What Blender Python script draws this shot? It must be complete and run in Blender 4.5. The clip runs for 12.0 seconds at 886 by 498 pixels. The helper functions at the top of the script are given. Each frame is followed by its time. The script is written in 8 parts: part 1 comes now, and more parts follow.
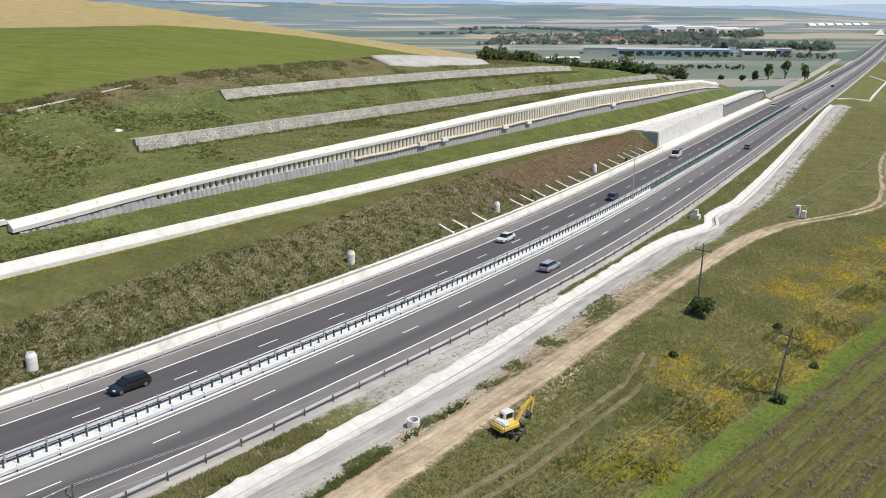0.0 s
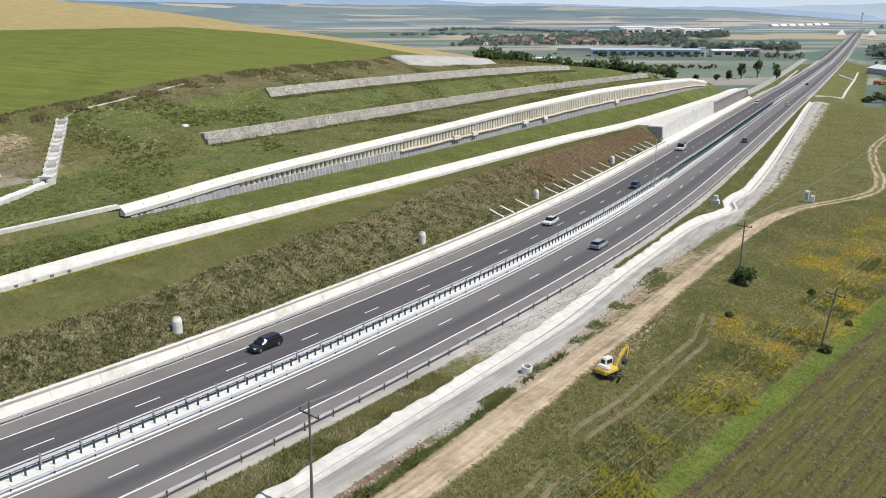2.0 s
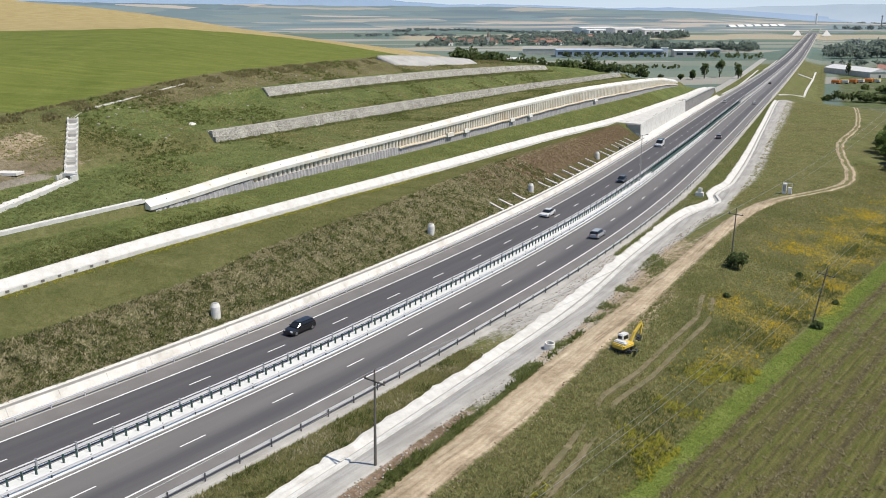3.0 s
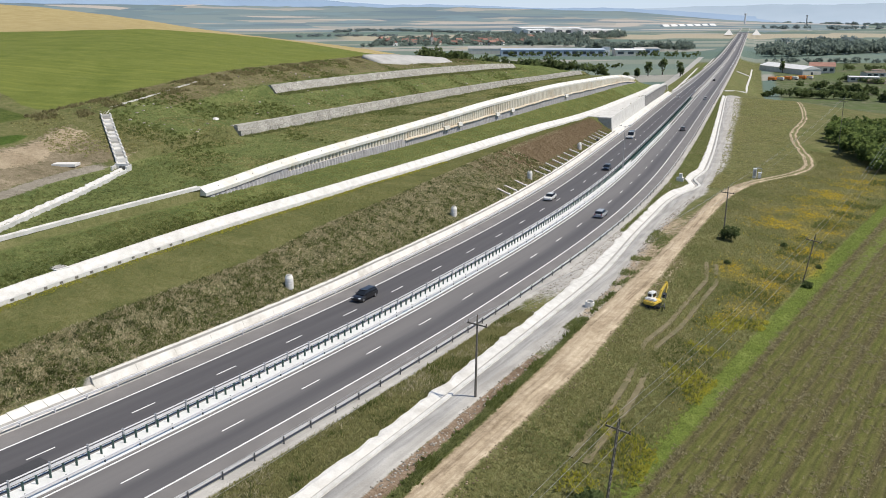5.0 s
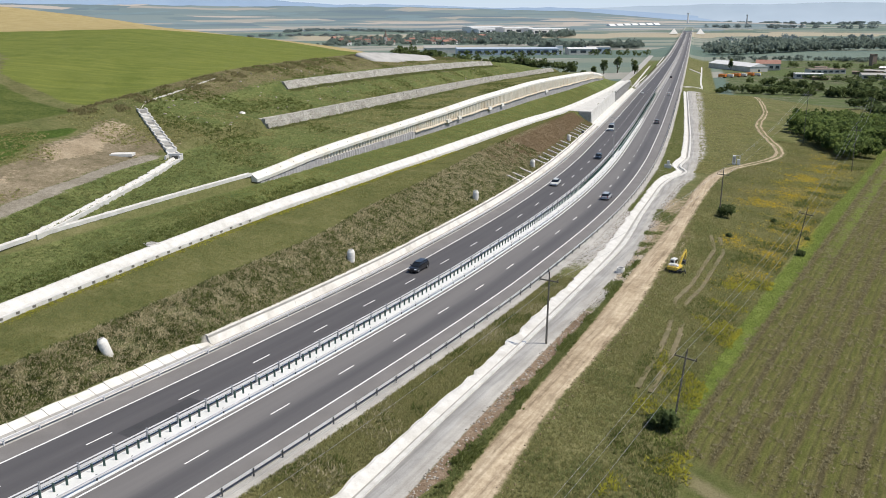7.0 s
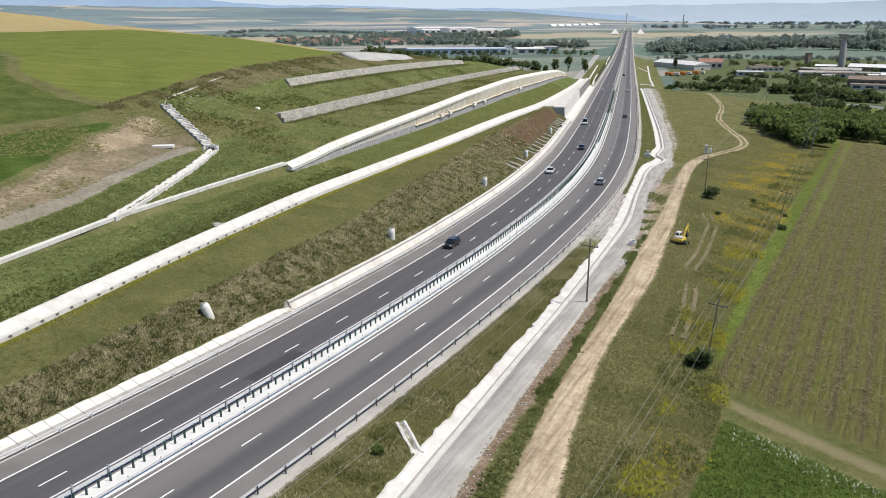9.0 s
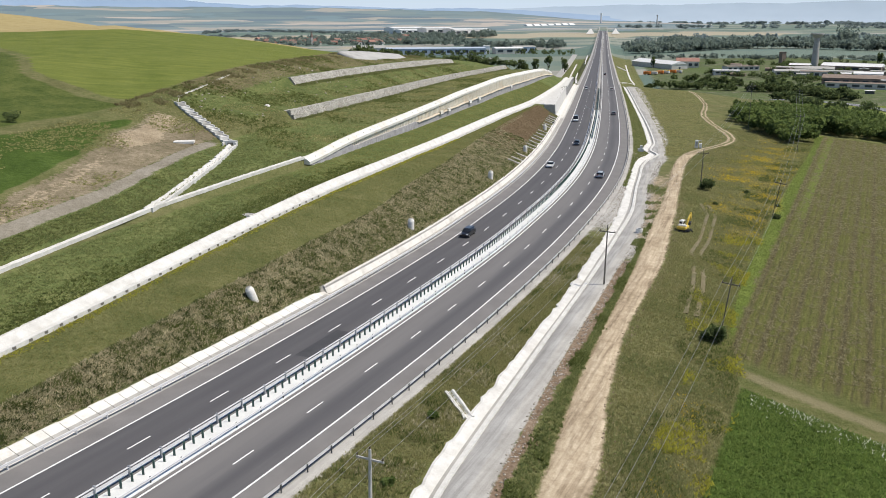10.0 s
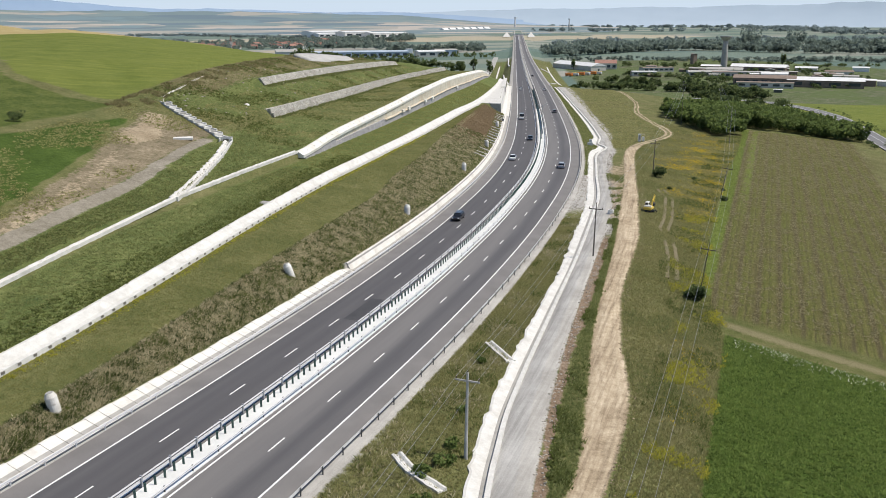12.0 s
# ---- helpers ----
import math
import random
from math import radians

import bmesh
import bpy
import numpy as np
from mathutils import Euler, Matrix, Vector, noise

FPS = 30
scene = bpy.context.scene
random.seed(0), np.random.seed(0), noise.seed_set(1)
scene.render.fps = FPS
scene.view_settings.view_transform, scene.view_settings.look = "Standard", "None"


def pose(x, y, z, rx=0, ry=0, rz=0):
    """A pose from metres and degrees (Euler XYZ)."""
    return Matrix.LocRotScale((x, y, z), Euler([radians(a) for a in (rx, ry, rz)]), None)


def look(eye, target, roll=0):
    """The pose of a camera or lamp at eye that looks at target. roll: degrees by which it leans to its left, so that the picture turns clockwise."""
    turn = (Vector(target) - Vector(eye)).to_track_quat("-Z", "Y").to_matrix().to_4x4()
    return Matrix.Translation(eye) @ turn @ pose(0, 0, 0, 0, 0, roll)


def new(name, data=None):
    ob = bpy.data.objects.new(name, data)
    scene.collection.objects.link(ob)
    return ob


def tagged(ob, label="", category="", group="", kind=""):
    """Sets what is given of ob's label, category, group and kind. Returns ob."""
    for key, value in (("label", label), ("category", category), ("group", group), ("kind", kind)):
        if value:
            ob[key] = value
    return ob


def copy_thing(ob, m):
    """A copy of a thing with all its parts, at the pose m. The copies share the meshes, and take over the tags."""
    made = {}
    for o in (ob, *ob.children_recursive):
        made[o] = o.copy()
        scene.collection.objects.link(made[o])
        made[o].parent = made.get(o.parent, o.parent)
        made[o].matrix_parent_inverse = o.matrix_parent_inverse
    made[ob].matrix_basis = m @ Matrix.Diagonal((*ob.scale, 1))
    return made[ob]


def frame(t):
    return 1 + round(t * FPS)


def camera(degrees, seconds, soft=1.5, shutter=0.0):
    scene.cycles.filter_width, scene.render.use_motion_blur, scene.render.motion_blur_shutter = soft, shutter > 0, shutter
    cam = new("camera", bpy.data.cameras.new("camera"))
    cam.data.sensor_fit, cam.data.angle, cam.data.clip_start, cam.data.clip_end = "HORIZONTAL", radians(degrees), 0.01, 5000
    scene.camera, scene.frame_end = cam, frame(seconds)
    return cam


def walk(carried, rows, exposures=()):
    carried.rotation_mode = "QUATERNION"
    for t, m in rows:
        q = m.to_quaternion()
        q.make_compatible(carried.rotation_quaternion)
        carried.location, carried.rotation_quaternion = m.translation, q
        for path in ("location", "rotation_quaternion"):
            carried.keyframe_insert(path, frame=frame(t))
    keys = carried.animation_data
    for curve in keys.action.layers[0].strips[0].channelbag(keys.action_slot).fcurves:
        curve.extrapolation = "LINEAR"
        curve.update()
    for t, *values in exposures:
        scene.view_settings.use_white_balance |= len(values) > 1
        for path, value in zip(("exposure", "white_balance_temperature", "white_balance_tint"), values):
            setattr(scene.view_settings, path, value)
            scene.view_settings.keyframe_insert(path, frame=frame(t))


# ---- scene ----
cam = camera(54.0, 12.0, soft=0.9)
METRES, EYE, TILT, LEAN, TURN = 132.0, 41.0, -15.5, 0.0, 0.0
ROWS = [
    (0.0, 0.0, 0.0, 0.0, 0.0, 0.0, -0.0),
    (0.5, -0.0314, -0.0254, -0.006, -0.62, -0.0, 0.17),
    (1.0, -0.0622, -0.0515, -0.0125, -1.02, -0.0, 0.3),
    (1.5, -0.093, -0.0779, -0.019, -1.44, 0.0, 0.42),
    (2.0, -0.1239, -0.1043, -0.0257, -2.14, 0.05, 0.63),
    (2.5, -0.155, -0.1307, -0.0321, -3.31, 0.08, 0.95),
    (3.0, -0.1872, -0.1564, -0.0386, -4.56, 0.06, 1.28),
    (5.0, -0.3191, -0.2568, -0.0643, -8.51, -0.05, 2.42),
    (5.5, -0.3531, -0.2801, -0.0705, -9.23, -0.08, 2.63),
    (6.0, -0.3872, -0.3035, -0.0766, -9.95, -0.13, 2.84),
    (6.5, -0.4217, -0.3262, -0.0827, -10.9, -0.18, 3.09),
    (7.0, -0.4567, -0.3484, -0.0885, -11.87, -0.24, 3.37),
    (9.0, -0.6003, -0.4333, -0.1111, -15.59, -0.45, 4.41),
    (9.5, -0.6372, -0.4524, -0.1163, -16.54, -0.52, 4.65),
    (10.0, -0.6737, -0.4714, -0.1216, -17.2, -0.58, 4.84),
    (10.5, -0.7106, -0.4899, -0.1267, -18.12, -0.63, 5.08),
    (11.0, -0.7478, -0.5081, -0.1317, -19.49, -0.69, 5.44),
    (11.5, -0.7854, -0.5255, -0.1365, -21.26, -0.79, 5.88),
    (12.0, -0.8228, -0.5426, -0.1413, -22.62, -0.87, 6.23),
]
walk(cam, [(t, pose(0, 0, EYE, TILT, LEAN, TURN) @ pose(METRES * x, METRES * y, METRES * z, 90 + pitch, roll, yaw)) for t, x, y, z, yaw, pitch, roll in ROWS])

# ---- light ----
SUN_EL, SUN_AZ = 60.0, 114.0    # height over the horizon; bearing of the sun, clockwise from +y
world = bpy.data.worlds.new("sky")
scene.world = world
world.use_nodes = True
wn = world.node_tree
sky = wn.nodes.new("ShaderNodeTexSky")
sky.sky_type, sky.sun_disc = "NISHITA", False
sky.sun_elevation, sky.sun_rotation = radians(SUN_EL), radians(SUN_AZ)
sky.air_density, sky.dust_density, sky.ozone_density, sky.altitude = 1.0, 0.0, 1.0, 2500
# summer haze: the clear sky pales evenly towards the whole horizon
_co = wn.nodes.new("ShaderNodeTexCoord")
_sp = wn.nodes.new("ShaderNodeSeparateXYZ")
wn.links.new(_co.outputs["Generated"], _sp.inputs[0])
_mr = wn.nodes.new("ShaderNodeMapRange")
_mr.interpolation_type = "SMOOTHSTEP"
wn.links.new(_sp.outputs["Z"], _mr.inputs[0])
for _k, _v in ((1, 0.0), (2, 0.3), (3, 0.95), (4, 0.0)):
    _mr.inputs[_k].default_value = _v
_mx = wn.nodes.new("ShaderNodeMix")
_mx.data_type = "RGBA"
wn.links.new(_mr.outputs[0], _mx.inputs["Factor"])
wn.links.new(sky.outputs[0], _mx.inputs["A"])
_mx.inputs["B"].default_value = (4.7, 5.6, 6.7, 1)
wn.links.new(_mx.outputs["Result"], wn.nodes["Background"].inputs[0])
wn.nodes["Background"].inputs[1].default_value = 0.13
sun_data = bpy.data.lights.new("sun", "SUN")
sun_data.energy, sun_data.angle, sun_data.color = 4.7, radians(0.55), (1.0, 0.92, 0.795)
sun = new("sun", sun_data)
az, el = radians(SUN_AZ), radians(SUN_EL)
SUN_WAY = Vector((math.sin(az) * math.cos(el), math.cos(az) * math.cos(el), math.sin(el)))
sun.matrix_world = look(SUN_WAY * 300, (0, 0, 0))
scene.view_settings.exposure = 0.0

# ---- plan of the road: heading by arc length, then height ----
HEAD_S = (-160, -60, 0, 60, 120, 180, 260, 400, 3000)
HEAD_A = (0.8263, 0.7736, 0.7176, 0.6704, 0.5617, 0.5076, 0.4942, 0.4886, 0.4886)
ROAD_Z = ((-170, 1.6), (-60, 0.9), (0, 0.4), (35, 0.25), (60, 0.55), (95, 0.7), (140, 0.4), (175, 0.1), (210, -0.3), (248, -1.0),
          (320, -2.2), (435, -4.6), (580, -8.3), (805, -13.0), (1080, -18.0), (1540, -21.0), (3000, -22.0))
_S = np.arange(-700.0, 9001.0, 2.0)
_A = np.interp(_S, HEAD_S, HEAD_A)
_X = np.concatenate([[0], np.cumsum(np.sin((_A[1:] + _A[:-1]) / 2) * 2)])
_Y = np.concatenate([[0], np.cumsum(np.cos((_A[1:] + _A[:-1]) / 2) * 2)])
_X += -54.55 - np.interp(0, _S, _X)
_Y += 53.93 - np.interp(0, _S, _Y)


def table(pairs):
    """A smooth line through (s, value) pairs."""
    xs, ys = np.array([p[0] for p in pairs], float), np.array([p[1] for p in pairs], float)
    m = np.gradient(ys, xs) if len(xs) > 2 else np.full(len(xs), (ys[-1] - ys[0]) / (xs[-1] - xs[0]))
    d = np.diff(ys) / np.diff(xs)
    for k in range(1, len(xs) - 1):
        if d[k - 1] * d[k] <= 0:
            m[k] = 0
        else:
            m[k] = np.sign(d[k]) * min(abs(m[k]), 2.5 * abs(d[k]), 2.5 * abs(d[k - 1]))
    m[0], m[-1] = d[0], d[-1]

    def f(s):
        s = np.clip(np.asarray(s, float), xs[0], xs[-1])
        k = np.clip(np.searchsorted(xs, s, side="right") - 1, 0, len(xs) - 2)
        h = xs[k + 1] - xs[k]
        u = (s - xs[k]) / h
        return ((1 + 2 * u) * (1 - u) ** 2 * ys[k] + u * (1 - u) ** 2 * h * m[k] + u * u * (3 - 2 * u) * ys[k + 1] + u * u * (u - 1) * h * m[k + 1])
    return f


zroad = table(ROAD_Z)


def heading(s):
    return float(np.interp(s, _S, _A))


def at(s, d, z=0.0):
    """World place of arc length s, offset d to the left, height z."""
    a = np.interp(s, _S, _A)
    return Vector((float(np.interp(s, _S, _X) - d * np.cos(a)), float(np.interp(s, _S, _Y) + d * np.sin(a)), float(z)))


def stand(s, d, z, turn=0.0):
    """Pose with local +y along the road, +x to its right."""
    p = at(s, d, z)
    return pose(p.x, p.y, p.z, 0, 0, -math.degrees(heading(s)) + turn)


def sd_of(x, y):
    k = int(np.argmin((_X - x) ** 2 + (_Y - y) ** 2))
    a = _A[k]
    return (_S[k] + (x - _X[k]) * math.sin(a) + (y - _Y[k]) * math.cos(a), -(x - _X[k]) * math.cos(a) + (y - _Y[k]) * math.sin(a))


# ---- materials ----
def material(name, rough=0.8, metal=0.0):
    m = bpy.data.materials.new(name)
    m.use_nodes = True
    b = m.node_tree.nodes["Principled BSDF"]
    b.inputs["Roughness"].default_value, b.inputs["Metallic"].default_value = rough, metal
    return m, m.node_tree, b


def node(nt, kind, **values):
    n = nt.nodes.new(kind)
    for key, v in values.items():
        n.inputs[key].default_value = v
    return n


def coords(nt):
    return nt.nodes.new("ShaderNodeNewGeometry").outputs["Position"]


def noise_of(nt, where, scale, detail=4.0, rough=0.55):
    n = node(nt, "ShaderNodeTexNoise", Scale=scale, Detail=detail, Roughness=rough)
    nt.links.new(where, n.inputs["Vector"])
    return n.outputs["Fac"]


def ramp(nt, fac, stops):
    r = nt.nodes.new("ShaderNodeValToRGB")
    while len(r.color_ramp.elements) < len(stops):
        r.color_ramp.elements.new(0.5)
    for e, (p, c) in zip(r.color_ramp.elements, stops):
        e.position, e.color = p, (*c, 1) if len(c) == 3 else c
    nt.links.new(fac, r.inputs[0])
    return r.outputs[0]


def mix(nt, fac, a, b, how="MIX"):
    n = nt.nodes.new("ShaderNodeMix")
    n.data_type, n.blend_type = "RGBA", how
    for sock, v in ((n.inputs[0], fac), (n.inputs[6], a), (n.inputs[7], b)):
        if hasattr(v, "is_linked"):
            nt.links.new(v, sock)
        else:
            sock.default_value = (*v, 1) if isinstance(v, tuple) and len(v) == 3 else v
    return n.outputs[2]


def math_of(nt, op, a, b=0.5, c=0.5):
    n = nt.nodes.new("ShaderNodeMath")
    n.operation = op
    for sock, v in zip(n.inputs, (a, b, c)):
        if hasattr(v, "is_linked"):
            nt.links.new(v, sock)
        else:
            sock.default_value = v
    return n.outputs[0]


def bump_of(nt, b, height, strength=0.4, distance=0.05):
    n = node(nt, "ShaderNodeBump", Strength=strength, Distance=distance)
    nt.links.new(height, n.inputs["Height"])
    nt.links.new(n.outputs[0], b.inputs["Normal"])


def surface(name, dark, light, scale=2.0, fine=20.0, rough=0.8, metal=0.0, bump=0.3, dist=0.02, stain=None, object_noise=False):
    """A plain weathered surface: two scales of tone, fine relief and, if given, stains."""
    m, nt, b = material(name, rough, metal)
    w = coords(nt)
    big, small = noise_of(nt, w, scale, 5), noise_of(nt, w, fine, 3)
    tone = math_of(nt, "ADD", math_of(nt, "MULTIPLY", big, 0.6), math_of(nt, "MULTIPLY", small, 0.4))
    col = ramp(nt, tone, ((0.33, dark), (0.66, light)))
    if stain:
        s = ramp(nt, noise_of(nt, w, scale * 0.35, 6, 0.7), ((0.5, (0, 0, 0)), (0.7, (1, 1, 1))))
        col = mix(nt, math_of(nt, "MULTIPLY", s, stain[1]), col, stain[0])
    if object_noise:
        info = nt.nodes.new("ShaderNodeObjectInfo")
        col = mix(nt, 1.0, col, ramp(nt, info.outputs["Random"], ((0.0, (0.8, 0.8, 0.8)), (1.0, (1.1, 1.1, 1.1)))), "MULTIPLY")
    nt.links.new(col, b.inputs["Base Color"])
    if bump:
        bump_of(nt, b, small, bump, dist)
    return m


def plain(name, colour, rough=0.5, metal=0.0):
    m, nt, b = material(name, rough, metal)
    n = noise_of(nt, coords(nt), 6.0, 3)
    c = mix(nt, n, tuple(0.85 * v for v in colour), tuple(min(1.0, 1.12 * v) for v in colour))
    nt.links.new(c, b.inputs["Base Color"])
    return m


M_SHOULDER = surface("shoulder_asphalt", (0.15, 0.143, 0.139), (0.21, 0.2, 0.194), 0.25, 9.0, 0.9, bump=0.2)
M_PAINT = surface("road_paint", (0.68, 0.68, 0.67), (0.82, 0.82, 0.8), 1.5, 14.0, 0.6, bump=0.1)
M_CONCRETE = surface("pale_concrete", (0.60, 0.58, 0.54), (0.78, 0.76, 0.72), 0.7, 8.0, 0.85, stain=((0.36, 0.33, 0.27), 0.55))
M_CONCRETE_GREY = surface("grey_concrete", (0.30, 0.29, 0.27), (0.44, 0.43, 0.40), 0.6, 8.0, 0.85, stain=((0.22, 0.21, 0.19), 0.5))
M_STEEL = surface("galvanised_steel", (0.54, 0.54, 0.55), (0.66, 0.66, 0.67), 1.0, 20.0, 0.65, 0.1, bump=0.1)
M_DARKSTEEL = surface("dark_steel", (0.06, 0.065, 0.07), (0.11, 0.115, 0.12), 1.0, 20.0, 0.5, 0.5, bump=0.1)


def stone_fill():
    """Stones packed behind wire: each its own grey, shade in the gaps painted dark."""
    m, nt, b = material("gabion_stone", 0.95)
    w = coords(nt)
    v = node(nt, "ShaderNodeTexVoronoi", Scale=4.2, Randomness=1.0)
    nt.links.new(w, v.inputs["Vector"])
    sp = nt.nodes.new("ShaderNodeSeparateColor")
    nt.links.new(v.outputs["Color"], sp.inputs[0])
    c = ramp(nt, sp.outputs[0], ((0.0, (0.34, 0.33, 0.30)), (0.5, (0.50, 0.485, 0.45)), (1.0, (0.66, 0.64, 0.60))))
    # darken the colour towards cell edges for the shade between stones
    c = mix(nt, 1.0, c, ramp(nt, v.outputs["Distance"], ((0.3, (1, 1, 1)), (0.7, (0.55, 0.54, 0.52)))), "MULTIPLY")
    c = mix(nt, 1.0, c, ramp(nt, noise_of(nt, w, 0.35, 4), ((0.35, (0.82, 0.81, 0.78)), (0.65, (1.15, 1.15, 1.13)))), "MULTIPLY")
    nt.links.new(c, b.inputs["Base Color"])
    bump_of(nt, b, v.outputs["Distance"], 0.5, -0.08)
    return m


M_GABION = stone_fill()


# ---- mesh helpers ----
def part(name, bm, mat, parent=None, label=""):
    """Links a bmesh as one mesh object under a thing or a part."""
    me = bpy.data.meshes.new(name)
    bm.to_mesh(me)
    bm.free()
    if mat:
        me.materials.append(mat)
    ob = new(name, me)
    if parent:
        ob.parent = parent
    if label:
        ob["label"] = label
    return ob


def mesh_part(name, verts, faces, mat, parent=None, label="", smooth=False):
    me = bpy.data.meshes.new(name)
    me.from_pydata(verts, [], faces)
    me.update()
    if smooth:
        me.polygons.foreach_set("use_smooth", [True] * len(me.polygons))
    if mat:
        me.materials.append(mat)
    ob = new(name, me)
    if parent:
        ob.parent = parent
    if label:
        ob["label"] = label
    return ob


def thing(name, m, label, category, group="", kind=""):
    ob = new(name)
    ob.empty_display_size = 0.3
    ob.matrix_world = m
    return tagged(ob, label, category, group, kind)


def box(bm, x0, x1, y0, y1, z0, z1, m=None):
    vs = [bm.verts.new(Vector(c) if m is None else m @ Vector(c)) for c in ((x0, y0, z0), (x1, y0, z0), (x1, y1, z0), (x0, y1, z0), (x0, y0, z1), (x1, y0, z1), (x1, y1, z1), (x0, y1, z1))]
    for f in ((3, 2, 1, 0), (4, 5, 6, 7), (0, 1, 5, 4), (1, 2, 6, 5), (2, 3, 7, 6), (3, 0, 4, 7)):
        bm.faces.new([vs[k] for k in f])
    return vs


def tube(bm, p0, p1, r0, r1, n=8, cap=True):
    p0, p1 = Vector(p0), Vector(p1)
    q = (p1 - p0).to_track_quat("Z", "Y")
    a = [bm.verts.new(p0 + q @ Vector((r0 * math.cos(k * 6.2832 / n), r0 * math.sin(k * 6.2832 / n), 0))) for k in range(n)]
    b = [bm.verts.new(p1 + q @ Vector((r1 * math.cos(k * 6.2832 / n), r1 * math.sin(k * 6.2832 / n), 0))) for k in range(n)]
    for k in range(n):
        bm.faces.new((a[k], a[(k + 1) % n], b[(k + 1) % n], b[k]))
    if cap:
        bm.faces.new(a[::-1])
        bm.faces.new(b)


def steps(s0, s1, step):
    return np.linspace(s0, s1, max(2, int(abs(s1 - s0) / step) + 1))


def sweep(name, section, ss, mat, parent=None, label="", base=None, closed=True, jitter=0.0):
    """Sweeps a section of (d, z) along the road. section may be a function of s; base(s) gives (d, z) to which it is added."""
    base = base or (lambda s: (0.0, zroad(s)))
    verts, faces, n = [], [], 0
    rng = random.Random(len(name))
    for s in ss:
        sec = section(s) if callable(section) else section
        n = len(sec)
        bd, bz = base(s)
        j = rng.uniform(-jitter, jitter)
        for d, z in sec:
            verts.append(at(s, bd + d, bz + z + j))
    for i in range(len(ss) - 1):
        for k in range(n if closed else n - 1):
            a, b = i * n + k, i * n + (k + 1) % n
            faces.append((a, b, b + n, a + n))
    if closed:
        faces.append(tuple(range(n))[::-1])
        faces.append(tuple((len(ss) - 1) * n + k for k in range(n)))
    return mesh_part(name, verts, faces, mat, parent, label)

# ---- ground lines: (s, d) and (s, z) tables, from the right of the road to its left ----
def wall_top(s):
    return table(((243, 4.3), (300, 4.0), (345, 3.4), (380, 2.8), (430, 1.5), (452, 0.4), (462, -3.6), (480, -5.9)))(s)


R_FIELD = table(((-700, -48), (-46, -45.5), (-5, -46), (18, -43), (72, -46), (221, -80), (300, -95), (470, -100), (9000, -100))), table(((-700, -5), (-46, -4.2), (-5, -4.0), (18, -2.6), (72, -2.4), (221, -3.4), (330, -6.5), (470, -14), (600, -23), (900, -25.5), (9000, -25)))
R_TRACK_R = table(((-700, -37), (-55, -37), (-37, -36.4), (-18, -32.8), (8, -30.2), (29, -30.3), (60, -28.6), (95, -27.4), (142, -29.8), (165, -36), (182, -45.5), (204, -50), (263, -47.2), (336, -54), (435, -55.5), (470, -50), (600, -40), (9000, -40))), table(((-700, -2), (-55, -1.9), (-18, -1.1), (8, -0.4), (57, 0.6), (100, 0.5), (142, -0.3), (204, -1.6), (336, -3.2), (435, -6), (470, -9), (600, -22.5), (900, -25.5), (9000, -25)))
R_TRACK_L = table(((-700, -33.6), (-55, -33.8), (-37, -31.5), (-18, -28.9), (8, -27.1), (29, -26.2), (60, -24.6), (95, -24.4), (142, -26.6), (165, -32.6), (182, -42), (204, -46.3), (263, -43.8), (336, -51.2), (435, -52.8), (470, -46), (600, -34), (9000, -34))), table(((-700, -1.7), (-55, -1.7), (-18, -0.9), (8, -0.2), (57, 0.7), (100, 0.6), (142, -0.2), (204, -1.4), (336, -3.0), (435, -5.8), (470, -8.5), (600, -21), (900, -25.4), (9000, -25)))
R_LANE_R = table(((-700, -34), (-75, -33), (-52, -29.2), (-38, -27.1), (-28, -26.1), (0, -24.5), (24, -23.6), (55, -22.9), (100, -19.6), (125, -20), (150, -22.6), (175, -22.9), (321, -21.6), (456, -21.0), (475, -21.5), (600, -26), (880, -30), (9000, -30))), table(((-700, -1.3), (-54, -0.9), (-30, -0.6), (7, 0.5), (55, 0.55), (100, 0.4), (150, -0.5), (180, -0.9), (311, -2.6), (455, -5.5), (475, -6.4), (600, -15), (880, -24.5), (9000, -24.8)))
R_DITCH_R = table(((-700, -31), (-75, -29.6), (-54, -26.0), (-45, -24.4), (-34, -23.3), (-15, -22.2), (8, -21.4), (31, -20.6), (48, -20.0), (66, -19.6), (99, -17.4), (122, -17.2), (140, -18.6), (153, -21.6), (162, -19.6), (180, -21.2), (311, -19.2), (455, -17.5), (475, -18), (9000, -18))), table(((-700, -1.2), (-54, -0.8), (-30, -0.6), (7, 0.4), (55, 0.5), (100, 0.4), (150, -0.5), (180, -0.9), (311, -2.6), (455, -5.4), (475, -6.4), (600, -11.4), (880, -17.5), (1080, -20.5), (1540, -23.5), (9000, -24.5)))
R_DITCH_L = table(((-700, -29), (-75, -27.4), (-54, -23.8), (-45, -22.3), (-34, -21.2), (-15, -20.2), (8, -19.6), (31, -18.4), (48, -17.8), (66, -16.9), (99, -15.1), (122, -14.9), (140, -15.9), (153, -18.9), (162, -17.2), (180, -18.9), (311, -17.2), (455, -15.4), (475, -15.6), (9000, -15.6))), table(((-700, -1.2), (-54, -0.7), (-30, -0.5), (7, 0.3), (55, 0.4), (100, 0.4), (150, -0.3), (180, -0.7), (311, -2.5), (455, -5.2), (475, -5.9), (600, -9.9), (880, -15.5), (1080, -19.2), (1540, -22.5), (9000, -23.5)))

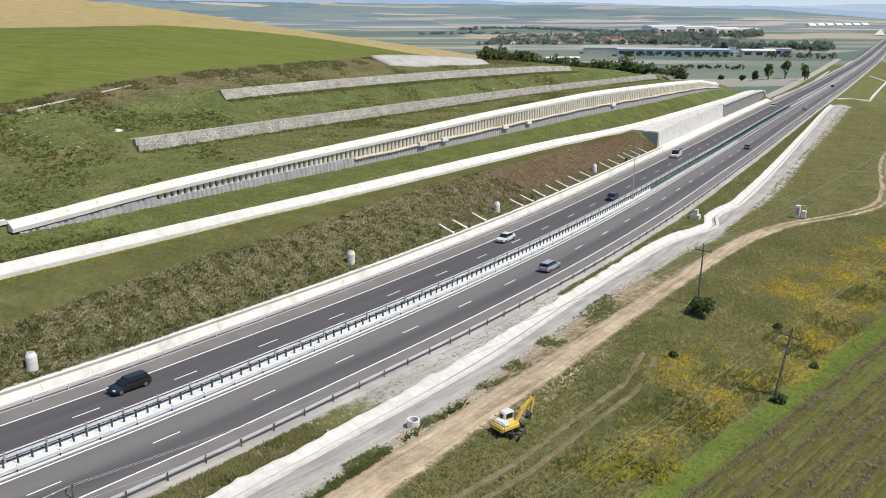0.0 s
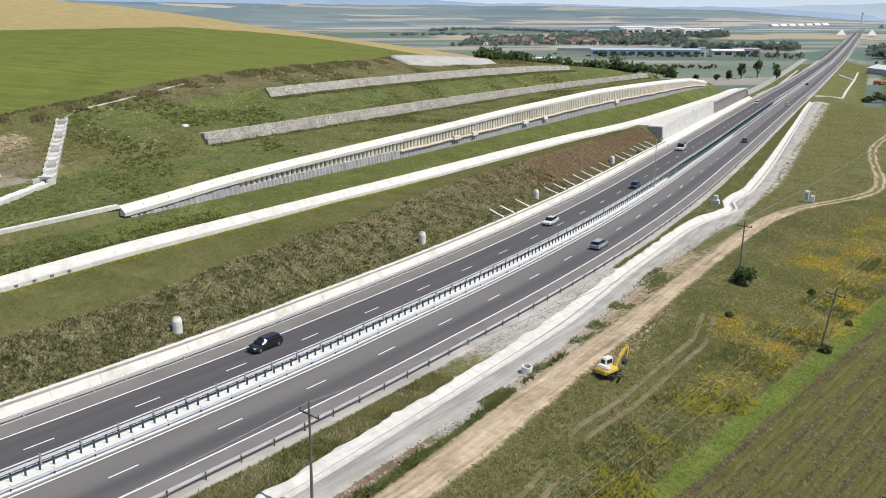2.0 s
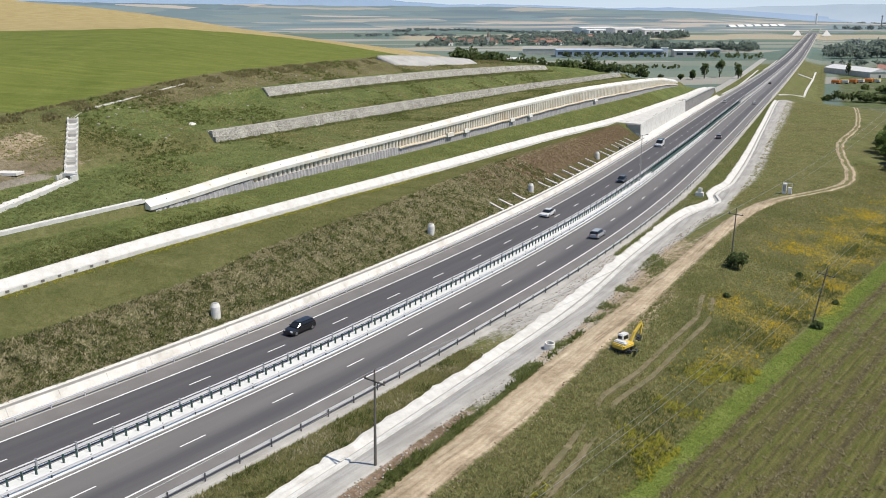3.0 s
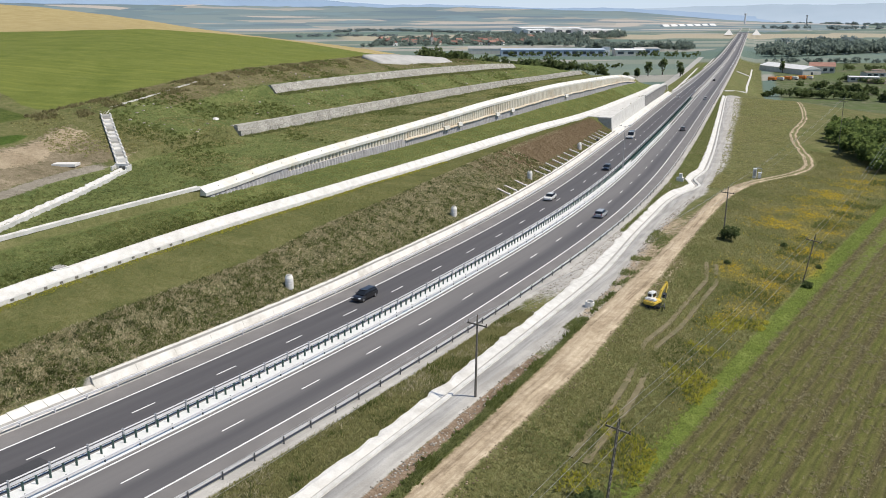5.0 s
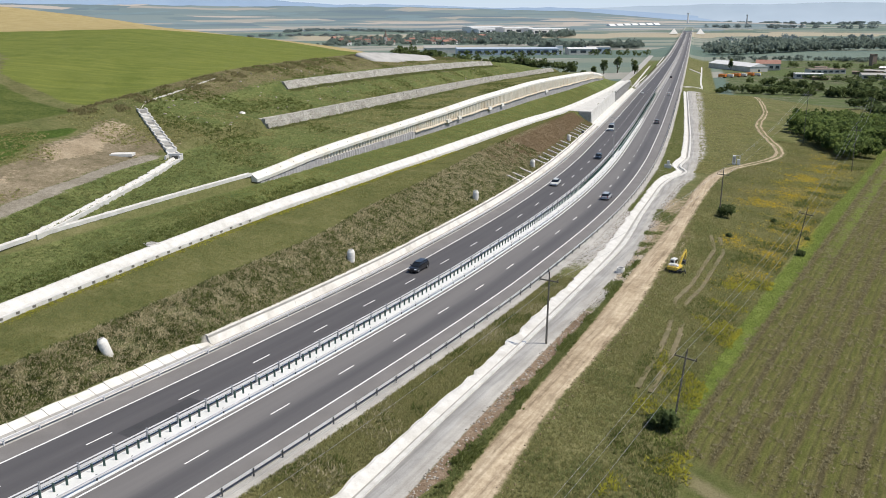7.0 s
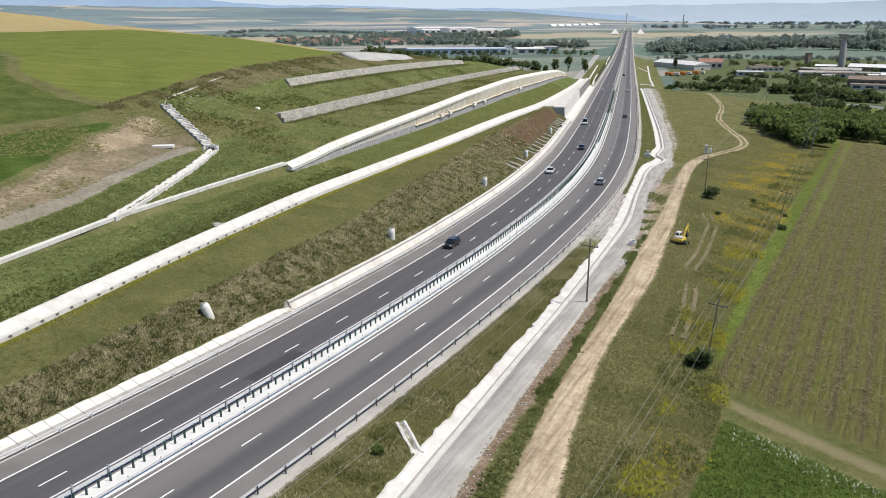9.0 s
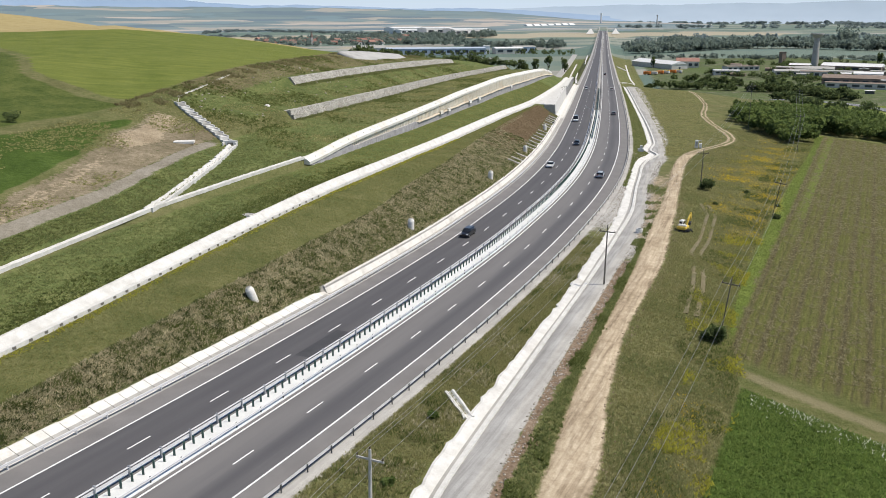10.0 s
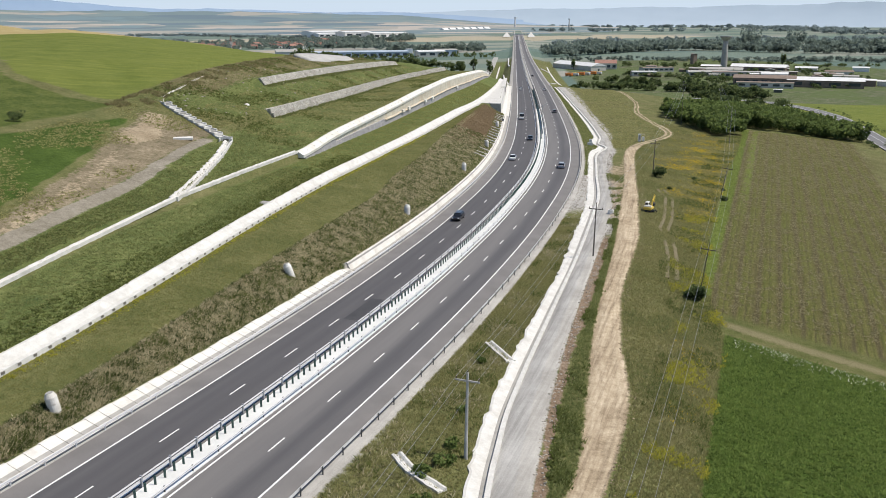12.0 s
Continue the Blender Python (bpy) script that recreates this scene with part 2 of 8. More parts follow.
L_WALL_A = table(((-700, 14.4), (240, 14.5), (246, 16.6), (455, 16.2), (480, 14.6), (9000, 14.6)))
L_WALL_B = table(((-700, 15.6), (-8, 15.6), (-3, 14.9), (238, 15.0), (246, 17.2), (455, 16.8), (480, 15.2), (9000, 15.2)))
L_MULCH = table(((-700, 17.5), (-100, 17.5), (-59, 19.7), (-26, 21.8), (13, 23.3), (33, 23.6), (55, 25.8), (82, 26.6), (120, 27.8), (160, 27.4), (200, 25.6), (243, 23.2), (255, 17.9), (455, 17.4), (480, 17), (600, 18), (9000, 18))), table(((-700, 3.0), (-100, 2.6), (-59, 3.2), (-26, 4.1), (13, 4.9), (33, 5.1), (55, 6.0), (82, 6.5), (120, 6.9), (160, 6.4), (200, 5.4), (243, 4.3), (255, 4.2), (300, 3.95), (360, 3.1), (430, 1.45), (455, -1), (480, -6.5), (600, -11), (880, -17), (1080, -20.5), (1540, -23), (9000, -24)))
L_BAND_A = table(((-700, 13), (-160, 20.9), (-100, 23.6), (-55, 27.4), (-20, 31.3), (10, 33.8), (45, 35.1), (80, 35.6), (120, 34.6), (160, 32.4), (200, 29.3), (225, 27.2), (243, 25.8), (270, 23.9), (300, 22.0), (340, 20.0), (380, 18.9), (430, 18.2), (455, 17.9), (480, 19), (600, 21), (9000, 21))), table(((-700, 3.2), (-160, 3.2), (-100, 4.2), (-55, 5.2), (-20, 6.3), (10, 7.2), (45, 7.9), (80, 7.8), (120, 7.2), (160, 6.6), (200, 5.7), (225, 4.9), (243, 4.35), (270, 3.75), (300, 3.5), (340, 3.0), (380, 2.2), (430, 1.0), (455, -1), (480, -7), (600, -13), (880, -20), (1080, -23), (1540, -24), (9000, -24.5)))
L_BAND_B = table(((-700, 15), (-160, 22.3), (-100, 25.2), (-55, 29.0), (-20, 33.0), (10, 35.5), (45, 36.8), (80, 37.2), (120, 36.6), (160, 34.6), (200, 31.6), (225, 29.4), (243, 28.0), (270, 26.1), (300, 24.2), (340, 22.2), (380, 21.1), (430, 20.4), (455, 20.2), (480, 23), (600, 24), (9000, 24))), table(((-700, 4.3), (-160, 4.3), (-100, 5.2), (-55, 6.2), (-20, 7.3), (10, 8.2), (45, 9.0), (80, 8.9), (120, 8.4), (160, 7.8), (200, 6.9), (225, 6.0), (243, 5.45), (270, 4.85), (300, 4.5), (340, 3.9), (380, 3.0), (430, 1.8), (455, -0.4), (480, -8), (600, -16), (880, -23), (1080, -24), (9000, -24.5)))
L_PILE_A = table(((-700, 20), (-160, 27), (-100, 33.5), (-52, 40.2), (-37, 43.3), (-22, 45.6), (0, 46.6), (45, 45.4), (70, 47.2), (90, 47.8), (120, 47.4), (150, 46.6), (180, 45.0), (210, 42.2), (240, 39.9), (300, 33.4), (364, 28.2), (385, 26.4), (480, 28), (9000, 28))), table(((-700, 6), (-160, 7), (-100, 8.2), (-52, 8.9), (-22, 9.3), (0, 9.6), (45, 10.4), (70, 10.0), (90, 9.8), (150, 8.9), (180, 8.6), (240, 8.3), (300, 7.7), (364, 6.9), (400, 5.4), (480, -9), (600, -19), (880, -24), (9000, -24.5)))
L_PILE_B = table(((-700, 21.2), (-160, 28.2), (-100, 34.7), (-52, 41.4), (-37, 44.5), (-22, 46.8), (0, 48.0), (45, 46.6), (70, 48.4), (90, 49.0), (120, 48.7), (150, 47.9), (180, 46.4), (210, 43.8), (240, 41.7), (300, 35.2), (364, 29.8), (385, 28.0), (480, 30), (9000, 30))), table(((-700, 6.2), (-160, 7.2), (-100, 8.4), (-52, 9.2), (-22, 9.7), (0, 10.1), (45, 11.8), (70, 12.9), (90, 13.4), (150, 14.1), (210, 14.7), (240, 14.7), (300, 13.7), (340, 12.3), (364, 11.0), (376, 9.6), (385, 8.7), (410, 5.6), (480, -10), (600, -20), (880, -24), (9000, -24.5)))
L_GAB1_A = table(((-700, 40), (-100, 52), (-45, 54.0), (-21, 56.5), (5, 61), (45, 66.5), (86, 69.6), (120, 69.4), (150, 68.2), (180, 67.0), (240, 65.0), (280, 62.5), (320, 58.2), (370, 51.0), (480, 48), (9000, 48))), table(((-700, 9), (-100, 11.5), (-45, 12.6), (-21, 13.0), (5, 13.6), (45, 14.6), (86, 15.1), (120, 14.8), (150, 14.5), (180, 14.0), (240, 12.8), (280, 12.0), (320, 11.2), (370, 10.4), (420, 3), (480, -12), (600, -21), (880, -24), (9000, -24.5)))
L_GAB1_B = table(((-700, 42), (-100, 54), (-45, 56), (-21, 58), (5, 62.5), (45, 68), (86, 71.4), (120, 71.2), (150, 70.0), (180, 68.8), (240, 66.8), (280, 64.2), (320, 59.8), (370, 52.4), (480, 50), (9000, 50))), table(((-700, 9), (-100, 11.8), (-45, 12.7), (-21, 13.1), (5, 13.7), (45, 15.1), (86, 17.2), (120, 17.0), (150, 16.8), (180, 16.4), (240, 15.1), (280, 14.2), (320, 13.3), (370, 12.4), (420, 3.4), (480, -12), (600, -21), (880, -24), (9000, -24.5)))
L_GAB2_A = table(((-700, 62), (-100, 66), (-20, 68), (20, 76), (45, 82), (86, 86), (129, 86.6), (190, 82.6), (254, 77.2), (317, 71.6), (380, 62), (480, 60), (9000, 60))), table(((-700, 14), (-100, 15), (-20, 15.2), (20, 16.4), (45, 17.6), (86, 19.4), (129, 20.6), (190, 20.2), (254, 18.8), (317, 16.6), (380, 11.5), (430, 2), (480, -12), (600, -22), (880, -24), (9000, -24.5)))
L_GAB2_B = table(((-700, 64), (-100, 68), (-20, 70), (20, 78), (45, 84), (86, 87.4), (129, 88.2), (190, 84.2), (254, 78.8), (317, 73.2), (380, 63.5), (480, 62), (9000, 62))), table(((-700, 14.2), (-100, 15.2), (-20, 15.4), (20, 16.7), (45, 18.0), (86, 20.0), (129, 22.5), (190, 22.2), (254, 20.8), (317, 18.2), (380, 11.9), (430, 2), (480, -12), (600, -22), (880, -24), (9000, -24.5)))
L_CREST = table(((-700, 84), (-60, 84), (0, 90), (45, 96), (90, 100), (140, 101), (211, 99), (260, 93), (320, 84), (380, 75), (480, 75), (9000, 75))), table(((-700, 18), (-60, 18.5), (0, 19.2), (45, 20.4), (90, 23.2), (140, 25.6), (211, 25.8), (260, 23.0), (320, 19.0), (380, 11.0), (430, 2), (480, -12), (600, -22), (880, -24), (9000, -24.5)))
L_HILL1 = table(((-700, 145), (9000, 145))), table(((-700, 22), (-60, 23.5), (0, 25.2), (76, 28.0), (140, 29.8), (211, 28.8), (270, 24.8), (330, 17.5), (400, 7), (480, -8), (600, -20), (800, -24), (9000, -24.5)))
L_HILL2 = table(((-700, 250), (9000, 250))), table(((-700, 33), (-60, 34.0), (0, 36.0), (76, 36.5), (140, 34.4), (211, 30.0), (270, 23.5), (330, 15), (400, 4), (480, -9), (600, -20), (800, -24), (9000, -24.5)))
L_HILL3 = table(((-700, 430), (9000, 430))), table(((-700, 50), (-60, 47), (0, 45), (76, 41), (140, 35.5), (211, 28.0), (270, 20), (330, 11), (400, 1), (480, -10), (600, -20), (800, -24), (9000, -24.5)))
L_HILL4 = table(((-700, 800), (9000, 800))), table(((-700, 66), (-60, 58), (0, 52), (76, 42), (140, 32), (211, 20), (270, 10), (330, 1), (400, -8), (480, -15), (600, -22), (800, -24), (9000, -24.5)))
L_HILL5 = table(((-700, 1300), (9000, 1300))), table(((-700, 60), (-60, 50), (76, 26), (211, 4), (330, -10), (480, -20), (700, -24.5), (9000, -24.5)))


L_PILE_C = (lambda s: L_PILE_A[0](s) + 1.12), (lambda s: L_PILE_A[1](s) + 0.1)
LANE_C = table(((-120, 38), (-41, 50.4), (-21, 54), (0, 57.7), (22, 63.6), (44, 66.8), (60, 68)))


def const(v):
    return lambda s: np.full(np.shape(s), float(v))


def low_wall_b(s):
    s = np.asarray(s, float)
    low = zroad(s) + np.where(s < -3, 0.55, 1.22)
    return np.where(s < 240, low, np.where(s < 480, np.interp(s, (240, 246, 480), (zroad(240.0) + 1.22, 4.9, -6.2)) * 0 + np.where(s < 246, zroad(s) + 1.22, wall_top(s)), zroad(s) - 0.6))


LINES = [  # d(s), z(s), pieces to the next line
    (const(-4600), const(-24), 6), (const(-2600), const(-25), 8), (const(-1300), const(-25), 8),
    (const(-600), table(((-700, -20), (100, -20), (300, -22), (600, -25.5), (9000, -25))), 10),
    (const(-260), table(((-700, -13), (100, -13.5), (300, -16), (470, -20), (600, -25), (9000, -25.2))), 16),
    (const(-135), table(((-700, -9), (100, -8.5), (260, -9.5), (470, -15), (600, -24), (9000, -25.2))), 22),
    (*R_FIELD, 12), (*R_TRACK_R, 5), (*R_TRACK_L, 4), (*R_LANE_R, 4), (*R_DITCH_R, 2), (*R_DITCH_L, 5),
    (const(-13.9), lambda s: zroad(s) - 0.12, 2), (const(-12.4), lambda s: zroad(s) - 0.08, 1), (const(-11.5), lambda s: zroad(s) - 0.35, 2),
    (const(11.5), lambda s: zroad(s) - 0.35, 1), (const(12.4), lambda s: zroad(s) - 0.08, 1),
    (L_WALL_A, lambda s: zroad(s) - 0.02, 1), (L_WALL_B, low_wall_b, 8), (*L_MULCH, 7), (*L_BAND_A, 2), (*L_BAND_B, 9),
    (*L_PILE_A, 1), (*L_PILE_C, 1), (*L_PILE_B, 12), (*L_GAB1_A, 1), (*L_GAB1_B, 10), (*L_GAB2_A, 1), (*L_GAB2_B, 8), (*L_CREST, 16),
    (*L_HILL1, 22), (*L_HILL2, 16), (*L_HILL3, 12), (*L_HILL4, 8), (*L_HILL5, 10), (const(2600), const(-24.5), 8), (const(4700), const(-24), 1)]


def smooth(a, b, x):
    u = np.clip((x - a) / (b - a), 0, 1)
    return u * u * (3 - 2 * u)


def strip(x, a, b, soft):
    return smooth(a - soft, a + soft, x) * (1 - smooth(b - soft, b + soft, x))


HILL_X = (-900, -400, -272, -203, -145, -104, -66, -12, 60, 150, 300)
HILL_Y = (-300, 100, 250, 350, 450, 560, 680, 800, 1200, 2000)
HILL_Z = ((25, 23, 23, 22, 22.5, 23, 21, 17, 9, 1, -7), (35, 30, 26.6, 26, 26, 26, 25, 21, 13, 3, -5), (36.5, 31.7, 30.3, 31.2, 32.2, 31.9, 30, 27.3, 21, 10.8, -4.2),
          (39.7, 34, 32.7, 33.4, 34.8, 36.1, 31.2, 26.2, 17, 5.7, -11.4), (56.6, 47.1, 40.6, 38.8, 34.8, 32.4, 28.4, 21.8, 11.8, -0.8, -16),
          (75, 61, 48.7, 43.9, 36.5, 29.7, 24.5, 17.2, 6, -8, -21), (75.8, 60, 46, 38.8, 29.2, 22.9, 17.8, 9.8, -2, -13.4, -22.6),
          (76.7, 57.8, 42.2, 33.7, 24, 17.6, 11.1, 2.2, -10.4, -18.8, -24), (47.8, 33.5, 17, 7.8, -0.5, -9, -14.6, -21, -24, -25, -24), (-8, -18, -24.5, -24.5, -24.5, -24.5, -24.5, -24.5, -24.5, -24.5, -24.5))


def hill(x, y):
    rows = np.array([np.interp(x, HILL_X, r) for r in HILL_Z])
    y = np.clip(y, HILL_Y[0], HILL_Y[-1])
    k = np.clip(np.searchsorted(HILL_Y, y, side="right") - 1, 0, len(HILL_Y) - 2)
    ya = np.array(HILL_Y, float)
    u = (y - ya[k]) / (ya[k + 1] - ya[k])
    a = np.take_along_axis(rows, k[None], 0)[0]
    b = np.take_along_axis(rows, (k + 1)[None], 0)[0]
    return a + (b - a) * u


# the mown field's plan: across and along its straight rows
ROW_X, ROW_Y = Vector((0.723, -0.691)), Vector((0.691, 0.723))


def row_xy(u, v):
    return u * ROW_X.x + v * ROW_Y.x, u * ROW_X.y + v * ROW_Y.y


# drifts of yellow flowers on the meadow: s, d, lengths along and across, thickness
DRIFTS = ((116, -47.5, 26, 4.5, 1.0), (150, -52, 22, 6, 0.9), (124, -39, 14, 3.5, 0.7), (100, -48, 10, 3, 1.0), (84, -37, 7, 3, 0.7),
          (84, -43.5, 6, 2.5, 0.9), (76, -43, 9, 3, 0.8), (64, -40.5, 9, 2.5, 0.5), (180, -62, 18, 6, 0.7), (40, -42, 9, 2, 0.35), (-12, -42, 6, 1.6, 0.5), (-30, -42, 7, 1.6, 0.45))


def build_ground():
    ss = np.concatenate([np.arange(-420, -110, 12.0), np.arange(-110, 330, 2.5), np.arange(330, 620, 5.0), np.arange(620, 1300, 20.0), np.arange(1300, 5200, 130.0)])
    D, Z, own = [], [], []
    for k in range(len(LINES) - 1):
        (d0, z0, n), (d1, z1, _) = LINES[k], LINES[k + 1]
        for j in range(n):
            u = j / n
            D.append(d0(ss) * (1 - u) + d1(ss) * u)
            Z.append(z0(ss) * (1 - u) + z1(ss) * u)
            own.append(k + u)
    D.append(LINES[-1][0](ss))
    Z.append(LINES[-1][1](ss))
    own.append(len(LINES) - 1.0)
    D, Z, own = np.array(D), np.array(Z), np.array(own)
    a, x, y = np.interp(ss, _S, _A), np.interp(ss, _S, _X), np.interp(ss, _S, _Y)
    near = np.clip(D, -135, 145)
    far = D - near
    a0 = 0.62
    X = x - near * np.cos(a) - far * math.cos(a0)
    Y = y + near * np.sin(a) + far * math.sin(a0)
    Sg = np.broadcast_to(ss, D.shape)
    K = np.broadcast_to(own[:, None], D.shape)
    far_hill = smooth(112, 170, D) * (1 - smooth(520, 640, Sg))
    Z = Z * (1 - far_hill) + hill(X, Y) * far_hill
    # unevenness away from built edges
    soft = np.minimum(np.abs(K - np.round(K)) * 3, 1.0)
    wob = np.array([noise.noise((float(px) * 0.09, float(py) * 0.09, 0.0)) for px, py in zip(X.ravel(), Y.ravel())]).reshape(X.shape)
    wob2 = np.array([noise.noise((float(px) * 0.35, float(py) * 0.35, 7.0)) for px, py in zip(X.ravel(), Y.ravel())]).reshape(X.shape)
    Z = Z + soft * (0.35 * wob + 0.14 * wob2) * ((K < 12) | (K > 18))
    Z = Z - 0.75 * ((K > 10) & (K < 11)) * (Sg < 456) - 0.85 * ((K > 20) & (K < 21)) * (Sg < 462) - 0.12 * ((K == 10) | (K == 11) | (K == 20) | (K == 21)) * (Sg < 462)
    rows, cols = X.shape
    verts = np.stack([X.ravel(), Y.ravel(), Z.ravel()], 1)
    i, j = np.meshgrid(np.arange(rows - 1), np.arange(cols - 1), indexing="ij")
    p = (i * cols + j).ravel()
    faces = np.stack([p, p + 1, p + cols + 1, p + cols], 1)[:, ::-1]
    me = bpy.data.meshes.new("ground")
    me.from_pydata(verts.tolist(), [], faces.tolist())
    me.polygons.foreach_set("use_smooth", [True] * len(me.polygons))
    # cover
    dtr, dtl = R_TRACK_R[0](Sg), R_TRACK_L[0](Sg)
    lane = R_LANE_R[0](Sg)
    near_s = 1 - smooth(440, 480, Sg)
    zone = {}
    zone["track"] = strip(D, dtr, dtl, 0.7) * (1 - smooth(150, 185, Sg) * 0.25) * near_s
    churn = strip(D, dtl, lane, 0.6) * smooth(36, 52, Sg) * (1 - smooth(105, 130, Sg))
    churn = np.maximum(churn, strip(D, dtr - 3.0, dtr, 1.2) * smooth(48, 62, Sg) * (1 - smooth(78, 95, Sg)))
    zone["track"] = np.maximum(zone["track"], churn * 0.56)
    zone["gravel"] = np.maximum(strip(D, lane - 0.4, R_DITCH_R[0](Sg) + 0.3, 0.4) * near_s,
                                np.maximum(strip(D, -13.9, -12.0, 0.4), strip(D, 12.0, 15.0, 0.3)))
    grit = strip(D, R_DITCH_L[0](Sg), -13, 0.4) * smooth(38, 62, Sg) * (1 - smooth(100, 150, Sg))
    zone["gravel"] = np.maximum(zone["gravel"], grit * 0.7)
    zone["gravel"] = np.maximum(zone["gravel"], strip(D, lane - 2.4, lane, 0.7) * 0.66 * smooth(20, 40, Sg) * (1 - smooth(140, 165, Sg)))
    zone["earth"] = strip(D, lane - 1.9 + wob2, lane - 0.3, 0.4) * (1 - smooth(25, 40, Sg))
    zone["faint"] = smooth(150, 172, Sg)
    zone["across"] = np.clip((D - dtr) / (dtl - dtr) * 0.999, 0, 1)
    zone["bench"] = strip(D, L_MULCH[0](Sg), L_BAND_A[0](Sg), 0.6) * (1 - smooth(225, 260, Sg))
    zone["stubble"] = smooth(520, 640, Sg) * np.maximum(strip(Y, 1960, 2330, 12) * smooth(-100, 200, X) * (1 - smooth(1500, 1800, X)), strip(Y, 1500, 1560, 8) * strip(X, -200, 420, 40) * 0.9)
    low = L_WALL_B(Sg)
    mul = strip(D, low - 0.5, L_MULCH[0](Sg), 0.7) * (1 - smooth(236, 246, Sg))
    zone["mulch"] = mul
    zone["russet"] = mul * smooth(105, 165, Sg + 2.5 * (D - low - 4))
    zone["gate"] = 1 - smooth(-2.5, -1.0, D - dtr)
    drift = sum(np.exp(-(((Sg - s0) / ls) ** 2 + ((D - d0) / ld) ** 2)) * a for s0, d0, ls, ld, a in DRIFTS)
    zone["verge"] = (strip(D, L_BAND_B[0](Sg) + 0.5, L_PILE_A[0](Sg) - 0.3, 0.8) * smooth(5, 40, Sg) * (1 - smooth(330, 400, Sg)) * 0.4)
    zone["flower"] = np.clip(drift * 0.95 + wob * 0.5 - 0.05, 0, 0.85) * smooth(0.05, 0.2, drift)
    cr = L_CREST[0](Sg)
    edge_f = np.interp(D, (90, 107, 134, 153, 220), (57, 56.5, 63.6, 88, 140))
    zone["field"] = smooth(cr + 1.5, cr + 4.5, D) * smooth(-2, 2, Sg - edge_f) * (1 - smooth(380, 470, Sg))
    wheat_edge = np.interp(X, (-400, -166, -108, -74, -50, 0), (322, 330, 322, 349, 357, 372))
    zone["wheat"] = smooth(-3, 3, Y - wheat_edge) * smooth(120, 150, D) * (1 - smooth(420, 520, Sg)) * (1 - smooth(1000, 1400, Y))
    hollow_t = L_GAB1_B[0](Sg) + 1
    edge_up = np.interp(Sg, (-120, -41, -25, -11, 13.5, 37, 51, 60), (42, 56, 60.8, 65.5, 76, 85, 90, 93)) + 2 * wob
    lane_c = LANE_C(Sg)
    zone["dirt"] = strip(D, lane_c + 1, edge_up, 1.5) * (1 - smooth(48, 60, Sg)) * 0.72
    zone["tan"] = np.maximum(strip(D, edge_up - 9, edge_up - 1.5, 2.0) * strip(Sg, 22, 54, 6) * 0.8, strip(D, edge_up - 6, edge_up - 2, 1.5) * strip(Sg, -45, 20, 12) * 0.5)
    zone["scrape"] = strip(D, edge_up + 1.5, np.maximum(91.5 - 0.04 * Sg, edge_up + 1.5), 1.0) * (1 - smooth(38, 48, Sg)) * 0.95
    zone["lane"] = strip(D, lane_c - 1.5, lane_c + 1.4, 0.7) * (1 - smooth(38, 48, Sg))
    zone["lush"] = np.maximum(strip(D, L_BAND_B[0](Sg), L_PILE_A[0](Sg), 1.0) * 0.85, strip(D, L_PILE_B[0](Sg), L_GAB1_A[0](Sg), 1.5) * (0.8 - 0.35 * smooth(60, 110, Sg)))
    half_w = R_DITCH_R[0](Sg) - lane
    zone["sealed"] = strip(D, lane + 0.36 * half_w + 0.5 * wob2, R_DITCH_R[0](Sg) + 0.3, 0.4) * near_s
    zone["lush"] = np.maximum(zone["lush"], strip(D, L_GAB1_B[0](Sg), L_CREST[0](Sg) - 2, 1.5) * smooth(55, 75, Sg) * 0.7)
    zone["dry"] = strip(D, L_GAB2_B[0](Sg) + 1.2, cr + 4.0, 1.2) * smooth(70, 95, Sg) * (1 - smooth(275, 310, Sg)) * 0.62
    mid_d = (L_PILE_B[0](Sg) + L_GAB1_A[0](Sg)) / 2 + 3.0 * np.sin(Sg * 0.03)
    zone["path"] = np.maximum(strip(D, mid_d - 0.5, mid_d + 0.5, 0.8) * smooth(70, 100, Sg) * (1 - smooth(200, 240, Sg)), strip(D, L_GAB1_B[0](Sg) + 3.0, L_GAB1_B[0](Sg) + 4.2, 0.8) * smooth(60, 80, Sg) * (1 - smooth(170, 200, Sg))) * 0.55
    zone["scrub"] = smooth(95, 99, D) * (1 - smooth(-7, -4, Sg - edge_f)) * (1 - smooth(260, 300, D)) * 0.95
    zone["yard"] = strip(X, 170, 830, 20) * strip(Y, 385, 1010, 25) * smooth(440, 480, Sg) * smooth(40, 60, -D) * 0.8
    park = smooth(118, 128, -D) * strip(Sg, 262 + 0.25 * (D + 120), 645, 10) * (1 - smooth(400, 420, -D))
    zone["field"] = np.maximum(zone["field"], park * 0.95)
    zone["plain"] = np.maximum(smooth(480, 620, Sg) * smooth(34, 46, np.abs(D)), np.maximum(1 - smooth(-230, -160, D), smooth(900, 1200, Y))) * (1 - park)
    for name, v in zone.items():
        at_ = me.attributes.new(name, "FLOAT", "POINT")
        at_.data.foreach_set("value", np.clip(v, 0, 1).astype(np.float32).ravel())
    vec = np.stack([Sg * 0.06, D * 1.3, np.zeros_like(D)], -1).astype(np.float32)
    me.attributes.new("alongside", "FLOAT_VECTOR", "POINT").data.foreach_set("vector", vec.ravel())
    me.materials.append(M_GROUND)
    ob = new("ground", me)
    return tagged(ob, "rolling grassland with fields, dirt and meadow beside the motorway", "ground", kind="structure")


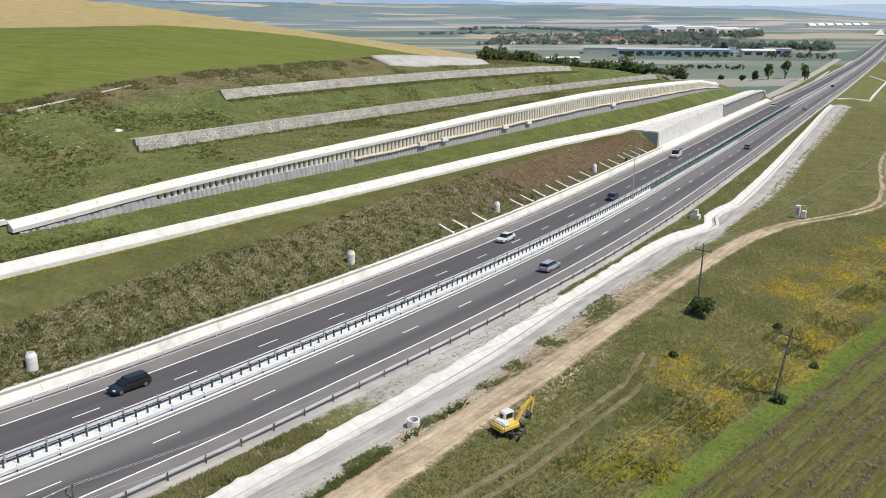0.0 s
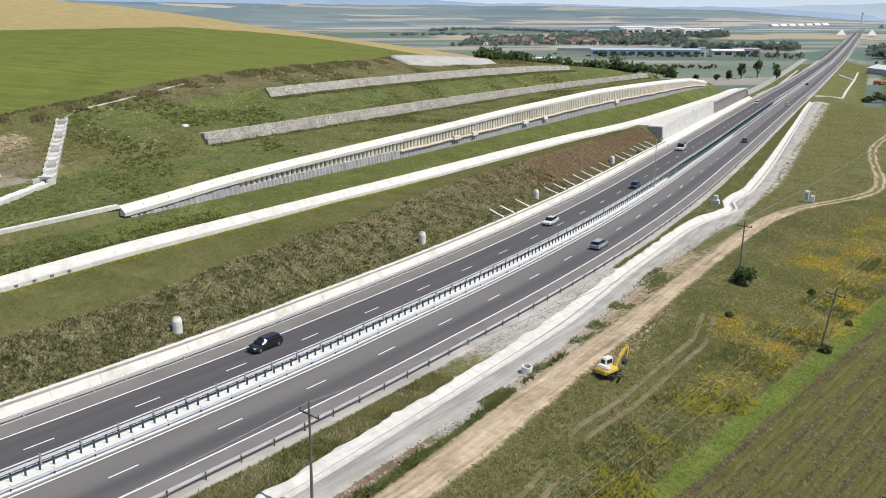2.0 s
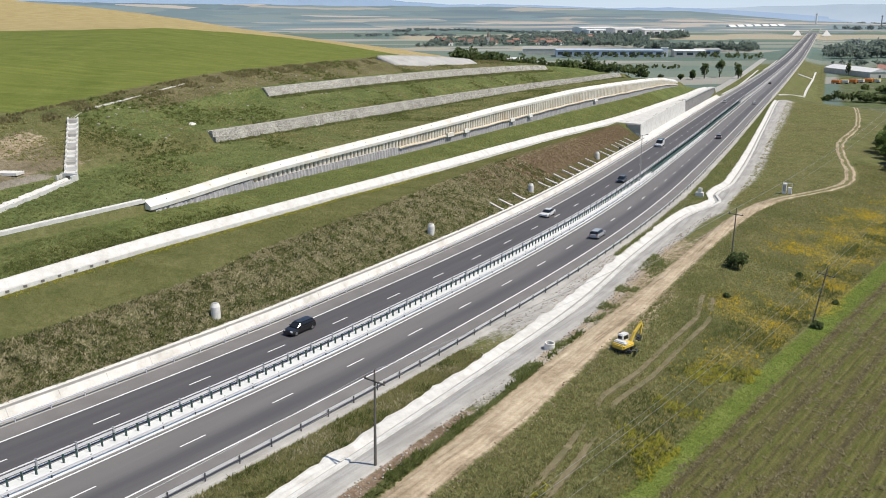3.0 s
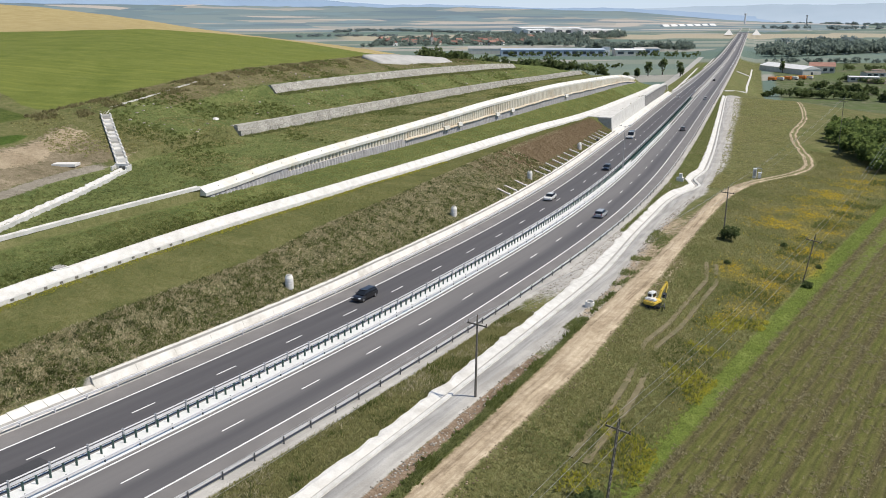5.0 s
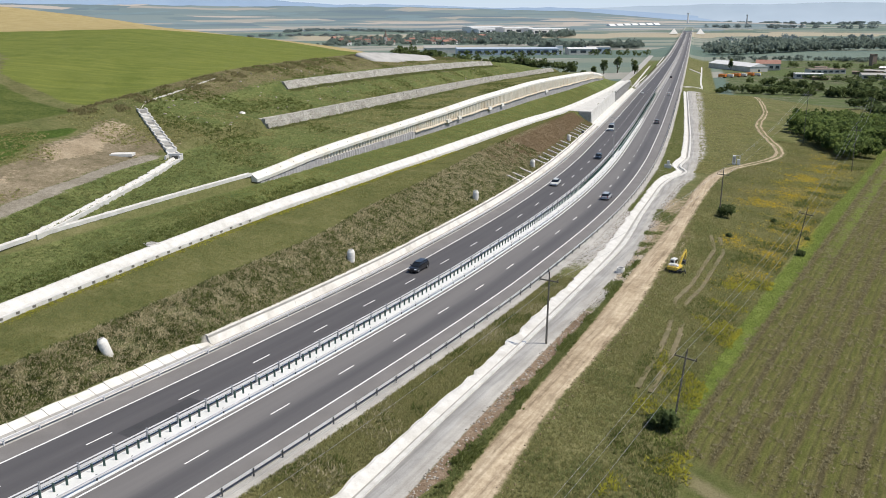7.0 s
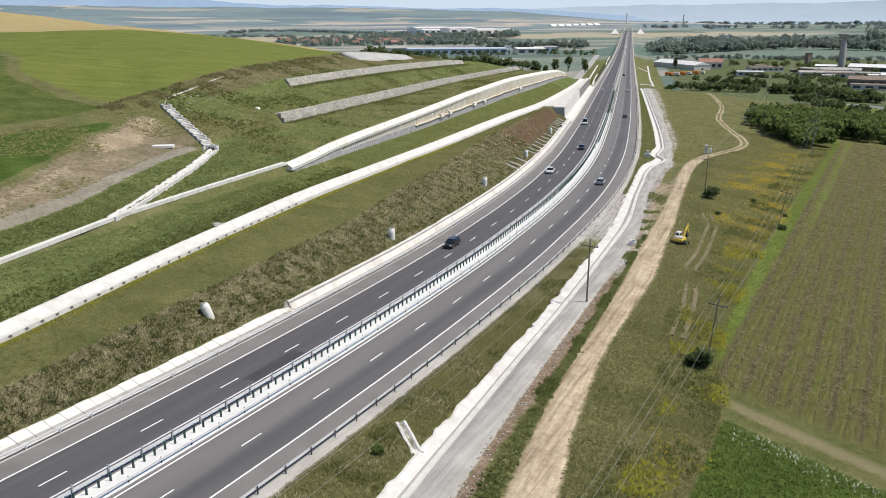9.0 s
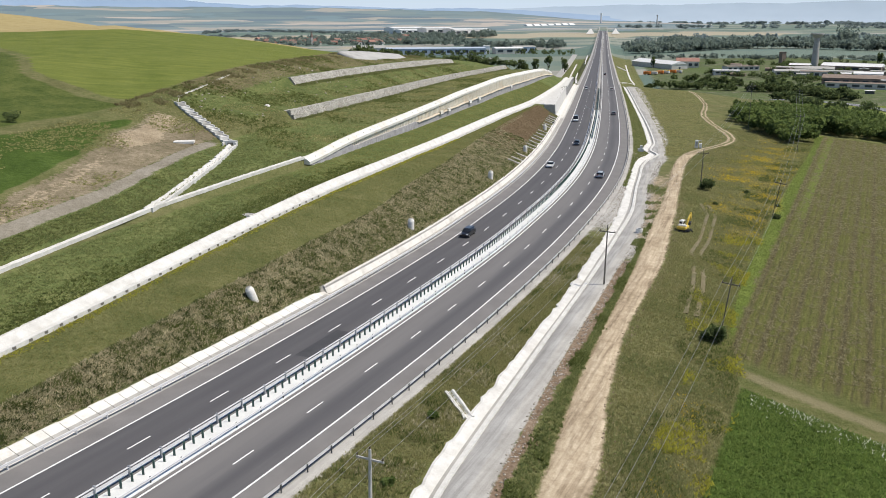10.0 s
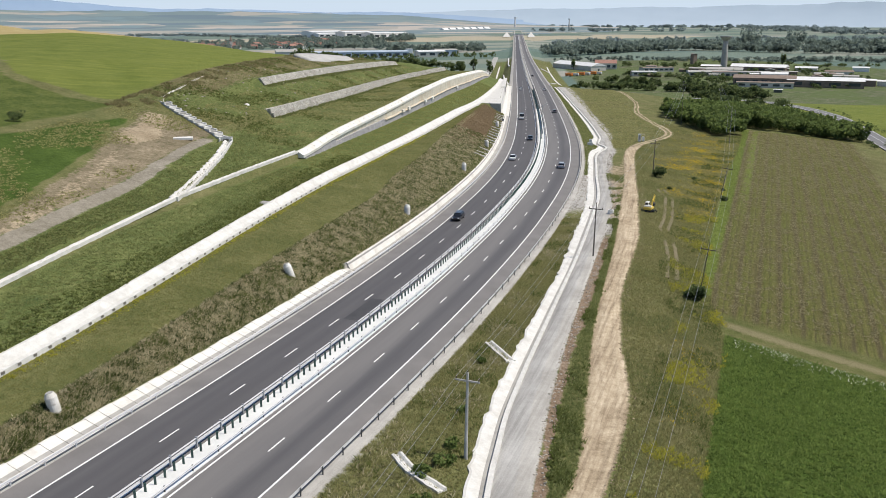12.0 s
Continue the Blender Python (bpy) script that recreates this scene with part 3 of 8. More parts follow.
def ground_material():
    m, nt, b = material("ground", 0.95)
    b.inputs["Specular IOR Level"].default_value = 0.05
    w = coords(nt)
    big, mid, small, tiny = noise_of(nt, w, 0.025, 5), noise_of(nt, w, 0.16, 5, 0.6), noise_of(nt, w, 1.1, 5, 0.65), noise_of(nt, w, 5.0, 3, 0.6)

    def soft(name, spread=0.55, by=None):
        a = nt.nodes.new("ShaderNodeAttribute")
        a.attribute_name = name
        v = math_of(nt, "ADD", a.outputs["Fac"], math_of(nt, "MULTIPLY", math_of(nt, "SUBTRACT", by or small, 0.5), spread))
        r = nt.nodes.new("ShaderNodeMapRange")
        r.interpolation_type = "SMOOTHSTEP"
        nt.links.new(v, r.inputs[0])
        r.inputs[1].default_value, r.inputs[2].default_value = 0.36, 0.64
        return r.outputs[0]

    def tone(stops, k=(0.45, 0.35, 0.2)):
        v = math_of(nt, "ADD", math_of(nt, "MULTIPLY", mid, k[0]), math_of(nt, "ADD", math_of(nt, "MULTIPLY", small, k[1]), math_of(nt, "MULTIPLY", tiny, k[2])))
        return ramp(nt, v, stops)

    grass = tone(((0.36, (0.075, 0.092, 0.034)), (0.5, (0.138, 0.148, 0.058)), (0.64, (0.215, 0.205, 0.10))))
    grass = mix(nt, ramp(nt, big, ((0.4, (0, 0, 0)), (0.62, (0.6, 0.6, 0.6)))), grass, tone(((0.38, (0.09, 0.092, 0.036)), (0.62, (0.18, 0.16, 0.082)))))
    lush = tone(((0.36, (0.068, 0.096, 0.033)), (0.52, (0.13, 0.156, 0.055)), (0.66, (0.215, 0.222, 0.092))))
    mulch = tone(((0.37, (0.054, 0.070, 0.028)), (0.5, (0.112, 0.122, 0.056)), (0.6, (0.25, 0.23, 0.14))), (0.2, 0.45, 0.35))
    al = nt.nodes.new("ShaderNodeAttribute")
    al.attribute_name = "alongside"
    drag = noise_of(nt, al.outputs["Vector"], 1.0, 6, 0.68)
    mulch = mix(nt, 1.0, mulch, ramp(nt, drag, ((0.34, (0.5, 0.56, 0.48)), (0.5, (0.95, 0.95, 0.92)), (0.66, (1.5, 1.42, 1.35)))), "MULTIPLY")
    russet = tone(((0.38, (0.11, 0.085, 0.05)), (0.62, (0.22, 0.165, 0.108))), (0.3, 0.4, 0.3))
    gravel = tone(((0.38, (0.35, 0.335, 0.31)), (0.62, (0.47, 0.455, 0.425))), (0.65, 0.25, 0.1))
    sealed = tone(((0.36, (0.33, 0.322, 0.306)), (0.5, (0.38, 0.372, 0.356)), (0.64, (0.44, 0.432, 0.415))), (0.75, 0.15, 0.1))
    dirt = tone(((0.36, (0.12, 0.105, 0.06)), (0.5, (0.215, 0.18, 0.12)), (0.64, (0.36, 0.30, 0.215))))
    tan = tone(((0.36, (0.24, 0.19, 0.125)), (0.64, (0.46, 0.38, 0.27))))
    earth = tone(((0.36, (0.13, 0.09, 0.06)), (0.5, (0.21, 0.155, 0.11)), (0.64, (0.33, 0.26, 0.195))), (0.2, 0.5, 0.3))
    dry = tone(((0.36, (0.095, 0.085, 0.042)), (0.5, (0.155, 0.135, 0.072)), (0.64, (0.235, 0.205, 0.12))))
    bench = tone(((0.38, (0.082, 0.096, 0.034)), (0.52, (0.128, 0.132, 0.052)), (0.64, (0.18, 0.172, 0.078))))
    track = tone(((0.36, (0.25, 0.202, 0.142)), (0.5, (0.415, 0.345, 0.255)), (0.64, (0.555, 0.48, 0.37))))
    ac = nt.nodes.new("ShaderNodeAttribute")
    ac.attribute_name = "across"
    lat = math_of(nt, "ADD", ac.outputs["Fac"], math_of(nt, "MULTIPLY", math_of(nt, "SUBTRACT", mid, 0.5), 0.6))
    rut = ramp(nt, lat, ((0.0, (0.55, 0.52, 0.48)), (0.1, (1, 1, 1)), (0.17, (0.72, 0.69, 0.65)), (0.26, (1.05, 1.05, 1.05)), (0.33, (0.78, 0.75, 0.71)), (0.42, (1, 0.98, 0.95)), (0.55, (0.86, 0.83, 0.79)), (0.66, (1.05, 1.05, 1.05)), (0.74, (0.70, 0.67, 0.63)), (0.82, (1, 1, 1)), (0.9, (0.8, 0.77, 0.73)), (1.0, (0.6, 0.57, 0.52))))
    track = mix(nt, 0.5, track, rut, "MULTIPLY")
    track = mix(nt, 1.0, track, ramp(nt, drag, ((0.32, (0.58, 0.54, 0.5)), (0.48, (1.0, 0.98, 0.95)), (0.68, (1.25, 1.25, 1.22)))), "MULTIPLY")
    gravel = mix(nt, 1.0, gravel, ramp(nt, drag, ((0.32, (0.8, 0.8, 0.8)), (0.68, (1.12, 1.12, 1.12)))), "MULTIPLY")
    sealed = mix(nt, 1.0, sealed, ramp(nt, drag, ((0.32, (0.72, 0.72, 0.72)), (0.68, (1.2, 1.2, 1.2)))), "MULTIPLY")
    field = tone(((0.38, (0.118, 0.15, 0.034)), (0.62, (0.178, 0.205, 0.054))), (0.6, 0.3, 0.1))
    field = mix(nt, ramp(nt, big, ((0.42, (0, 0, 0)), (0.6, (0.55, 0.55, 0.55)))), field, (0.175, 0.20, 0.05))
    fm = nt.nodes.new("ShaderNodeMapping")
    fm.inputs["Rotation"].default_value = (0, 0, radians(-14))
    fm.inputs["Scale"].default_value = (0.03, 0.55, 0.0)
    nt.links.new(w, fm.inputs["Vector"])
    field = mix(nt, 1.0, field, ramp(nt, noise_of(nt, fm.outputs[0], 1.0, 5, 0.62), ((0.3, (0.78, 0.8, 0.78)), (0.55, (0.95, 0.95, 0.95)), (0.72, (1.22, 1.16, 1.1)))), "MULTIPLY")
    wheat = tone(((0.38, (0.33, 0.265, 0.125)), (0.62, (0.42, 0.345, 0.175))), (0.6, 0.3, 0.1))
    # the mown field lies in straight rows: u across them, v along them
    def dot(v):
        n = nt.nodes.new("ShaderNodeVectorMath")
        n.operation = "DOT_PRODUCT"
        nt.links.new(w, n.inputs[0])
        n.inputs[1].default_value = v
        return n.outputs["Value"]

    def rise(v, a, b_):
        r = nt.nodes.new("ShaderNodeMapRange")
        r.interpolation_type = "SMOOTHSTEP"
        nt.links.new(v, r.inputs[0])
        r.inputs[1].default_value, r.inputs[2].default_value = a, b_
        return r.outputs[0]

    def times(*vs):
        out = vs[0]
        for v in vs[1:]:
            out = math_of(nt, "MULTIPLY", out, v)
        return out

    u_, v_ = dot((ROW_X.x, ROW_X.y, 0)), dot((ROW_Y.x, ROW_Y.y, 0))
    jit = math_of(nt, "MULTIPLY", math_of(nt, "SUBTRACT", small, 0.5), 1.6)
    uj, vj = math_of(nt, "ADD", u_, jit), math_of(nt, "ADD", v_, jit)
    lengthwise = nt.nodes.new("ShaderNodeCombineXYZ")
    nt.links.new(u_, lengthwise.inputs[0])
    nt.links.new(math_of(nt, "MULTIPLY", v_, 0.09), lengthwise.inputs[1])
    streak = noise_of(nt, lengthwise.outputs[0], 0.55, 4, 0.6)
    streak2 = noise_of(nt, lengthwise.outputs[0], 3.2, 4, 0.65)
    gate = nt.nodes.new("ShaderNodeAttribute")
    gate.attribute_name = "gate"
    gate = gate.outputs["Fac"]
    crop_v = math_of(nt, "ADD", vj, math_of(nt, "MULTIPLY", math_of(nt, "ADD", u_, 30.4), 0.43))
    head_v = math_of(nt, "ADD", vj, math_of(nt, "MULTIPLY", math_of(nt, "ADD", u_, 34.5), 0.377))
    far_v = math_of(nt, "SUBTRACT", vj, math_of(nt, "MULTIPLY", math_of(nt, "ADD", u_, 35.5), 0.18))
    f_crop = times(gate, rise(uj, -30.6, -29.8), math_of(nt, "SUBTRACT", 1.0, rise(crop_v, -0.6, 0.2)), math_of(nt, "SUBTRACT", 1.0, rise(u_, 60, 62)))
    f_mown = times(gate, rise(uj, -36.5, -35.8), rise(head_v, 7.0, 10.0), math_of(nt, "SUBTRACT", 1.0, rise(far_v, 245, 246.5)), math_of(nt, "SUBTRACT", 1.0, rise(uj, 4.0, 6.0)))
    f_head = times(gate, rise(uj, -33.5, -29), rise(crop_v, 0.0, 1.0), math_of(nt, "SUBTRACT", 1.0, rise(head_v, 6.5, 11.0)), math_of(nt, "SUBTRACT", 1.0, rise(u_, 60, 62)))
    bare = times(f_head, rise(crop_v, 2.0, 3.4), math_of(nt, "SUBTRACT", 1.0, rise(crop_v, 4.2, 6.0)))
    turn = math_of(nt, "ADD", math_of(nt, "MULTIPLY", math_of(nt, "ADD", u_, 32.8), 1 / 3.4), math_of(nt, "MULTIPLY", math_of(nt, "SUBTRACT", mid, 0.5), 0.16))
    turn = math_of(nt, "ADD", turn, math_of(nt, "MULTIPLY", math_of(nt, "SUBTRACT", small, 0.5), 0.14))
    lap = math_of(nt, "FRACT", math_of(nt, "ADD", turn, 20.0))
    swath = ramp(nt, lap, ((0.0, (0.098, 0.09, 0.05)), (0.06, (0.11, 0.10, 0.055)), (0.12, (0.135, 0.132, 0.055)), (0.22, (0.112, 0.125, 0.041)), (0.34, (0.132, 0.14, 0.048)), (0.42, (0.155, 0.156, 0.063)), (0.49, (0.095, 0.092, 0.043)), (0.56, (0.12, 0.13, 0.044)), (0.68, (0.146, 0.146, 0.058)), (0.8, (0.12, 0.124, 0.048)), (0.9, (0.135, 0.126, 0.06)), (0.95, (0.105, 0.096, 0.053)), (1.0, (0.098, 0.09, 0.05))))
    swath = mix(nt, ramp(nt, streak, ((0.5, (0, 0, 0)), (0.66, (0.4, 0.4, 0.4)))), swath, (0.105, 0.088, 0.053))
    swath = mix(nt, ramp(nt, streak, ((0.3, (0.45, 0.45, 0.45)), (0.46, (0, 0, 0)))), swath, (0.112, 0.138, 0.036))
    swath = mix(nt, 1.0, swath, ramp(nt, streak2, ((0.3, (0.68, 0.68, 0.66)), (0.7, (1.35, 1.33, 1.28)))), "MULTIPLY")
    swath = mix(nt, 1.0, swath, (0.87, 0.85, 0.84), "MULTIPLY")
    lawn = tone(((0.36, (0.105, 0.145, 0.03)), (0.5, (0.145, 0.188, 0.042)), (0.64, (0.19, 0.228, 0.064))))
    swath = mix(nt, math_of(nt, "SUBTRACT", 1.0, rise(uj, -33.9, -33.0)), swath, lawn)
    swath = mix(nt, times(rise(uj, -32.0, -31.2), math_of(nt, "SUBTRACT", 1.0, rise(uj, -29.9, -29.3)), math_of(nt, "MULTIPLY", rise(v_, 60, 130), 0.65)), swath, lawn)
    head_c = tone(((0.36, (0.07, 0.088, 0.026)), (0.5, (0.115, 0.125, 0.045)), (0.64, (0.17, 0.16, 0.075))))
    head_c = mix(nt, math_of(nt, "MULTIPLY", bare, 0.7), head_c, (0.25, 0.215, 0.13))
    scrub = tone(((0.36, (0.045, 0.068, 0.018)), (0.5, (0.085, 0.11, 0.03)), (0.64, (0.14, 0.15, 0.05))))
    yard = tone(((0.36, (0.065, 0.092, 0.042)), (0.5, (0.11, 0.128, 0.066)), (0.64, (0.21, 0.195, 0.145))), (0.75, 0.2, 0.05))
    yard = mix(nt, ramp(nt, big, ((0.42, (0, 0, 0)), (0.6, (0.8, 0.8, 0.8)))), yard, (0.10, 0.135, 0.05))
    lane_c = tone(((0.36, (0.175, 0.155, 0.115)), (0.5, (0.26, 0.235, 0.19)), (0.64, (0.35, 0.322, 0.27))))
    crop = tone(((0.36, (0.034, 0.06, 0.013)), (0.5, (0.06, 0.096, 0.021)), (0.64, (0.095, 0.14, 0.034))), (0.4, 0.35, 0.25))
    crop_rows = mix(nt, 1.0, crop, ramp(nt, streak2, ((0.3, (0.6, 0.62, 0.6)), (0.7, (1.35, 1.35, 1.3)))), "MULTIPLY")
    verge = tone(((0.36, (0.105, 0.136, 0.03)), (0.5, (0.15, 0.178, 0.044)), (0.64, (0.205, 0.215, 0.07))))
    # far patchwork: field colours paled towards blue-green to paint distance haze
    flat = nt.nodes.new("ShaderNodeMapping")
    flat.inputs["Scale"].default_value = (0.0026, 0.0105, 0.0)
    flat.inputs["Rotation"].default_value = (0, 0, 0.25)
    nt.links.new(w, flat.inputs["Vector"])
    vor = node(nt, "ShaderNodeTexVoronoi", Scale=1.0, Randomness=0.75)
    nt.links.new(flat.outputs[0], vor.inputs["Vector"])
    sep = nt.nodes.new("ShaderNodeSeparateColor")
    nt.links.new(vor.outputs["Color"], sep.inputs[0])
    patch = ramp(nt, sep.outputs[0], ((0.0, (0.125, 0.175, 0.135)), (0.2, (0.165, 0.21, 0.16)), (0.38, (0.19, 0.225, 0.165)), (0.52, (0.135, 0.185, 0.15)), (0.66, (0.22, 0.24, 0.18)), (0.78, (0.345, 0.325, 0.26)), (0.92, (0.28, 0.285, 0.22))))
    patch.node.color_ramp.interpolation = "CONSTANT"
    # a further blue tint for the haze, put into the colour
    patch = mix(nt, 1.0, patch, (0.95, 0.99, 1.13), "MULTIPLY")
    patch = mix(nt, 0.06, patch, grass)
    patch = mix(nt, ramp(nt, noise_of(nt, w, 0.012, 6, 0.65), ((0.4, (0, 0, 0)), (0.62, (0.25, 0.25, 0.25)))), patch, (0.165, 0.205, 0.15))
    col = grass
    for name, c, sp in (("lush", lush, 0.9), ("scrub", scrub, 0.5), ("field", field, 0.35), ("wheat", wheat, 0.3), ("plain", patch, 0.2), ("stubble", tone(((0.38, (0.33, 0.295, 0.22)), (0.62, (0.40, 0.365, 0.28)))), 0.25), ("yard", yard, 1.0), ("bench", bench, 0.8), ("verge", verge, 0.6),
                        ("mulch", mulch, 0.6), ("russet", russet, 0.8), ("dry", dry, 0.9), ("path", tan, 1.4), ("dirt", dirt, 1.3), ("tan", tan, 1.2), ("earth", earth, 0.9), ("scrape", crop, 0.5), ("lane", lane_c, 0.7), ("gravel", gravel, 0.55), ("sealed", sealed, 0.9), ("track", track, 0.7)):
        f = soft(name, sp)
        if name == "track":    # past the meadow only two faint ruts go on
            pair = ramp(nt, lat, ((0.1, (0, 0, 0)), (0.2, (1, 1, 1)), (0.32, (1, 1, 1)), (0.4, (0.1, 0.1, 0.1)), (0.6, (0.1, 0.1, 0.1)), (0.68, (1, 1, 1)), (0.8, (1, 1, 1)), (0.92, (0, 0, 0))))
            fa = nt.nodes.new("ShaderNodeAttribute")
            fa.attribute_name = "faint"
            f = math_of(nt, "MULTIPLY", f, math_of(nt, "SUBTRACT", 1.0, math_of(nt, "MULTIPLY", fa.outputs["Fac"], math_of(nt, "SUBTRACT", 1.0, pair))))
        col = mix(nt, f, col, c)
    for f, c in ((f_mown, swath), (f_head, head_c), (f_crop, crop_rows)):
        col = mix(nt, f, col, c)
    fl = math_of(nt, "MULTIPLY", soft("flower", 1.1, mid), ramp(nt, tiny, ((0.42, (0.08, 0.08, 0.08)), (0.62, (0.75, 0.75, 0.75)))))
    col = mix(nt, fl, col, (0.40, 0.30, 0.035))
    nt.links.new(col, b.inputs["Base Color"])
    trodden = 0.0
    for name in ("gravel", "track", "sealed"):
        at_ = nt.nodes.new("ShaderNodeAttribute")
        at_.attribute_name = name
        trodden = math_of(nt, "MAXIMUM", trodden, at_.outputs["Fac"])
    rough_h = math_of(nt, "ADD", small, math_of(nt, "MULTIPLY", tiny, 0.5))
    bump_of(nt, b, math_of(nt, "MULTIPLY", rough_h, math_of(nt, "SUBTRACT", 1.0, math_of(nt, "MULTIPLY", trodden, 0.78))), 0.9, 0.35)
    return m


M_GROUND = ground_material()
ground = build_ground()

# ---- heights of the finished ground ----
from mathutils.bvhtree import BVHTree

_gm = ground.data
_co = np.empty(len(_gm.vertices) * 3, np.float32)
_gm.vertices.foreach_get("co", _co)
GROUND_TREE = BVHTree.FromPolygons(_co.reshape(-1, 3).tolist(), [tuple(p.vertices) for p in _gm.polygons])


def drop(x, y, fallback=-25.0):
    hit = GROUND_TREE.ray_cast(Vector((x, y, 400)), Vector((0, 0, -1)))[0]
    return hit.z if hit else fallback


def drop_sd(s, d):
    p = at(s, d)
    return drop(p.x, p.y)


# ---- carriageways ----
def asphalt_material():
    m, nt, b = material("worn_asphalt", 0.82)
    w = coords(nt)
    a = nt.nodes.new("ShaderNodeAttribute")
    a.attribute_name = "wear"
    sd = nt.nodes.new("ShaderNodeAttribute")
    sd.attribute_name = "lengthwise"
    big, small = noise_of(nt, sd.outputs["Vector"], 1.0, 5, 0.6), noise_of(nt, w, 8.0, 3)
    t = math_of(nt, "ADD", math_of(nt, "MULTIPLY", a.outputs["Fac"], 0.55), math_of(nt, "ADD", math_of(nt, "MULTIPLY", big, 0.4), math_of(nt, "MULTIPLY", small, 0.12)))
    col = ramp(nt, t, ((0.2, (0.056, 0.054, 0.060)), (0.5, (0.092, 0.089, 0.093)), (0.85, (0.165, 0.158, 0.155))))
    nt.links.new(col, b.inputs["Base Color"])
    bump_of(nt, b, small, 0.2, 0.01)
    return m


M_WORN = asphalt_material()
ROAD_SS = np.concatenate([np.arange(-420, 500, 4.0), np.arange(500, 1400, 15.0), np.arange(1400, 2700, 60.0)])
road = tagged(sweep("road", [(-12.35, -0.4), (12.35, -0.4), (12.35, 0.0), (-12.35, 0.0)], ROAD_SS, M_SHOULDER), "grey asphalt motorway with two curving carriageways and a median", "road", kind="structure")


def carriageway(side):
    ds = np.linspace(1.7, 9.6, 25)
    if side > 0:    # dark lanes with faint paler wheel tracks
        wear = np.interp(ds, (1.7, 2.6, 3.4, 4.4, 5.2, 5.8, 6.5, 7.4, 8.3, 9.0, 9.6), (0.36, 0.3, 0.38, 0.26, 0.36, 0.3, 0.38, 0.2, 0.38, 0.28, 0.4))
    else:    # a pale inner lane, and a dark band down the outer one
        wear = np.interp(ds, (1.7, 2.4, 3.2, 4.2, 5.2, 5.8, 6.4, 7.2, 8.0, 8.8, 9.6), (0.75, 0.95, 1.05, 1.0, 0.95, 0.8, 0.5, 0.32, 0.5, 0.55, 0.6))
    verts = [at(s, side * d, float(zroad(s)) + 0.006) for s in ROAD_SS for d in ds]
    n = len(ds)
    faces = [(i * n + k, i * n + k + 1, (i + 1) * n + k + 1, (i + 1) * n + k)[::-side] for i in range(len(ROAD_SS) - 1) for k in range(n - 1)]
    ob = mesh_part("carriageway", verts, faces, M_WORN, road)
    a = ob.data.attributes.new("wear", "FLOAT", "POINT")
    a.data.foreach_set("value", np.tile(wear, len(ROAD_SS)).astype(np.float32))
    b = ob.data.attributes.new("lengthwise", "FLOAT_VECTOR", "POINT")
    b.data.foreach_set("vector", np.array([(s * 0.035, d * 0.55, side * 5.0) for s in ROAD_SS for d in ds], np.float32).ravel())


carriageway(1)
carriageway(-1)
for d in (-9.45, -1.95, 1.95, 9.45):
    sweep("edge_line", [(d - 0.11, -0.1), (d + 0.11, -0.1), (d + 0.11, 0.016), (d - 0.11, 0.016)], ROAD_SS, M_PAINT, road)
for d, start in ((5.6, -114.8), (-5.6, -112.6)):
    for s in np.arange(start, 540.0, 12.22):
        sweep("lane_dash", [(d - 0.085, -0.1), (d + 0.085, -0.1), (d + 0.085, 0.016), (d - 0.085, 0.016)], steps(s, s + 3.1, 1.6), M_PAINT, road)
M_TAR = surface("dark_tar", (0.035, 0.035, 0.038), (0.06, 0.06, 0.064), 0.5, 9.0, 0.8)
sweep("repair_patch", [(2.2, -0.1), (5.0, -0.1), (5.0, 0.011), (2.2, 0.011)], steps(-26, -16, 2), M_TAR, road, "darker repaired asphalt")

# ---- median ----
M_MEDIAN = surface("white_concrete", (0.58, 0.595, 0.59), (0.72, 0.73, 0.72), 0.5, 8.0, 0.8, stain=((0.45, 0.45, 0.44), 0.4))
M_GREEN = plain("dark_green_plastic", (0.035, 0.085, 0.07), 0.5)
median = tagged(sweep("median_strip", [(-1.42, -0.2), (1.2, -0.2), (1.1, 0.16), (-1.05, 0.16), (-1.38, 0.08)], np.arange(-200, 280.1, 5.0), M_MEDIAN), "white concrete median strip between the carriageways", "median", kind="structure")
sweep("kerb_strip", [(-0.75, -0.2), (0.6, -0.2), (0.55, 0.1), (-0.7, 0.1)], np.concatenate([np.arange(280.5, 600, 6.0), np.arange(600, 2600, 40.0)]), M_CONCRETE_GREY, median, "low grey kerb strip under the green screen")
RAIL = [(0.0, 0.0), (0.05, 0.05), (0.05, 0.11), (0.0, 0.155), (0.05, 0.2), (0.05, 0.26), (0.0, 0.31), (-0.02, 0.31), (-0.02, 0.0)]


def rail_run(d, face, low, ss, mat, parent):
    return sweep("beam", [(d + face * a, low + z) for a, z in RAIL][::face], ss, mat, parent)


def post_mesh(w, h, t):
    bm = bmesh.new()
    box(bm, -w / 2, w / 2, -t / 2, t / 2, -0.3, h)
    me = bpy.data.meshes.new("post")
    bm.to_mesh(me)
    bm.free()
    return me


def row_of(name, me, mat, parent, places):
    if not me.materials:
        me.materials.append(mat)
    for m in places:
        o = new(name, me)
        o.matrix_world = m
        o.parent = parent


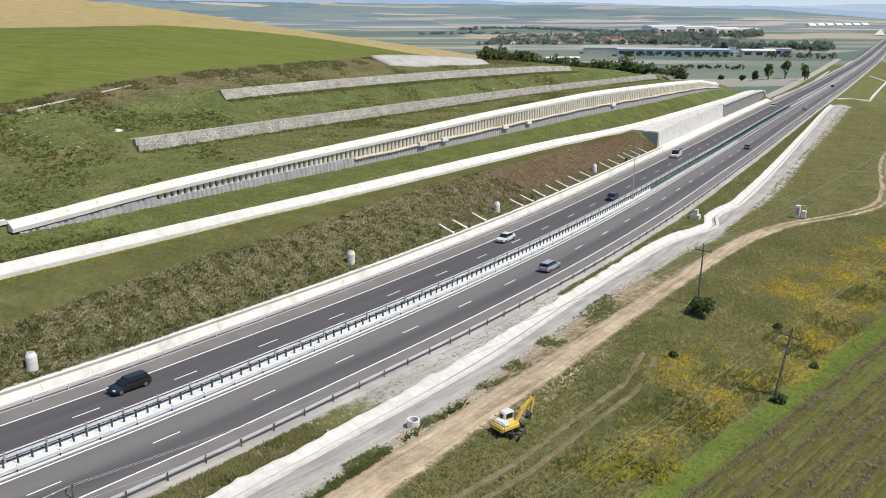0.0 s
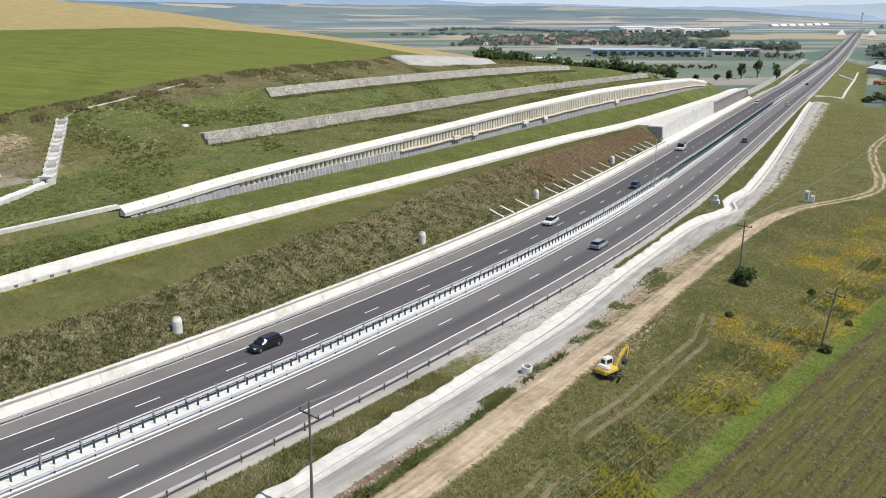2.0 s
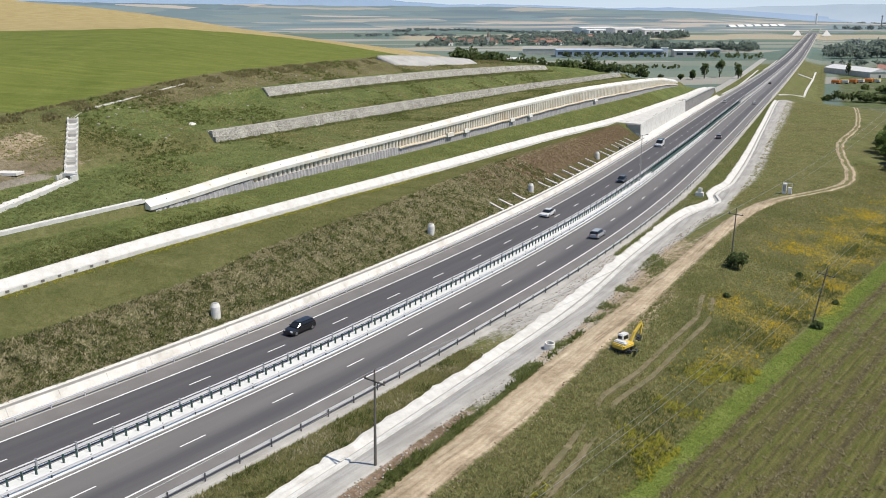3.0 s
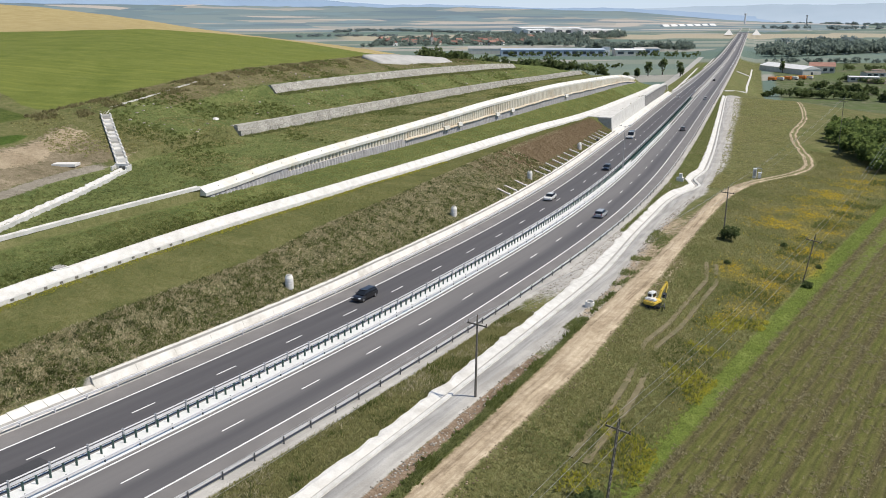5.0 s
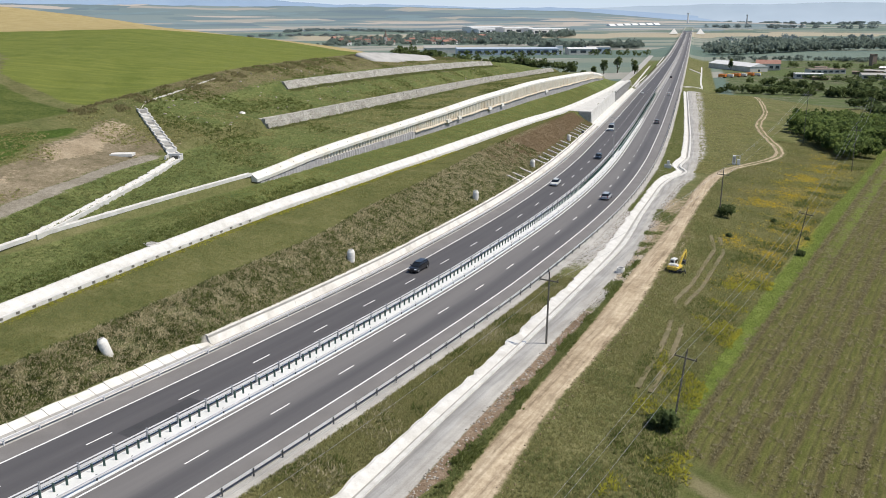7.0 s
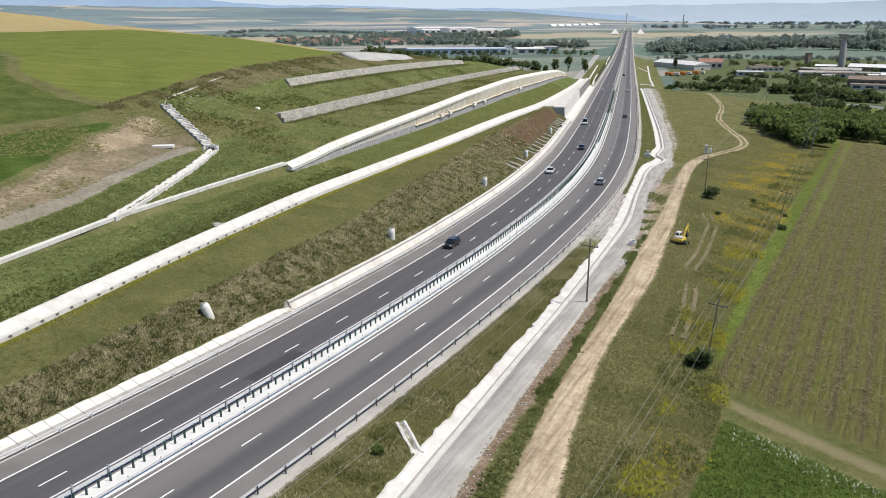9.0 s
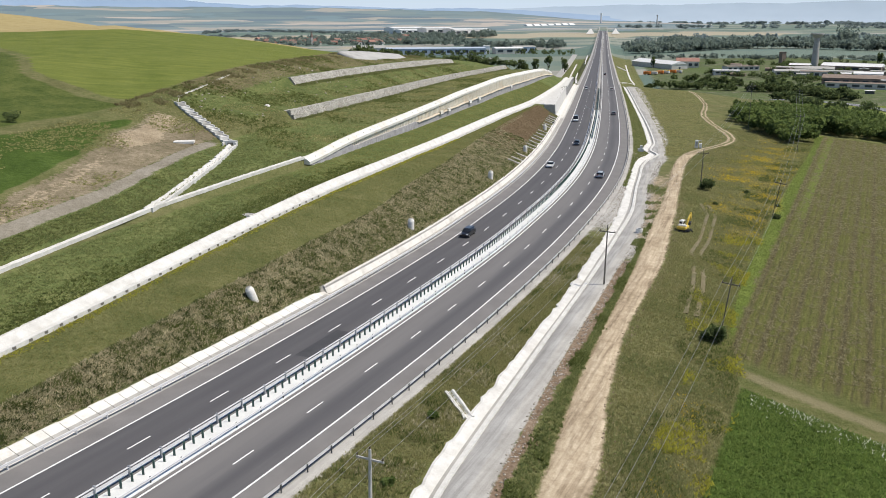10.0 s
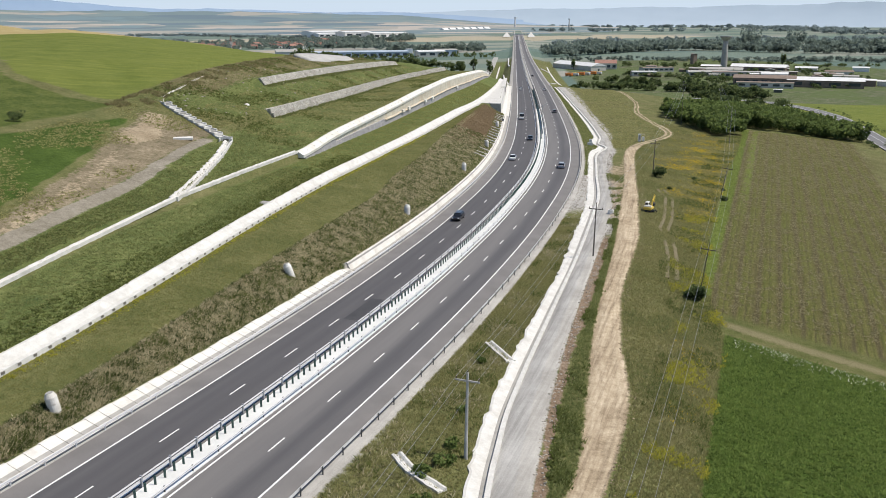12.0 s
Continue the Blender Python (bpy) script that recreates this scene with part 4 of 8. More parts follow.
M_POSTGREY = surface("weathered_zinc", (0.26, 0.27, 0.29), (0.36, 0.37, 0.39), 1.0, 20.0, 0.6, 0.2, bump=0.1)
RAIL_SS = steps(-160, 470, 4)
FAR_SS = np.concatenate([np.arange(470, 1300, 20.0), np.arange(1300, 2500, 80.0)])
high = thing("guard_rail", Matrix(), "tall galvanised steel double guard rail on the white median", "guard rail")
rail_run(1.36, 1, 0.52, np.concatenate([RAIL_SS, FAR_SS[1:]]), M_STEEL, high)
sweep("top_tube", [(1.25, 1.03), (1.37, 1.03), (1.4, 1.08), (1.37, 1.13), (1.25, 1.13), (1.22, 1.08)], np.concatenate([RAIL_SS, FAR_SS[1:]]), M_STEEL, high)
row_of("post", post_mesh(0.2, 1.24, 0.16), M_POSTGREY, high, [stand(s, 1.31, float(zroad(s))) for s in np.arange(-118, 470, 4.03)])
lowrail = thing("guard_rail", Matrix(), "low galvanised steel guard rail along the median", "guard rail")
rail_run(-1.3, -1, 0.42, np.concatenate([RAIL_SS, FAR_SS[1:]]), M_STEEL, lowrail)
row_of("post", post_mesh(0.12, 0.74, 0.1), M_DARKSTEEL, lowrail, [stand(s, -1.2, float(zroad(s))) for s in np.arange(-118, 470, 4.03)])
glare = thing("glare_screen", Matrix(), "row of dark green glare slats on the median", "glare screen")
bm = bmesh.new()
box(bm, -0.11, 0.11, -0.04, 0.04, 0.1, 1.04)
box(bm, -0.11, 0.11, -0.1, 0.1, 0.1, 0.16)
slat = bpy.data.meshes.new("slat")
bm.to_mesh(slat)
bm.free()
slat.materials.append(M_GREEN)
SLATS = np.arange(-112, 330, 1.345)
row_of("slat", slat, M_GREEN, glare, [stand(s, 0.35, float(zroad(s)), 18) for s in SLATS[:290]])
tail = [(stand(s, 0.35, float(zroad(s)), 18)) for s in np.arange(SLATS[290], 420, 0.9)]
bm = bmesh.new()
for m in tail:
    box(bm, -0.13, 0.13, -0.035, 0.035, 0.1, 1.02, m)
tagged(part("slats", bm, M_GREEN, glare), kind="stuff")
sweep("green_screen", [(-0.45, 0.2), (-0.35, 0.2), (-0.35, 1.0), (-0.45, 1.0)], steps(178, 420, 6), M_GREEN, glare)

# ---- outer guard rails ----
left_rail = thing("guard_rail", Matrix(), "galvanised steel guard rail beside the concrete gutter", "guard rail")
rail_run(12.55, -1, 0.42, np.concatenate([RAIL_SS, FAR_SS[1:]]), M_STEEL, left_rail)
row_of("post", post_mesh(0.14, 0.72, 0.12), M_STEEL, left_rail, [stand(s, 12.66, float(zroad(s))) for s in np.arange(-118, 470, 4.03)])
right_rail = thing("guard_rail", Matrix(), "galvanised guard rail with dark posts beside a gravel verge", "guard rail")
rail_run(-12.55, 1, 0.42, np.concatenate([RAIL_SS, FAR_SS[1:]]), M_STEEL, right_rail)
row_of("post", post_mesh(0.1, 0.76, 0.1), M_DARKSTEEL, right_rail, [stand(s, -12.68, float(zroad(s))) for s in np.arange(-118, 470, 4.03)])

# ---- low wall and gutter left of the road ----
M_DARK = plain("dark_brown_grey", (0.16, 0.15, 0.13), 0.9)
wall_low = tagged(sweep("retaining_wall", [(14.5, -0.3), (15.0, -0.3), (14.9, 1.2), (14.6, 1.2)], steps(-3, 243, 4), M_CONCRETE_GREY), "low pale concrete retaining wall at the foot of the cutting", "wall", kind="structure")
for k, s in enumerate(np.arange(-3, 243, 6.0)):
    up = 0.02 * math.sin(k * 2.3)
    sweep("panel", [(13.95, -0.3), (15.1, -0.3), (15.1, 1.34 + up), (14.8, 1.36 + up)], steps(s + 0.015, min(s + 5.985, 243), 3), M_CONCRETE, wall_low)
tagged(sweep("gutter", [(12.85, -0.25), (14.4, -0.25), (14.35, 0.03), (13.3, -0.02), (12.85, 0.05)], steps(-160, 243, 4), M_CONCRETE_GREY), "grey concrete gutter beside the hard shoulder", "gutter", kind="structure")
apron = tagged(sweep("gutter_apron", [(13.2, -0.3), (15.4, -0.3), (15.4, 0.42), (15.1, 0.42), (13.2, -0.06)], steps(-160, -3.4, 4), M_CONCRETE_GREY), "sloping apron of pale concrete slabs at the slope's foot", "slab lining", kind="structure")
for k, s in enumerate(np.arange(-118, -3.5, 2.02)):
    j = 0.03 * math.sin(k * 1.7)
    sweep("slab", [(13.0, -0.1), (15.35, 0.35), (15.55 + 2 * j, 0.62 + j), (15.25 + 2 * j, 0.64 + j), (13.9, 0.06), (13.0, 0.05)], [s, s + 1.96], M_CONCRETE, apron)

# ---- bench channel ----
M_WHITE = surface("whitened_concrete", (0.52, 0.51, 0.48), (0.70, 0.69, 0.66), 0.9, 7.0, 0.85, stain=((0.42, 0.40, 0.36), 0.55))


def bench_sec(s):
    da, db, za, zb = (float(f(s)) for f in (L_BAND_A[0], L_BAND_B[0], L_BAND_A[1], L_BAND_B[1]))
    j = 0.3 * noise.noise((s * 0.5, 2.0, 0.0)) + 0.2 * noise.noise((s * 1.6, 7.0, 0.0))
    return [(da - 0.45, za - 0.5), (db + 0.3, zb - 0.9), (db + 0.45 + j, zb + 0.12), (db + 0.05 + j, zb + 0.14), (da + (db - da) * 0.45, za + (zb - za) * 0.2 + 0.05), (da + 0.15, za + 0.12), (da, za + 0.42), (da - 0.4, za + 0.4)]


bench = tagged(sweep("bench_channel", bench_sec, steps(-170, 458, 2), M_WHITE, base=lambda s: (0.0, 0.0)), "white concrete lined channel along the bench of the cutting", "channel", kind="structure")
# solid dark boxes stand in for the shade inside the outlet notches
bm = bmesh.new()
box(bm, -0.16, 0.16, -0.24, 0.24, -0.14, 0.14)
outlet = bpy.data.meshes.new("outlet")
bm.to_mesh(outlet)
bm.free()
row_of("outlet", outlet, M_DARK, bench, [stand(s, float(L_BAND_A[0](s)) - 0.33, float(L_BAND_A[1](s)) + 0.18) for s in np.arange(-108, 30, 2.5)])
basin = thing("inlet_basin", stand(9, 36.4, float(L_BAND_B[1](9)) - 0.62), "grey square concrete inlet basin in the white channel", "basin")
bm = bmesh.new()
box(bm, -1.0, 1.0, -1.0, 1.0, 0, 0.85)
part("basin_wall", bm, M_WHITE, basin)
bm = bmesh.new()
box(bm, -0.75, 0.75, -0.75, 0.75, 0.8, 0.93)
part("cover", bm, M_CONCRETE_GREY, basin, "grey concrete cover")

# ---- pile wall ----
M_CAP = surface("cap_concrete", (0.58, 0.57, 0.53), (0.74, 0.73, 0.69), 0.4, 7.0, 0.85, stain=((0.5, 0.42, 0.28), 0.5))
M_PILE = surface("pile_concrete", (0.54, 0.51, 0.43), (0.72, 0.68, 0.58), 0.5, 6.0, 0.9, stain=((0.48, 0.34, 0.18), 0.55))
M_WALER = surface("ochre_concrete", (0.48, 0.42, 0.32), (0.64, 0.58, 0.48), 0.5, 6.0, 0.9, stain=((0.36, 0.24, 0.12), 0.5))
M_SHOT = surface("grey_sprayed_concrete", (0.30, 0.29, 0.30), (0.44, 0.43, 0.44), 0.7, 5.0, 0.95, bump=0.8, dist=0.1)


def pile_cap(s):
    db, zb = float(L_PILE_B[0](s)), float(L_PILE_B[1](s))
    return [(db - 1.4, zb - 1.15), (db - 0.1, zb - 1.15), (db + 0.45, zb - 0.2), (db + 0.45, zb + 0.3), (db - 0.05, zb + 0.3), (db - 1.45, zb - 0.55)]


pile_wall = tagged(sweep("pile_wall", pile_cap, steps(46, 386, 2.5), M_CAP, base=lambda s: (0.0, 0.0)), "pale concrete pile wall with a sloping cap beam in the cutting", "wall", kind="structure")


def pile_foot(s):
    da, za = float(L_PILE_A[0](s)), float(L_PILE_A[1](s))
    f = (float(L_PILE_B[1](s)) - 1.3 - za)
    r = 0.16 * math.sin(s * 5.46) + (0.12 * math.sin(s * 1.3) if s < 125 else 0.0)
    top = za + f * (0.95 if s < 72 else 0.55 if s < 125 else 0.44)
    return [(da - 0.3 + r, za - 0.6), (da + 0.9, za - 0.6), (da + 0.9, top), (da - 0.05 + r, top)]


sweep("sprayed_lining", pile_foot, steps(47, 385, 0.29), M_SHOT, pile_wall, "grey ribbed sprayed concrete lining", base=lambda s: (0.0, 0.0))


def waler(s):
    da, za = float(L_PILE_A[0](s)), float(L_PILE_A[1](s))
    f = (float(L_PILE_B[1](s)) - 1.3 - za)
    z = za + f * 0.45 + 0.035 * round(math.sin(s * 0.35) * 2)
    return [(da - 0.5, z - 0.16), (da + 0.5, z - 0.16), (da + 0.5, z + 0.16), (da - 0.3, z + 0.14), (da - 0.5, z + 0.06)]


sweep("waler_beam", waler, steps(126, 384, 2), M_WALER, pile_wall, "ochre concrete waler beam", base=lambda s: (0.0, 0.0))
bm = bmesh.new()
tube(bm, (0, 0, 0), (0, 0, 1), 0.47, 0.47, 12, False)
pile = bpy.data.meshes.new("pile")
bm.to_mesh(pile)
bm.free()
pile.polygons.foreach_set("use_smooth", [True] * len(pile.polygons))
places = []
for s in np.arange(72, 384, 1.5):
    za, zb = float(L_PILE_A[1](s)) - 0.3, float(L_PILE_B[1](s)) - 1.0
    p = stand(s, float(L_PILE_A[0](s)) + 0.62, za)
    places.append(p @ Matrix.Diagonal((1, 1, max(zb - za, 0.2), 1)))
row_of("pile", pile, M_PILE, pile_wall, places)
bm = bmesh.new()
for s in np.arange(50, 384, 5.2):
    db, zb = float(L_PILE_B[0](s)), float(L_PILE_B[1](s))
    m = stand(s, db - 0.78, zb - 0.1)
    box(bm, -0.05, 0.05, -0.05, 0.05, -0.1, 0.08, m)
tagged(part("anchor_heads", bm, M_DARK, pile_wall), kind="stuff")
for s, w in ((150, 3.4), (160, 2.6), (190, 2.8), (203, 2.4), (262, 3.0)):
    sweep("anchor_block", [(-0.9, 1.55), (-0.2, 1.55), (-0.2, 2.5), (-0.75, 2.5)], steps(s, s + w, 1.2), M_CAP, pile_wall, base=lambda q: (float(L_PILE_A[0](q)), float(L_PILE_A[1](q))))

# ---- gabions: courses of wire baskets ----
def gabion_wall(A, B, s0, s1, courses, label):
    def core(s):
        da, db, za, zb = (float(f(s)) for f in (A[0], B[0], A[1], B[1]))
        return [(da - 0.3, za - 0.3), (db + 0.8, za - 0.3), (db + 0.8, zb + 0.1), (db - 0.1, zb + 0.1)]
    w = tagged(sweep("gabion_wall", core, steps(s0, s1, 4), M_GABION, base=lambda s: (0.0, 0.0)), label, "gabion wall", kind="structure")
    rng = random.Random(int(s0))
    for c in range(courses):
        for s in np.arange(s0, s1 - 2, 4.0):
            def sec(q, c=c, j=rng.uniform(-0.05, 0.05)):
                da, db, za, zb = (float(f(q)) for f in (A[0], B[0], A[1], B[1]))
                u0, u1 = c / courses, (c + 1) / courses
                y0, y1 = za + (zb + 0.2 - za) * u0, za + (zb + 0.2 - za) * u1
                x = da - 0.5 + (db - da) * u0 * 0.95 + j
                return [(x, y0 + 0.02), (x + 1.0, y0 + 0.02), (x + 1.0, y1 + j), (x + 0.12, y1 + j)]
            sweep("basket", sec, steps(s + 0.012, s + 3.988, 2), M_GABION, w, base=lambda q: (0.0, 0.0))
    return w


gabion_wall(L_GAB1_A, L_GAB1_B, 86, 371, 2, "long low grey gabion wall across the cutting")
gabion_wall(L_GAB2_A, L_GAB2_B, 129, 318, 5, "stepped grey gabion wall below the crest")

# sprayed concrete patch on the crest slope
def crest_patch():
    n, m = 22, 8
    verts, faces = [], []
    for i in range(n):
        u = i / (n - 1)
        s = 211 + 57 * u
        top = 98.3 - 6.0 * u - 4.5 * max(0, u - 0.72) ** 2 * 12
        low = 88.0 - 3.2 * u + (3.4 * (1 - u * 5) if u < 0.2 else 0)
        for j in range(m):
            v = j / (m - 1)
            d = low + (max(top, low + 0.4) - low) * v
            verts.append(at(s, d, drop_sd(s, d) + 0.3 + 1.0 * v + 0.05 * math.sin(i * 1.9 + j * 2.3)))
    for i in range(n - 1):
        for j in range(m - 1):
            a = i * m + j
            faces.append((a, a + m, a + m + 1, a + 1))
    ob = mesh_part("slope_lining", verts, faces, surface("pale_lining", (0.34, 0.335, 0.32), (0.50, 0.49, 0.47), 0.25, 5.0, 0.9, stain=((0.27, 0.265, 0.25), 0.5)), None, "", True)
    sol = ob.modifiers.new("thick", "SOLIDIFY")
    sol.thickness = 1.6
    sol.offset = -1
    return tagged(ob, "pale sprayed concrete lining on the slope under the crest", "slope lining", kind="structure")


crest_patch()

# ---- abutment wall ----
def abut_sec(s):
    t = float(wall_top(s))
    z = float(zroad(s))
    return [(16.25, z - 0.6), (17.6, z - 0.6), (17.6, t), (16.62, t)]


abut = tagged(sweep("abutment_wall", abut_sec, steps(246, 345, 3), M_WHITE, base=lambda s: (0.0, 0.0)), "tall white concrete retaining wall beside the carriageway", "wall", kind="structure")
# the wing's shade is put into its colour: grey instead of white
sweep("wing", [(16.6, -2.0), (21.2, -2.0), (21.2, 4.2), (16.6, 4.3)], [245.0, 246.2], M_CONCRETE_GREY, abut, "wing wall greyed to look shaded", base=lambda s: (0.0, 0.0))
sweep("top_slab", lambda s: [(16.7, float(wall_top(s)) - 0.5), (float(L_BAND_A[0](s)) + 0.1, float(L_BAND_A[1](s)) - 0.5), (float(L_BAND_A[0](s)) + 0.1, float(L_BAND_A[1](s)) + 0.32), (16.6, float(wall_top(s)) + 0.12)], steps(246, 452, 3), M_WHITE, abut, "white concrete slab behind the wall", base=lambda s: (0.0, 0.0))
sweep("ledge", [(13.0, -0.3), (16.4, -0.3), (16.4, 0.9), (15.9, 0.9), (14.6, 0.12), (13.0, 0.05)], steps(243.5, 462, 4), M_WHITE, abut, "white stepped foot of the wall")
M_SLATE = surface("dark_wall_panel", (0.17, 0.165, 0.16), (0.27, 0.265, 0.255), 0.5, 5.0, 0.9, bump=0.5, dist=0.05)
far_wall = tagged(sweep("panel_wall", lambda s: [(16.5, float(zroad(s)) - 0.6), (17.6, float(zroad(s)) - 0.6), (17.6, float(wall_top(s)) - 0.2), (16.8, float(wall_top(s)) - 0.2)], steps(345, 455, 3), M_CONCRETE_GREY, base=lambda s: (0.0, 0.0)), "long wall of dark grey panels with a white coping", "wall", kind="structure")
for s in np.arange(345.5, 452, 3.0):
    sweep("panel", lambda q: [(16.35, float(zroad(q)) + 0.2), (16.6, float(zroad(q)) + 0.2), (16.9, float(wall_top(q)) - 0.25), (16.65, float(wall_top(q)) - 0.25)], [s, s + 2.86], M_SLATE, far_wall, base=lambda q: (0.0, 0.0))
sweep("coping", lambda s: [(16.2, float(wall_top(s)) - 0.35), (18.2, float(wall_top(s)) - 0.35), (18.2, float(wall_top(s)) + 0.3), (16.2, float(wall_top(s)) + 0.3)], steps(345, 461, 3), M_WHITE, far_wall, "white coping", base=lambda s: (0.0, 0.0))

# ---- ditches ----
def side_sec(s):
    dr, dl, zr_, zl = (float(f(s)) for f in (R_DITCH_R[0], R_DITCH_L[0], R_DITCH_R[1], R_DITCH_L[1]))
    w = dl - dr
    j = 0.55 * noise.noise((s * 0.33, 0.0, 1.0)) + 0.3 * noise.noise((s * 1.1, 5.0, 1.0)) + 0.12 * noise.noise((s * 3.0, 9.0, 1.0))
    return [(dr - 0.1, zr_ - 0.6), (dl + 0.4, zl - 0.6), (dl + 0.35 + j, zl + 0.14), (dl + 0.05 + j, zl + 0.16), (dr + 0.5 * w, zr_ - 0.28), (dr + 0.3 * w, zr_ - 0.3), (dr + 0.24 * w, zr_ + 0.12), (dr + 0.02, zr_ + 0.12)]


ditch = tagged(sweep("side_ditch", side_sec, steps(-170, 453, 1.0), M_WHITE, base=lambda s: (0.0, 0.0)), "ragged white concrete ditch beside the grey service lane", "ditch", kind="structure")


# grey strip along the bottom of the ditch
sweep("channel_bed", lambda s: [(float(R_DITCH_R[0](s)) + f * float(R_DITCH_L[0](s) - R_DITCH_R[0](s)), float(R_DITCH_R[1](s)) + h) for f, h in ((0.31, -0.4), (0.49, -0.4), (0.5, -0.24), (0.3, -0.24))], steps(-170, 453, 2.0), M_CONCRETE_GREY, ditch, "grey ditch bed", base=lambda s: (0.0, 0.0))


def path_strip(name, pts, section, mat, label, category, step=1.0, parent=None, kind="structure", wob=0.0):
    """A section of (right offset, height) swept along a path of world points."""
    P = [Vector(p) for p in pts]
    dense = []
    for a, b in zip(P[:-1], P[1:]):
        n = max(1, int((b - a).length / step))
        dense += [a.lerp(b, k / n) for k in range(n)]
    dense.append(P[-1])
    for _ in range(3):
        dense = [dense[0]] + [(dense[i - 1] + dense[i] * 2 + dense[i + 1]) / 4 for i in range(1, len(dense) - 1)] + [dense[-1]]
    verts, faces, n = [], [], len(section)
    for i, p in enumerate(dense):
        t = (dense[min(i + 1, len(dense) - 1)] - dense[max(i - 1, 0)])
        r = Vector((t.y, -t.x, 0)).normalized()
        j = wob * 2.2 * noise.noise((i * 0.7, len(pts) * 3.0, 0.0))
        for x, z in section:
            verts.append(p + r * (x + j * (1 if x > 0 else -0.6)) + Vector((0, 0, z)))
    for i in range(len(dense) - 1):
        for k in range(n):
            a, b = i * n + k, i * n + (k + 1) % n
            faces.append((a, a + n, b + n, b))
    faces += [tuple(range(n)), tuple((len(dense) - 1) * n + k for k in range(n))[::-1]]
    ob = mesh_part(name, verts, faces, mat, parent)
    return tagged(ob, label, category, kind=kind) if parent is None else ob


def on_ground(sd_list, up=0.0):
    out = []
    for s, d in sd_list:
        p = at(s, d)
        p.z = drop(p.x, p.y) + up
        out.append(p)
    return out


TROUGH = [(-0.75, -0.4), (-0.75, 0.18), (-0.5, 0.2), (-0.25, -0.1), (0.25, -0.1), (0.5, 0.2), (0.75, 0.18), (0.75, -0.4)]
WIDE = [(x * 1.2, z * 1.3) for x, z in TROUGH]
path_strip("upper_ditch", on_ground([(46, 46.9), (25, 48.2), (0, 48.7), (-22, 46.6), (-37, 44.0), (-52, 40.8), (-75, 37), (-110, 33)], 0.32), [(x * 0.66, z) for x, z in TROUGH], M_WHITE, "narrow white concrete ditch on the upper bench", "ditch", wob=0.12)
path_strip("cross_ditch", on_ground([(43.5, 62.5), (30, 57.5), (16, 53.2), (4, 49.9), (-2, 48.6)], 0.25), WIDE, M_WHITE, "rough white concrete ditch running down the slope", "ditch", 0.8, wob=0.3)
path_strip("crest_ditch", on_ground([(66.6, 92.3), (72, 95.2), (90, 97.5), (112, 100)], -0.05), [(x * 0.42, z * 0.6) for x, z in TROUGH], M_WHITE, "thin white concrete ditch along the field edge", "ditch", wob=0.05)
chute = thing("stepped_chute", Matrix(), "stepped white concrete chute with dark treads on the slope", "chute")
A_, B_ = at(66.5, 92.0), at(45.0, 64.5)
for k in range(12):
    u0, u1 = k / 12, (k + 1) / 12
    p0, p1 = A_.lerp(B_, u0), A_.lerp(B_, u1 + 0.01)
    for q, uu in ((p0, u0), (p1, u1)):
        q.z = drop(q.x, q.y)
    zt = max(p0.z, p1.z) + 0.15
    r = Vector(((p1 - p0).y, -(p1 - p0).x, 0)).normalized()
    bm = bmesh.new()
    for e in (-1, 1):
        c = [p0 + r * e * 0.75, p1 + r * e * 0.75, p1 + r * e * 1.05, p0 + r * e * 1.05]
        lo = [bm.verts.new((v.x, v.y, zt - 1.0)) for v in c]
        hi = [bm.verts.new((v.x, v.y, zt + 0.2)) for v in c]
        for f in (lo[::-1], hi):
            bm.faces.new(f)
        for i in range(4):
            bm.faces.new((lo[i], lo[(i + 1) % 4], hi[(i + 1) % 4], hi[i]))
    bmesh.ops.recalc_face_normals(bm, faces=bm.faces)
    part("side_wall", bm, M_WHITE, chute)
    bm = bmesh.new()
    c = [p0 + r * 0.77, p1 + r * 0.77, p1 - r * 0.77, p0 - r * 0.77]
    lo = [bm.verts.new((v.x, v.y, zt - 1.0)) for v in c]
    hi = [bm.verts.new((v.x, v.y, zt - 0.05)) for v in c]
    bm.faces.new(lo[::-1]), bm.faces.new(hi)
    for i in range(4):
        bm.faces.new((lo[i], lo[(i + 1) % 4], hi[(i + 1) % 4], hi[i]))
    bmesh.ops.recalc_face_normals(bm, faces=bm.faces)
    part("tread", bm, M_WHITE if k % 3 else M_CONCRETE_GREY, chute)
head = thing("culvert_head", stand(44, 63.4, drop_sd(44, 63.4) - 0.5, 25), "white concrete culvert head beside the gravel lane", "culvert")
bm = bmesh.new()
box(bm, -1.5, 1.5, -0.2, 0.2, 0, 1.5), box(bm, -1.5, -1.2, -1.8, -0.2, 0, 1.3), box(bm, 1.2, 1.5, -1.8, -0.2, 0, 1.3)
part("head_wall", bm, M_WHITE, head)
# dark panel on the solid wall stands in for the shaded opening
bm = bmesh.new()
box(bm, -0.6, 0.6, -0.26, -0.2, 0.2, 1.1)
part("opening", bm, M_DARK, head)
slab = thing("concrete_slab", stand(37, 70.3, drop_sd(37, 70.3), 30), "flat pale concrete slab lying on bare earth", "slab")
bm = bmesh.new()
box(bm, -2.1, 2.1, -1.2, 1.2, -0.1, 0.35)
part("plate", bm, M_CONCRETE, slab)
